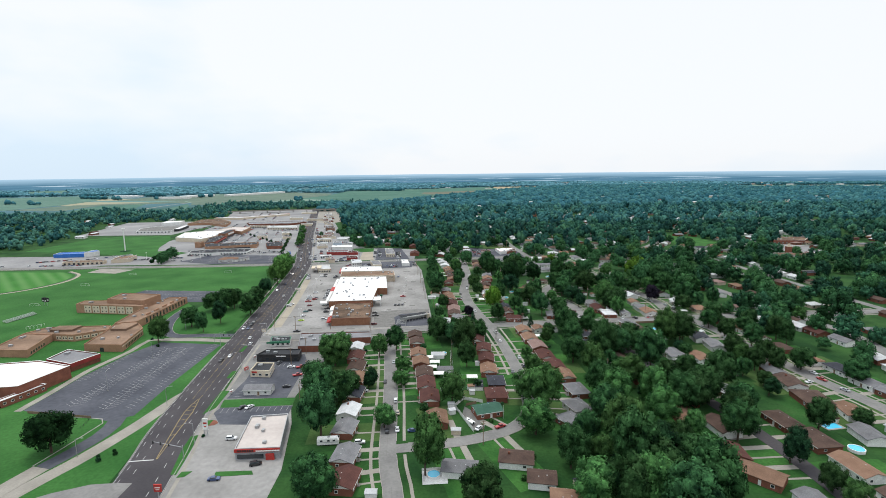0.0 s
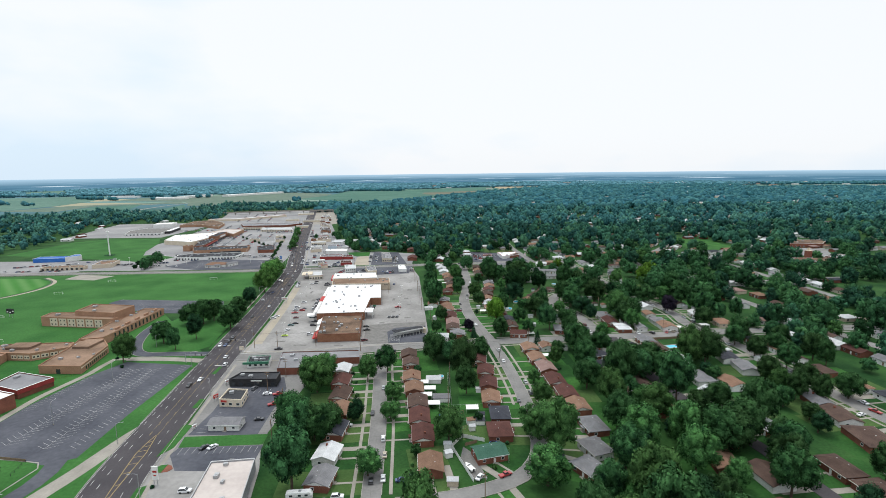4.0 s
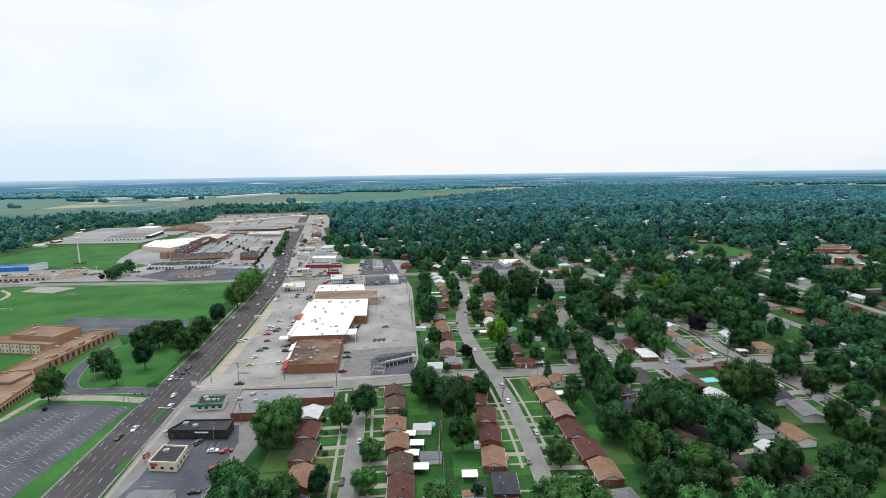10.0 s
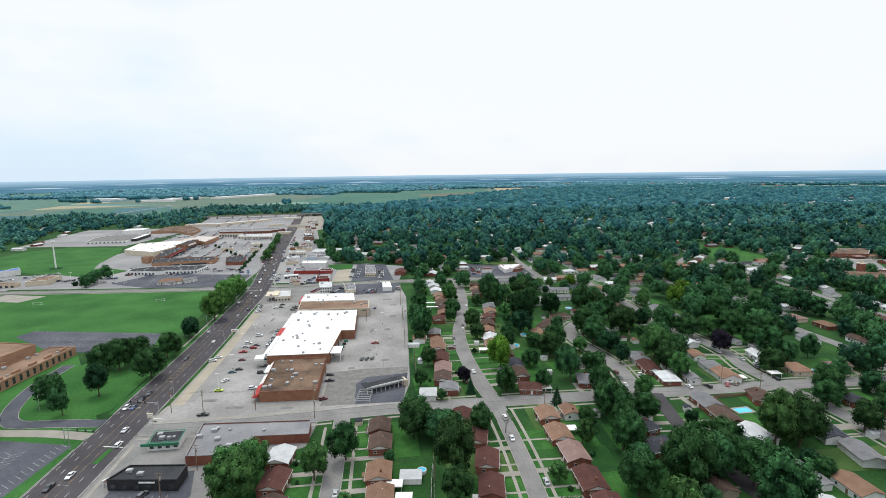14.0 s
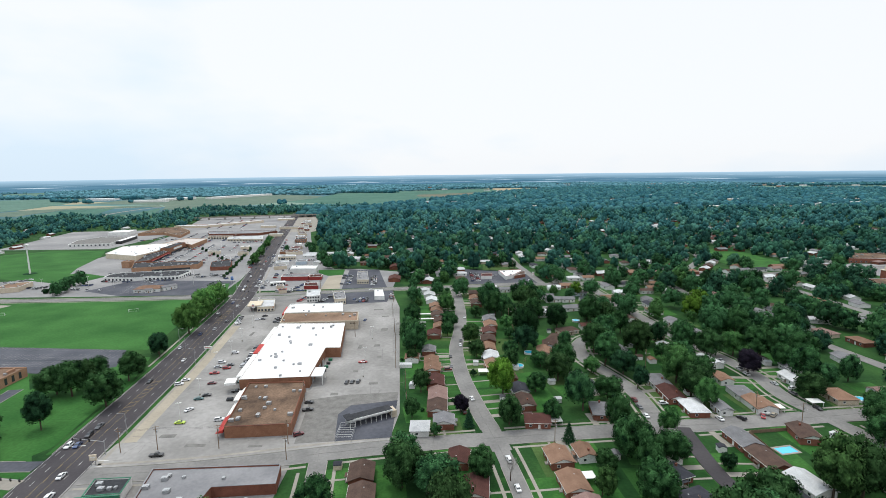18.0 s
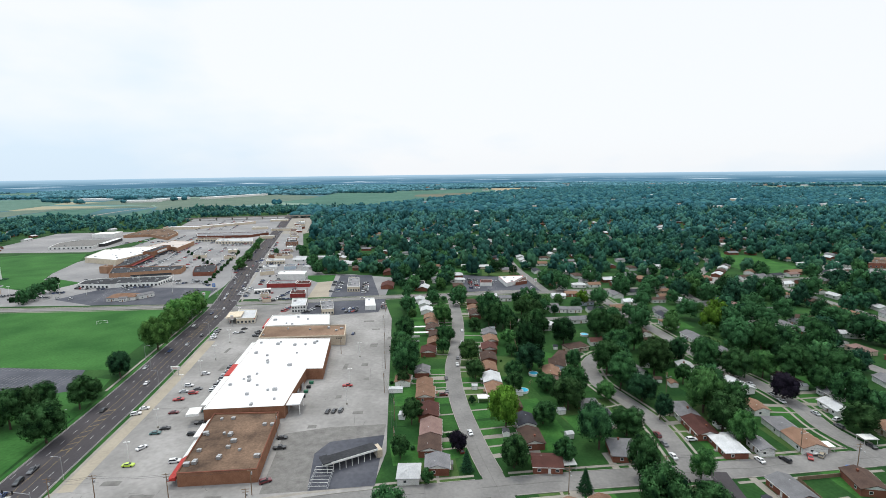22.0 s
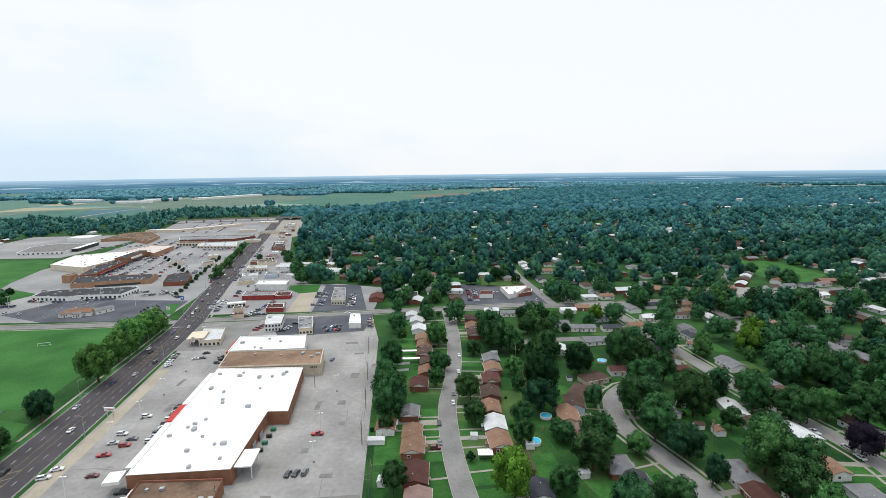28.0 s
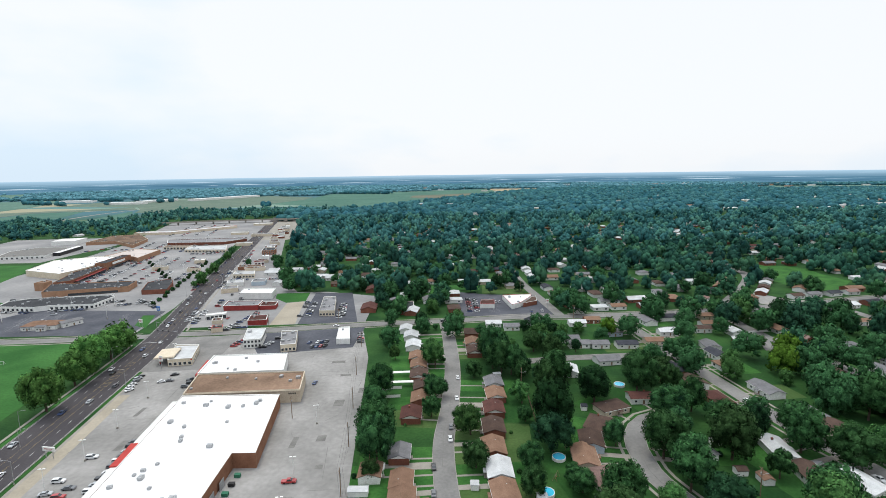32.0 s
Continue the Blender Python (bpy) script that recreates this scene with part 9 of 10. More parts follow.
fence((8.8, 234.3), (18.2, 230.6), 1.8, "trim", "white vinyl garden fence")
fence((8.8, 234.3), (4.1, 226.3), 1.8, "trim", "white vinyl garden fence")
fence((4.1, 226.3), (12, 203), 1.8, "trim", "white vinyl garden fence")
fence((5.5, 240), (3.5, 300), 1.3, "metal_grey", "low wire fence between back gardens", 3, False)
fence((3.0, 266), (3.0, 300), 1.8, "trim", "white vinyl garden fence")
fence((5.5, 262), (20, 263), 1.3, "metal_grey", "low wire fence between back gardens", 3, False)
fence((5.5, 246), (18, 247), 1.3, "metal_grey", "low wire fence between back gardens", 3, False)
fence((60, 470), (62, 520), 1.7, "wood", "weathered wooden garden fence")
fence((143, 356), (170, 359), 1.6, "wood", "weathered wooden garden fence")
fence((143, 340), (143, 356), 1.6, "wood", "weathered wooden garden fence")
fence((-12, 470), (-10, 440), 1.6, "wood", "weathered wooden garden fence")
fence((-16, 520), (-3, 521), 1.6, "trim", "white vinyl garden fence")
fence((-17, 510), (-3, 511), 1.6, "trim", "white vinyl garden fence")
fence((195, 640), (225, 636), 1.6, "trim", "white vinyl garden fence")
fence((230, 600), (252, 604), 1.6, "trim", "white vinyl garden fence")
fence((-204, 224.3), (-169, 218.6), 1.3, "wood", "weathered wooden lot fence", 2.4)
fence((-168.8, 218.4), (-166.8, 209), 1.1, "metal_dark", "dark railing at the lot corner", 2, False)
fence((-132, 348), (-143, 445), 0.6, "metal_grey", "low guard rail beside the mall lot", 3, False)

# ---- sports field ----
for x, y, a in ((-252.6, 562.6, 20), (-359.5, 554.8, 10), (-364, 422.6, 10), (-376, 501.5, 15)):
    t = thing("soccer_goal", pose(x, y, 0.05, 0, 0, a), "white metal soccer goal on grass", "goal", "soccer goals")
    for k in (-3.6, 3.6):
        part("post", tube_data(0.09, 0.09, 2.4, 6, k), M["trim"], t)
        part("stay", rod_data((k, 0, 2.4), (k, 2.2, 0.05), 0.05, 0.05), M["trim"], t)
    part("crossbar", rod_data((-3.6, 0, 2.4), (3.6, 0, 2.4), 0.09, 0.09, 6), M["trim"], t)
    part("base_bar", rod_data((-3.6, 2.2, 0.08), (3.6, 2.2, 0.08), 0.05, 0.05, 6), M["trim"], t)
t = thing("bleachers", pose(-343, 385, 0.05, 0, 0, 83), "long low grey metal bleachers", "bleachers")
for k in range(5):
    part("bench", box_mesh(26, 0.6, 0.12), M["metal_grey"], t, "", pose(0, 0.8 * k, 0.45 + 0.35 * k))
for k in range(7):
    part("support", rod_data((-12 + 4 * k, 3.4, 0), (-12 + 4 * k, 3.4, 1.9), 0.06, 0.06), M["metal_grey"], t)
for px, py in ((-357.5, 426), (-353.5, 424)):
    t = thing("scoreboard", pose(px, py, 0.05, 0, 0, 20), "dark scoreboard panel with white squares on a post", "scoreboard", "scoreboards")
    b = part("panel", box_mesh(3.4, 0.4, 3.8), M["metal_dark"], t, "", pose(0, 0, 3.4))
    for k in (-0.9, 0.9):
        part("plain_bar", box_mesh(1.0, 0.05, 0.9), M["trim"], b, "", pose(k, -0.21, 0.8 + 0.6 * (k > 0)))
    part("post", tube_data(0.16, 0.16, 3.5, 6), M["metal_grey"], t)
for k in range(5):
    q = Vector((-314.6, 356.6)).lerp(Vector((-308.5, 363.6)), k / 4)
    t = thing("exercise_bar", pose(q.x, q.y, 0.05, 0, 0, 40), "white metal exercise bar on grass", "exercise bar", "exercise bars")
    for w in (-0.9, 0.9):
        part("post", tube_data(0.07, 0.07, 2.2, 6, w), M["trim"], t)
    part("crossbar", rod_data((-0.9, 0, 2.15), (0.9, 0, 2.15), 0.06, 0.06), M["trim"], t)
for k in range(9):
    q = Vector((-220.4, 299.8)).lerp(Vector((-213.4, 305.4)), k / 8)
    single("bollard", gather(tube_data(0.12, 0.12, 1.0, 8, q.x, q.y), tube_data(0.12, 0.04, 0.08, 8, q.x, q.y, 1.0)), M["leaf_yellow"], "yellow bollard on the school lawn", "bollard", "", "bollards")
TRACK = smooth_line([(-500, 440), (-462, 452), (-433, 472), (-417, 499), (-413.5, 530), (-425, 560), (-450, 580)])
single("running_track", ribbon_data(TRACK, 1.6, -1.6, -0.05, 0.125), M["gravel"], "tan running track round the practice field", "track", "structure")
single("track_edge", ribbon_data(TRACK, 3.2, 2.0, -0.05, 0.16), M["metal_dark"], "low dark edging along the running track", "edging", "structure")
inner = [(x - 6.5 * nx, y - 6.5 * ny) for (x, y), (nx, ny) in zip(TRACK.tolist(), (normals_of(TRACK) * -1).tolist())]
slab("practice_field", inner + [(-560, 580), (-560, 445)], 0.13, M["grass_stripe"], "mown practice field with pale and dark stripes", "sports ground")
slab("infield", [(-424, 572), (-386, 565), (-378, 588), (-424, 596)], 0.07, M["concrete"], "pale bare sports surface beside the avenue", "sports ground")
# shrubs on the verge
def shrub(x, y, r, leaf="leaf_dark", label="low rounded shrub on the verge"):
    cm, _ = CROWNS["small"][0]
    t = thing("shrub", pose(x, y, 0, 0, 0, (x * 37) % 360), label, "shrub", "shrubs")
    part("crown", cm, M[leaf], t, "", Matrix.Translation((0, 0, -0.45 * r)) @ Matrix.Diagonal((r, r, r * 0.9, 1)))
    part("stem", tube_data(0.08, 0.05, r * 0.7, 6), M["bark"], t)
for x, y, r in ((-140.8, 183, 1.2), (-137, 187.7, 1.1), (-143, 186, 0.9), (-139, 190, 0.9), (-183.9, 381.5, 3.6), (-193, 316, 1.3), (-205, 330, 1.2), (-209, 345, 1.2), (-107, 201, 0.9), (-383, 633, 3.5), (-393, 657, 4), (-399, 678, 4), (-401, 692, 4), (-406, 715, 4.5), (-47, 279, 1.0), (-50, 262, 1.0), (75, 340, 1.0), (60, 329, 0.9)):
    shrub(x, y, r)
for k in range(16):
    shrub(-236 - 3.4 * k + (k % 3), 700 + 14 * k, 2.6, "leaf")

# ---- far buildings ----
flat_building("white_warehouse", [(-631, 1094), (-596, 1103), (-604, 1142), (-640, 1131)], 7.5, "siding", "roof_white", "white warehouse beyond the centre", "warehouse", units=0)
flat_building("grey_warehouse", [(-604, 957), (-541, 966), (-550, 1005), (-562, 1050), (-617, 1052), (-628, 1012)], 4.2, "siding", "tar", "low grey-roofed warehouse with pale walls", "warehouse", units=5, windows=((0, 10, 0.6, 2.6, 2.4, "trim"),))
flat_building("loading_row", [(-536, 988), (-552, 1058), (-560, 1056), (-544.5, 986)], 5.0, "metal_dark", "roof_white", "long loading row with a white roof", "warehouse", parapet=0.2, units=0)
flat_building("brick_store", [(-574, 1095), (-534, 1110), (-472, 1056), (-493, 1133), (-548, 1203), (-586, 1183)], 5.2, "brick_tan", "roof_gravel", "far tan brick store with a brown roof", "shop", units=10, cap="cream")
flat_building("far_store", [(-428, 1077), (-338, 1081), (-314, 1119), (-330, 1130), (-450, 1118)], 4.6, "brick", "roof_grey", "far brick store on the strip", "shop", units=8)
flat_building("pier_row", [(-412, 1036), (-370, 1032), (-372, 1048), (-415, 1052)], 4.6, "cream", "roof_gravel", "far shop row with pale piers", "shop", units=3, windows=((0, 8, 0.3, 3.6, 3.0, "trim"),))
flat_building("far_mall", [(-576, 1229), (-507, 1229.5), (-418, 1335), (-432, 1350), (-515, 1255), (-576, 1255)], 4.8, "cream", "roof_W", "far long curved shopping row", "shop", units=8, cap="red_paint")
flat_building("far_shop", [(-363, 1004), (-299, 998), (-317, 1045), (-374, 1039)], 4.2, "cream", "roof_W", "far pale shop with many roof units", "shop", units=10, windows=((0, 12, 0.4, 2.8, 2.4, "trim"),))
t = thing("overpass", pose(0, 0, 0), "long grey concrete highway overpass", "bridge")
OVER = smooth_line([(-640, 1400), (-533, 1436), (-390, 1462), (-240, 1480)])
part("deck", ribbon_data(OVER, 6, -6, 5.4, 6.8), M["concrete"], t)
part("parapet", ribbon_data(OVER, 6.3, 6.0, 5.2, 7.7), M["concrete"], t)
part("parapet", ribbon_data(OVER, -6.0, -6.3, 5.2, 7.7), M["concrete"], t)
for k in range(3, len(OVER) - 2, 6):
    part("pier", box_mesh(1.4, 8, 5.5), M["concrete"], t, "", pose(OVER[k][0], OVER[k][1], -0.1, 0, 0, 10))
flat_building("blue_depot", [(-548, 679), (-508, 684), (-512, 702), (-552, 697)], 5.2, "blue_paint", "blue_paint", "low depot with a blue front and roof edge", "depot", units=0, cap="trim")
flat_building("depot_hall", [(-507, 682), (-496, 698), (-508, 710), (-511, 703)], 6.5, "siding", "blue_paint", "white depot hall with a blue roof", "depot", units=0, cap="trim")
flat_building("avenue_row", [(-491, 621), (-442, 627), (-446, 639), (-494, 634)], 3.8, "siding_tan", "roof_tan", "low tan row of small shops", "shop", units=10, cap="cream", windows=((0, 9, 0.3, 2.6, 2.4, "metal_dark"),))
flat_building("bakery_hall", [(-436, 633), (-417, 641), (-424, 668), (-443, 660)], 5.0, "siding_tan", "roof_tan", "low tan hall beside the avenue", "hall", units=4)
flat_building("house_store", [(77, 669), (85, 675), (98, 697), (99, 704), (73, 701)], 4.0, "siding", "roof_white", "white restaurant with a red band", "restaurant", units=4, cap="red_paint")
flat_building("restaurant_wing", [(87, 674), (100, 682), (102, 697), (98.6, 696)], 3.6, "brick", "roof_B", "brown-roofed wing of the restaurant", "restaurant", units=0)
flat_building("brick_cafe", [(51, 673), (63, 672.5), (64, 687), (53, 687)], 4.0, "siding", "roof_R", "small white cafe with a dark red roof", "restaurant", units=0, cap="dark_red")
flat_building("east_school", [(498, 738), (540, 731), (575, 770), (531, 772)], 6.0, "brick", "roof_gravel", "low brick school among trees", "school", units=6, windows=((0, 8, 1.0, 2.0, 1.8, "trim"),))
flat_building("east_school_hall", [(411, 629), (413, 602), (470, 596), (472, 628)], 5.5, "brick", "roof_gravel", "long brick school hall with a brown roof", "school", units=5, windows=((3, 5, 1.0, 2.0, 1.8, "trim"),))
tower = thing("school_tower", pose(447, 632, 0, 0, 0, 8), "brick school tower with a pale stone top", "tower")
part("shaft", box_mesh(6, 5, 13.1), M["brick"], tower, "", pose(0, 0, -0.1))
part("top", gather(box_data(6.6, 5.6, 0.7), box_data(3.2, 0.8, 3.0, 0, 0, 0.7)), M["cream"], tower, "pale stone coping and gable", pose(0, 0, 13.0))
flat_building("school_court_wing", [(474, 640), (502, 652), (508, 640), (480, 628)], 5.0, "brick", "roof_W", "low brick school wing with a pale flat roof", "school", units=3, windows=((0, 6, 1.0, 2.0, 1.8, "trim"),))
flat_building("motel", [(444, 749), (441, 692), (454, 690), (458, 750)], 4.5, "siding", "roof_B", "long low motel with a brown roof", "motel", units=0, windows=((3, 14, 0.9, 1.8, 1.6, "trim"),))
brng = random.Random(14)
for k in range(30):
    y = 700 + k * 22
    i = int(np.argmin(abs(MAIN[:, 1] - y)))
    q = MAIN[i] + nm[i] * -(26 + 12 * brng.random())
    w, d, h = brng.uniform(9, 16), brng.uniform(9, 14), brng.uniform(3.5, 5.5)
    if y > 1000 or k % 3 == 0 and y > 880:
        flat_building("roadside_shop", [(q[0], q[1]), (q[0] + w, q[1] + 1), (q[0] + w - 2, q[1] + d), (q[0] - 2, q[1] + d)], h, brng.choice(("siding", "brick", "cream", "siding_tan")), brng.choice(("roof_grey", "roof_white", "roof_black", "roof_W", "roof_R")), "small flat-roofed roadside shop", "shop", parapet=0.2, units=2, seed=k)
for pts in ([(-1683, 2498), (-1552, 2516), (-1556, 2560), (-1690, 2545)], [(-1346, 2300), (-1195, 2309), (-1198, 2345), (-1350, 2340)], [(-1250, 2405), (-1196, 2584), (-1235, 2600), (-1290, 2415)], [(-1086, 2509), (-919, 2866), (-955, 2890), (-1125, 2530)]):
    flat_building("airfield_hangar", pts, 9.0, "siding", "roof_white", "distant white hangar on the airfield", "hangar", units=0)
flat_building("car_wash", [(-167, 652), (-153, 657), (-155, 662), (-169, 657)], 3.8, "siding", "roof_white", "white open-bay car wash", "car wash", parapet=0.2, units=0, windows=((0, 5, 0.2, 2.3, 2.6, "metal_dark"),))
flat_building("fish_stand", [(-148, 619.5), (-141, 622), (-143, 628), (-150, 626)], 3.6, "siding_tan", "roof_black", "small tan roadside stand with a dark roof", "stand", units=1, cap="red_paint")
flat_building("tyre_shop", [(-216, 887), (-205, 892), (-209, 902), (-220, 897)], 4.4, "siding", "roof_R", "white tyre shop with a red roof edge", "shop", units=1, cap="red_paint", windows=((0, 3, 0.2, 2.6, 2.6, "red_paint"),))
flat_building("garage_shop", [(-193, 739), (-179, 745), (-184, 757), (-197, 752)], 4.4, "siding_tan", "roof_grey", "tan roadside garage with a grey roof", "shop", units=3)
flat_building("pale_shop", [(-199, 766), (-184, 771), (-189, 784), (-204, 780)], 4.2, "siding", "roof_W", "pale roadside shop with a metal roof", "shop", units=3)
flat_building("long_shop", [(-212, 846), (-190, 853), (-193, 861), (-215, 855)], 4.0, "cream", "roof_tan", "long cream roadside shop", "shop", units=4)
flat_building("small_shop", [(-176, 771), (-163, 774), (-166, 788), (-179, 785)], 4.2, "siding_blue", "roof_grey", "small pale blue workshop", "shop", units=2)
# rows of low shops in the middle of the west lots
for x, y, w, d, r in ((-330, 862, 16, 10, "roof_grey"), (-300, 905, 12, 10, "roof_white"), (-282, 850, 14, 9, "roof_R"), (-310, 1060, 24, 14, "roof_W"), (-330, 1180, 40, 16, "roof_grey"), (-380, 1210, 30, 16, "roof_W"), (-400, 1380, 40, 20, "roof_white")):
    flat_building("lot_shop", [(x, y), (x + w, y + 3), (x + w - 3, y + d + 3), (x - 3, y + d)], 4.5, "cream", r, "small shop standing in the big lot", "shop", units=3, seed=int(-x))
# parking lot trees
for k in range(14):
    shrub(-276 - 7 * k + 3 * (k % 2), 800 + 9 * k, 2.2, "leaf_dark")
# tar repairs on the mall lot
for x, y, w, d in ((-33, 506, 5, 7), (-34, 473, 4, 5), (-28.3, 412.6, 5, 3), (-41, 430, 3, 4), (-45, 470, 2.5, 9), (-36, 540, 6, 3), (-30, 452, 3, 3), (-47, 400, 4, 3), (-118, 470, 3, 8), (-112, 360, 7, 3), (-96, 352, 9, 2.5), (-70, 351, 6, 1.8), (-128, 500, 2, 9), (-44, 560, 8, 4), (-24, 520, 3, 6)):
    slab("tar_patch", [(x - w / 2, y - d / 2), (x + w / 2, y - d / 2 + 0.2), (x + w / 2 - 0.2, y + d / 2), (x - w / 2, y + d / 2 - 0.2)], 0.1065, M["tar"], "darker repair patch in worn paving", "paving")


jrng = random.Random(53)
joints = []
for k in range(46):
    x, y = jrng.uniform(-128, -20), jrng.uniform(352, 610)
    if inside((x, y), LOTS[2][1]) and not (-112 < x < -50 and 354 < y < 560):
        L, a = jrng.uniform(6, 26), jrng.choice((4, 94, 96, 2)) + jrng.uniform(-4, 4)
        c, d = math.cos(radians(a)) * L / 2, math.sin(radians(a)) * L / 2
        if all(inside((x + q * c, y + q * d), LOTS[2][1]) for q in (-1, 1)):
            joints.append(bar(x - c, y - d, x + c, y + d, jrng.uniform(0.12, 0.3), 0.1045))
single("paving_joints", gather(*joints), M["tar"], "dark sealed joints across worn paving", "paving", "stuff")


def carport(x, y, turn, w=6.0, d=4.5):
    t = thing("carport", pose(x, y, 0, 0, 0, turn), "flat white metal carport on thin posts", "carport", "carports")
    part("roof", gather(box_data(w, d, 0.14, 0, 0, 2.4), box_data(w + 0.1, 0.08, 0.3, 0, -d / 2, 2.3)), M["trim"], t)
    for px in (-1, 1):
        for py in (-1, 1):
            part("post", box_mesh(0.1, 0.1, 2.4), M["trim"], t, "", pose(px * (w / 2 - 0.3), py * (d / 2 - 0.3), 0))


for x, y, a in ((-8.2, 272, 0), (-6.5, 279.5, 0), (-10.5, 287, 0), (63, 324.5, 5), (-4, 262.5, 0), (14.5, 257.5, 0), (143, 384, 90), (168, 376, 0), (-7, 448, 0), (33, 423, 0), (190, 381, 0), (132, 384, 0)):
    carport(x, y, a)

# a camper, boats, and play things in the gardens
t = thing("camper", pose(-50.5, 193.8, 0.1, 0, 0, 5), "long white camper trailer with a grey stripe", "camper")
part("body", gather(box_data(8.6, 2.4, 2.5, 0, 0, 0.6), box_data(8.0, 2.2, 0.25, 0, 0, 3.1), box_data(0.6, 2.0, 1.6, 4.5, 0, 0.7)), M["trim"], t)
part("stripe", box_mesh(8.62, 2.44, 0.3), M["metal_grey"], t, "", pose(0, 0, 1.5))
for k in (-2.5, 0.5, 2.8):
    part("window", box_mesh(1.1, 0.06, 0.7), M["glass"], t, "", pose(k, -1.23, 2.0))
part("roof_unit", box_mesh(1.0, 0.8, 0.3), M["metal_grey"], t, "", pose(0.5, 0, 3.35))
for k in (-0.6, 0.6):
    for s in (-1.1, 1.1):
        part("wheel", MESHES["wheel"], M["rubber"], t, "", pose(k, s, 0.33))
part("hitch", box_mesh(1.6, 0.15, 0.15), M["metal_dark"], t, "", pose(5.4, 0, 0.5))
for x, y, a in ((11, 211, 120), (160, 372.5, -30), (37, 147, 80)):
    t = thing("boat", pose(x, y, 0.1, 0, 0, a), "small white motor boat on a trailer", "boat", "boats")
    v = [(-2.6, -0.9, 0.6), (1.2, -0.9, 0.6), (2.9, 0, 0.95), (1.2, 0.9, 0.6), (-2.6, 0.9, 0.6), (-2.6, -1.05, 1.25), (1.3, -1.05, 1.3), (3.2, 0, 1.45), (1.3, 1.05, 1.3), (-2.6, 1.05, 1.25)]
    part("hull", (v, [(0, 4, 3, 2, 1), (0, 1, 6, 5), (1, 2, 7, 6), (2, 3, 8, 7), (3, 4, 9, 8), (4, 0, 5, 9), (5, 6, 7, 8, 9)]), M["trim"], t)
    part("windshield", box_mesh(0.1, 1.4, 0.4), M["glass"], t, "", pose(0.6, 0, 1.3))
    part("motor", box_mesh(0.5, 0.5, 0.9), M["metal_dark"], t, "", pose(-2.8, 0, 0.7))
    for s in (-0.9, 0.9):
        part("wheel", MESHES["wheel"], M["rubber"], t, "", pose(-0.8, s, 0.33))
    part("trailer", box_mesh(6.4, 0.2, 0.15), M["metal_grey"], t, "", pose(0.4, 0, 0.42))
for x, y in ((8.5, 254), (68, 318), (70, 462), (60, 442), (130, 395), (10, 240)):
    t = thing("swing_set", pose(x, y, 0, 0, 0, (x * 13) % 90), "wooden garden swing set", "swing set", "swing sets")
    for k in (-1.8, 1.8):
        for s in (-1, 1):
            part("leg", rod_data((k, s * 0.9, 0), (k, 0, 2.2), 0.06, 0.06), M["wood"], t)
    part("beam", rod_data((-1.9, 0, 2.2), (1.9, 0, 2.2), 0.07, 0.07), M["wood"], t)
    for k in (-0.8, 0.6):
        part("seat", box_mesh(0.5, 0.2, 0.05), M["red_paint"], t, "", pose(k, 0, 0.6))
        part("rope", gather(rod_data((k - 0.22, 0, 0.62), (k - 0.22, 0, 2.2), 0.02, 0.02, 4), rod_data((k + 0.22, 0, 0.62), (k + 0.22, 0, 2.2), 0.02, 0.02, 4)), M["metal_grey"], t)
for x, y in ((0.5, 252), (74, 445), (140, 425), (22, 228), (168, 362)):
    t = thing("trampoline", pose(x, y, 0), "round black garden trampoline", "trampoline", "trampolines")
    part("mat", tube_data(1.7, 1.7, 0.04, 18, 0, 0, 0.85), M["rubber"], t)
    part("pad", ([(q * math.cos(6.2832 * i / 18), q * math.sin(6.2832 * i / 18), 0.93) for q in (1.7, 2.0) for i in range(18)], [(i, (i + 1) % 18, 18 + (i + 1) % 18, 18 + i) for i in range(18)]), M["blue_paint"], t)
    for i in range(4):
        part("leg", tube_data(0.04, 0.04, 0.9, 5, 1.85 * math.cos(1.57 * i), 1.85 * math.sin(1.57 * i)), M["metal_grey"], t)

fence((9.8, 227.5), (15, 229.8), 1.5, "wood", "weathered wooden garden fence")
slab("gravel_drive", [(7.6, 219), (12.8, 203.8), (17.2, 206), (12.8, 222), (9, 227)], 0.09, M["tar"], "dark gravel drive with a boat and parts", "driveway")
shed(2.7, 220, 20, 3.0, 2.8, "W", "siding")
shed(13.5, 240.5, 10, 2.6, 2.4, "W", "siding")
shed(17.6, 246, 0, 4.0, 3.0, "D", "siding")
t = thing("flagpole", pose(26.7, 215, 0), "thin white flagpole on a front lawn", "flagpole")
part("pole", tube_data(0.07, 0.04, 6.5, 8), M["trim"], t)
part("ball", tube_data(0.1, 0.03, 0.16, 8, 0, 0, 6.5), M["trim"], t)

# sheds and patios in the back gardens
yrng = random.Random(91)
made = 0
for x, y, _ in HOUSES[20:140]:
    if made < 26 and x > -60 and y < 640 and yrng.random() < 0.5:
        a = yrng.uniform(0, 6.28)
        px, py = x + 12.5 * math.cos(a), y + 12.5 * math.sin(a)
        if not near_street(px, py, 3.5) and all((px - p) ** 2 + (py - q) ** 2 > (r + 1.5) ** 2 for p, q, r in HOUSES) and all((px - p) ** 2 + (py - q) ** 2 > 9 for p, q, r in TREES):
            shed(px, py, yrng.choice((0, 90, 180)) + yrng.uniform(-8, 8), yrng.uniform(2.6, 4.2), yrng.uniform(2.4, 3.2), yrng.choice("WWGD"), yrng.choice(("siding", "siding", "siding_tan")))
            made += 1

round_pool(167, 185.5, 3.0)

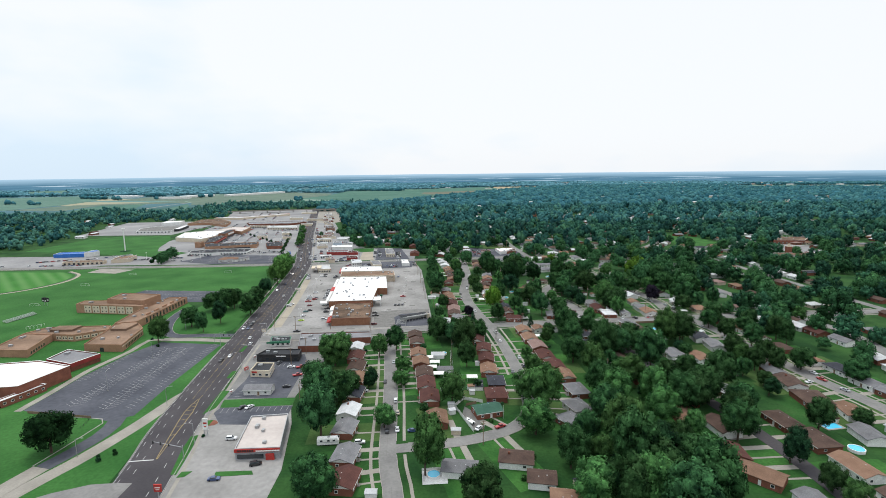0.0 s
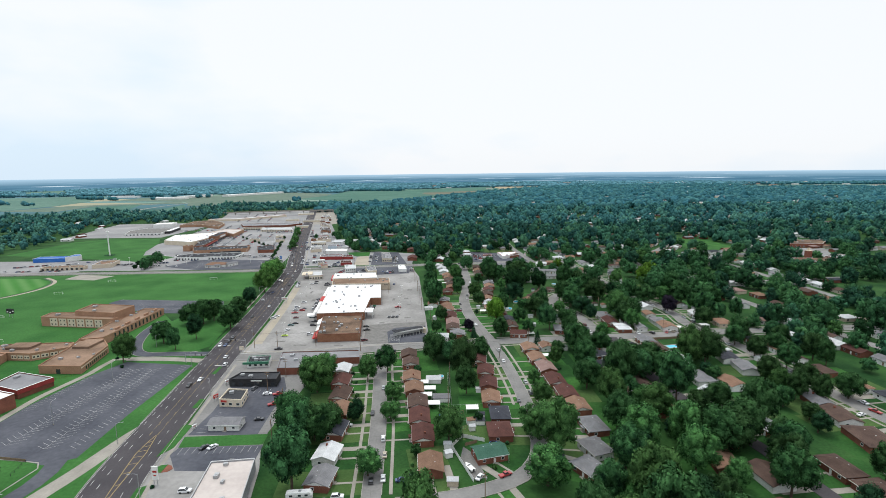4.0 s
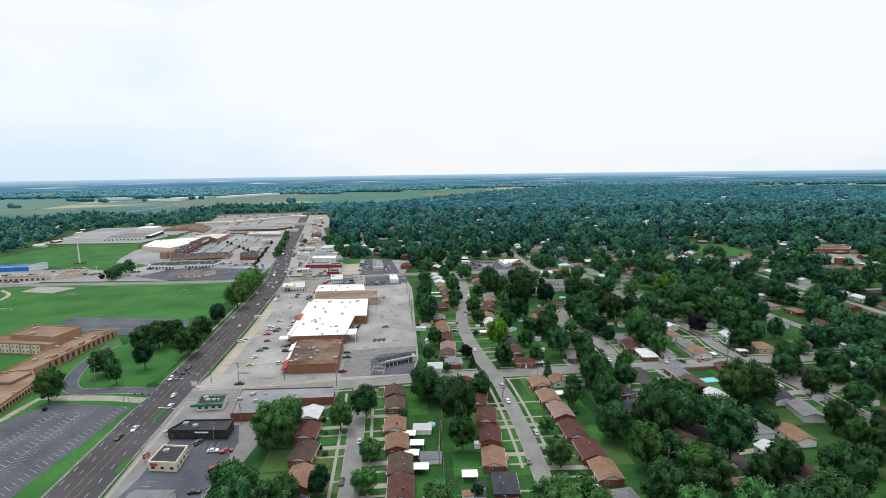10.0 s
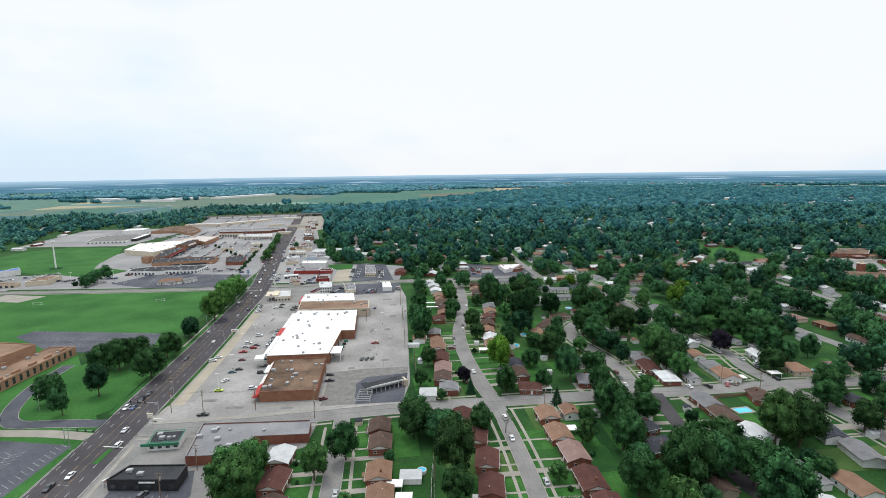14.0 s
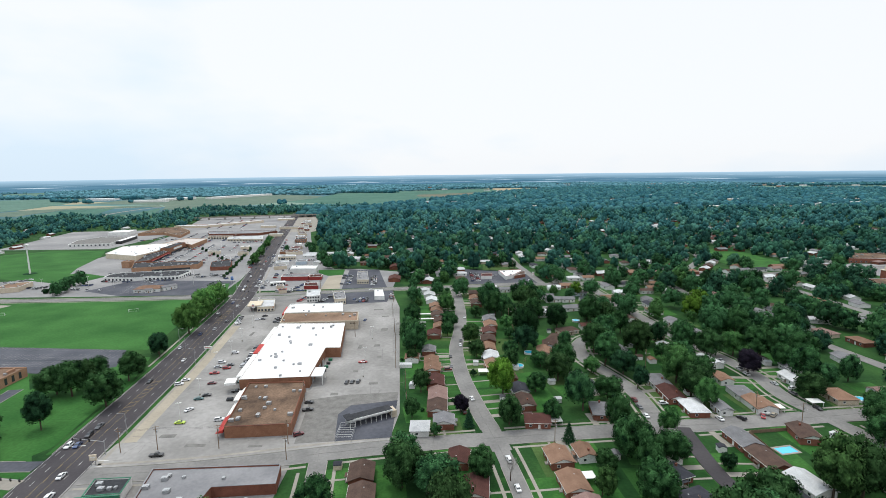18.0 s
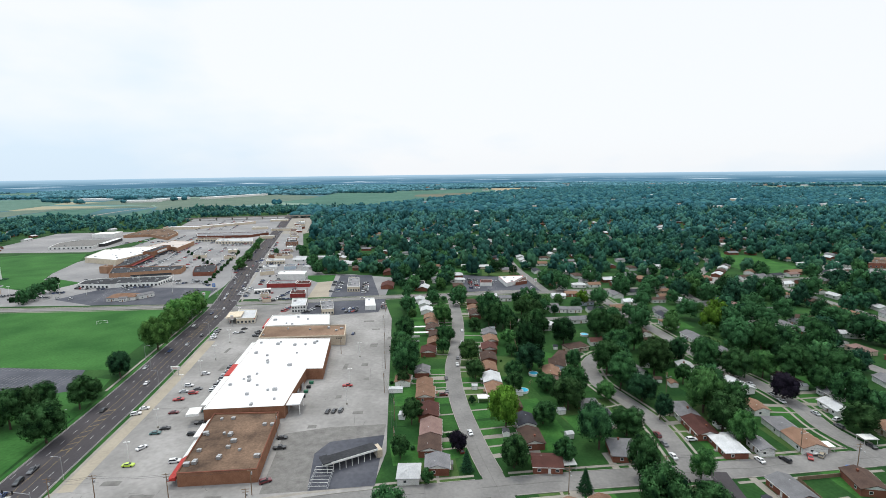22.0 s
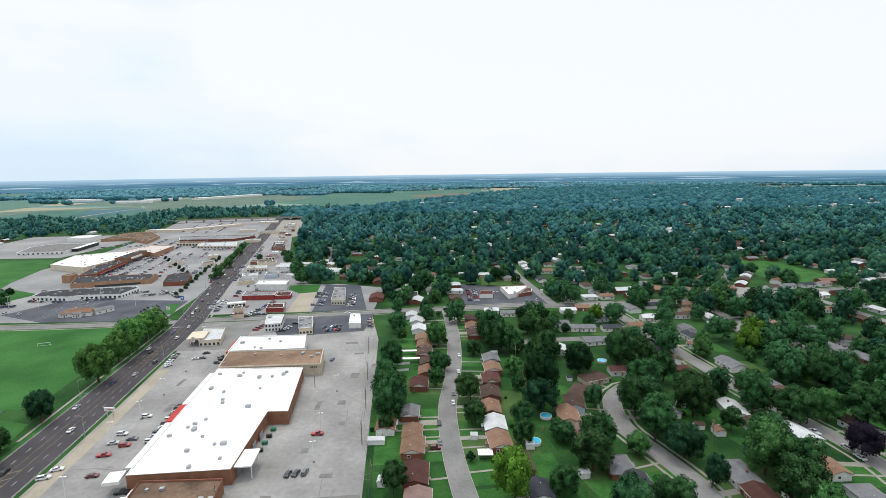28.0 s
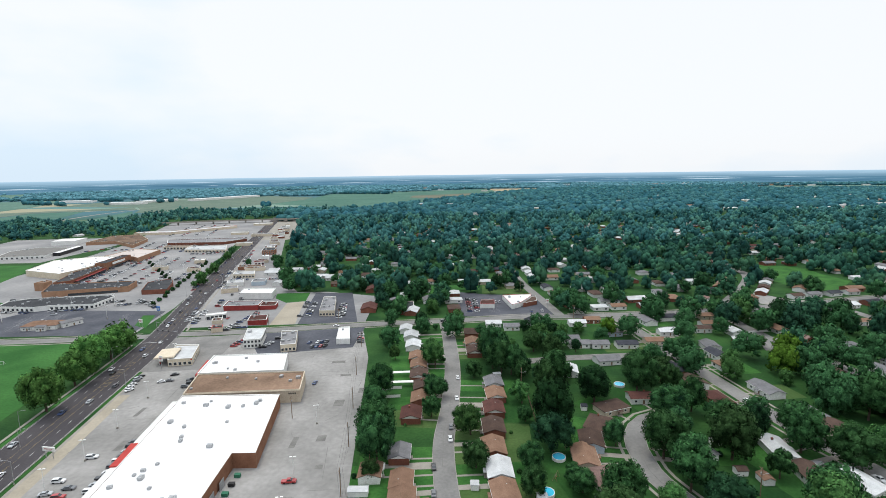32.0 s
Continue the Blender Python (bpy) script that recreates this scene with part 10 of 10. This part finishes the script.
carport(60.5, 366.5, 4, 6.5, 5.0)
shed(68.7, 409.6, 10, 3.4, 3.0, "W", "siding")
for x, y in ((-300, 800), (-318, 860), (-336, 920), (-280, 840), (-270, 700), (-300, 690), (-330, 655), (-360, 660), (-400, 650), (-250, 660), (-262, 780), (-350, 1010), (-390, 1030), (-370, 1090)):
    lot_lamp(x, y, 15, 11.0)

# overhead wires from pole to pole
def wires(poles, h, drops=(0.0, -1.0, 1.0)):
    for (ax, ay), (bx, by) in zip(poles, poles[1:]):
        n = Vector((by - ay, ax - bx)).normalized()
        for off in drops:
            pts = [(ax + (bx - ax) * u + n.x * off, ay + (by - ay) * u + n.y * off, h - 3.2 * u * (1 - u)) for u in (0, 0.25, 0.5, 0.75, 1)]
            single("overhead_wire", gather(*[rod_data(p, q, 0.03, 0.03, 4) for p, q in zip(pts, pts[1:])]), M["metal_dark"], "thin black wire hanging between utility poles", "wire", "", "overhead wires")


wires([(-7.6, 379), (-10, 405), (-18, 434), (-21, 466), (-25, 500), (-30, 540), (-34, 585)], 10.5)
wires([(3, 262), (4, 292), (4.5, 318)], 10.5, (0.0, 1.0))
wires([(-125, 347.5), (-110.3, 349), (-84.7, 349.4), (-56.5, 352.5)], 10.5, (0.0, 1.0))
wires([(57, 350), (94, 356), (170, 362)], 10.5, (0.0, 1.0))

for x, y, w in ((-4.5, 537.5, 15.0), (-3.5, 524.5, 13.0)):
    carport(x, y, 2, w, 2.6)

# shrubs beside the house walls
hrng = random.Random(29)
made = 0
for x, y, c in HOUSES:
    if made < 44 and -62 < x < 130 and y < 500 and hrng.random() < 0.6:
        a = hrng.choice((0, 1.57, 3.14, 4.71)) + hrng.uniform(-0.5, 0.5)
        px, py = x + (c + 0.2) * math.cos(a), y + (c + 0.2) * math.sin(a)
        if not near_street(px, py, 2.5) and all((px - p) ** 2 + (py - q) ** 2 > (r - 0.8) ** 2 for p, q, r in HOUSES):
            shrub(px, py, hrng.uniform(0.9, 1.5), hrng.choice(("leaf", "leaf_dark", "leaf_light")), "rounded garden shrub beside a house")
            made += 1
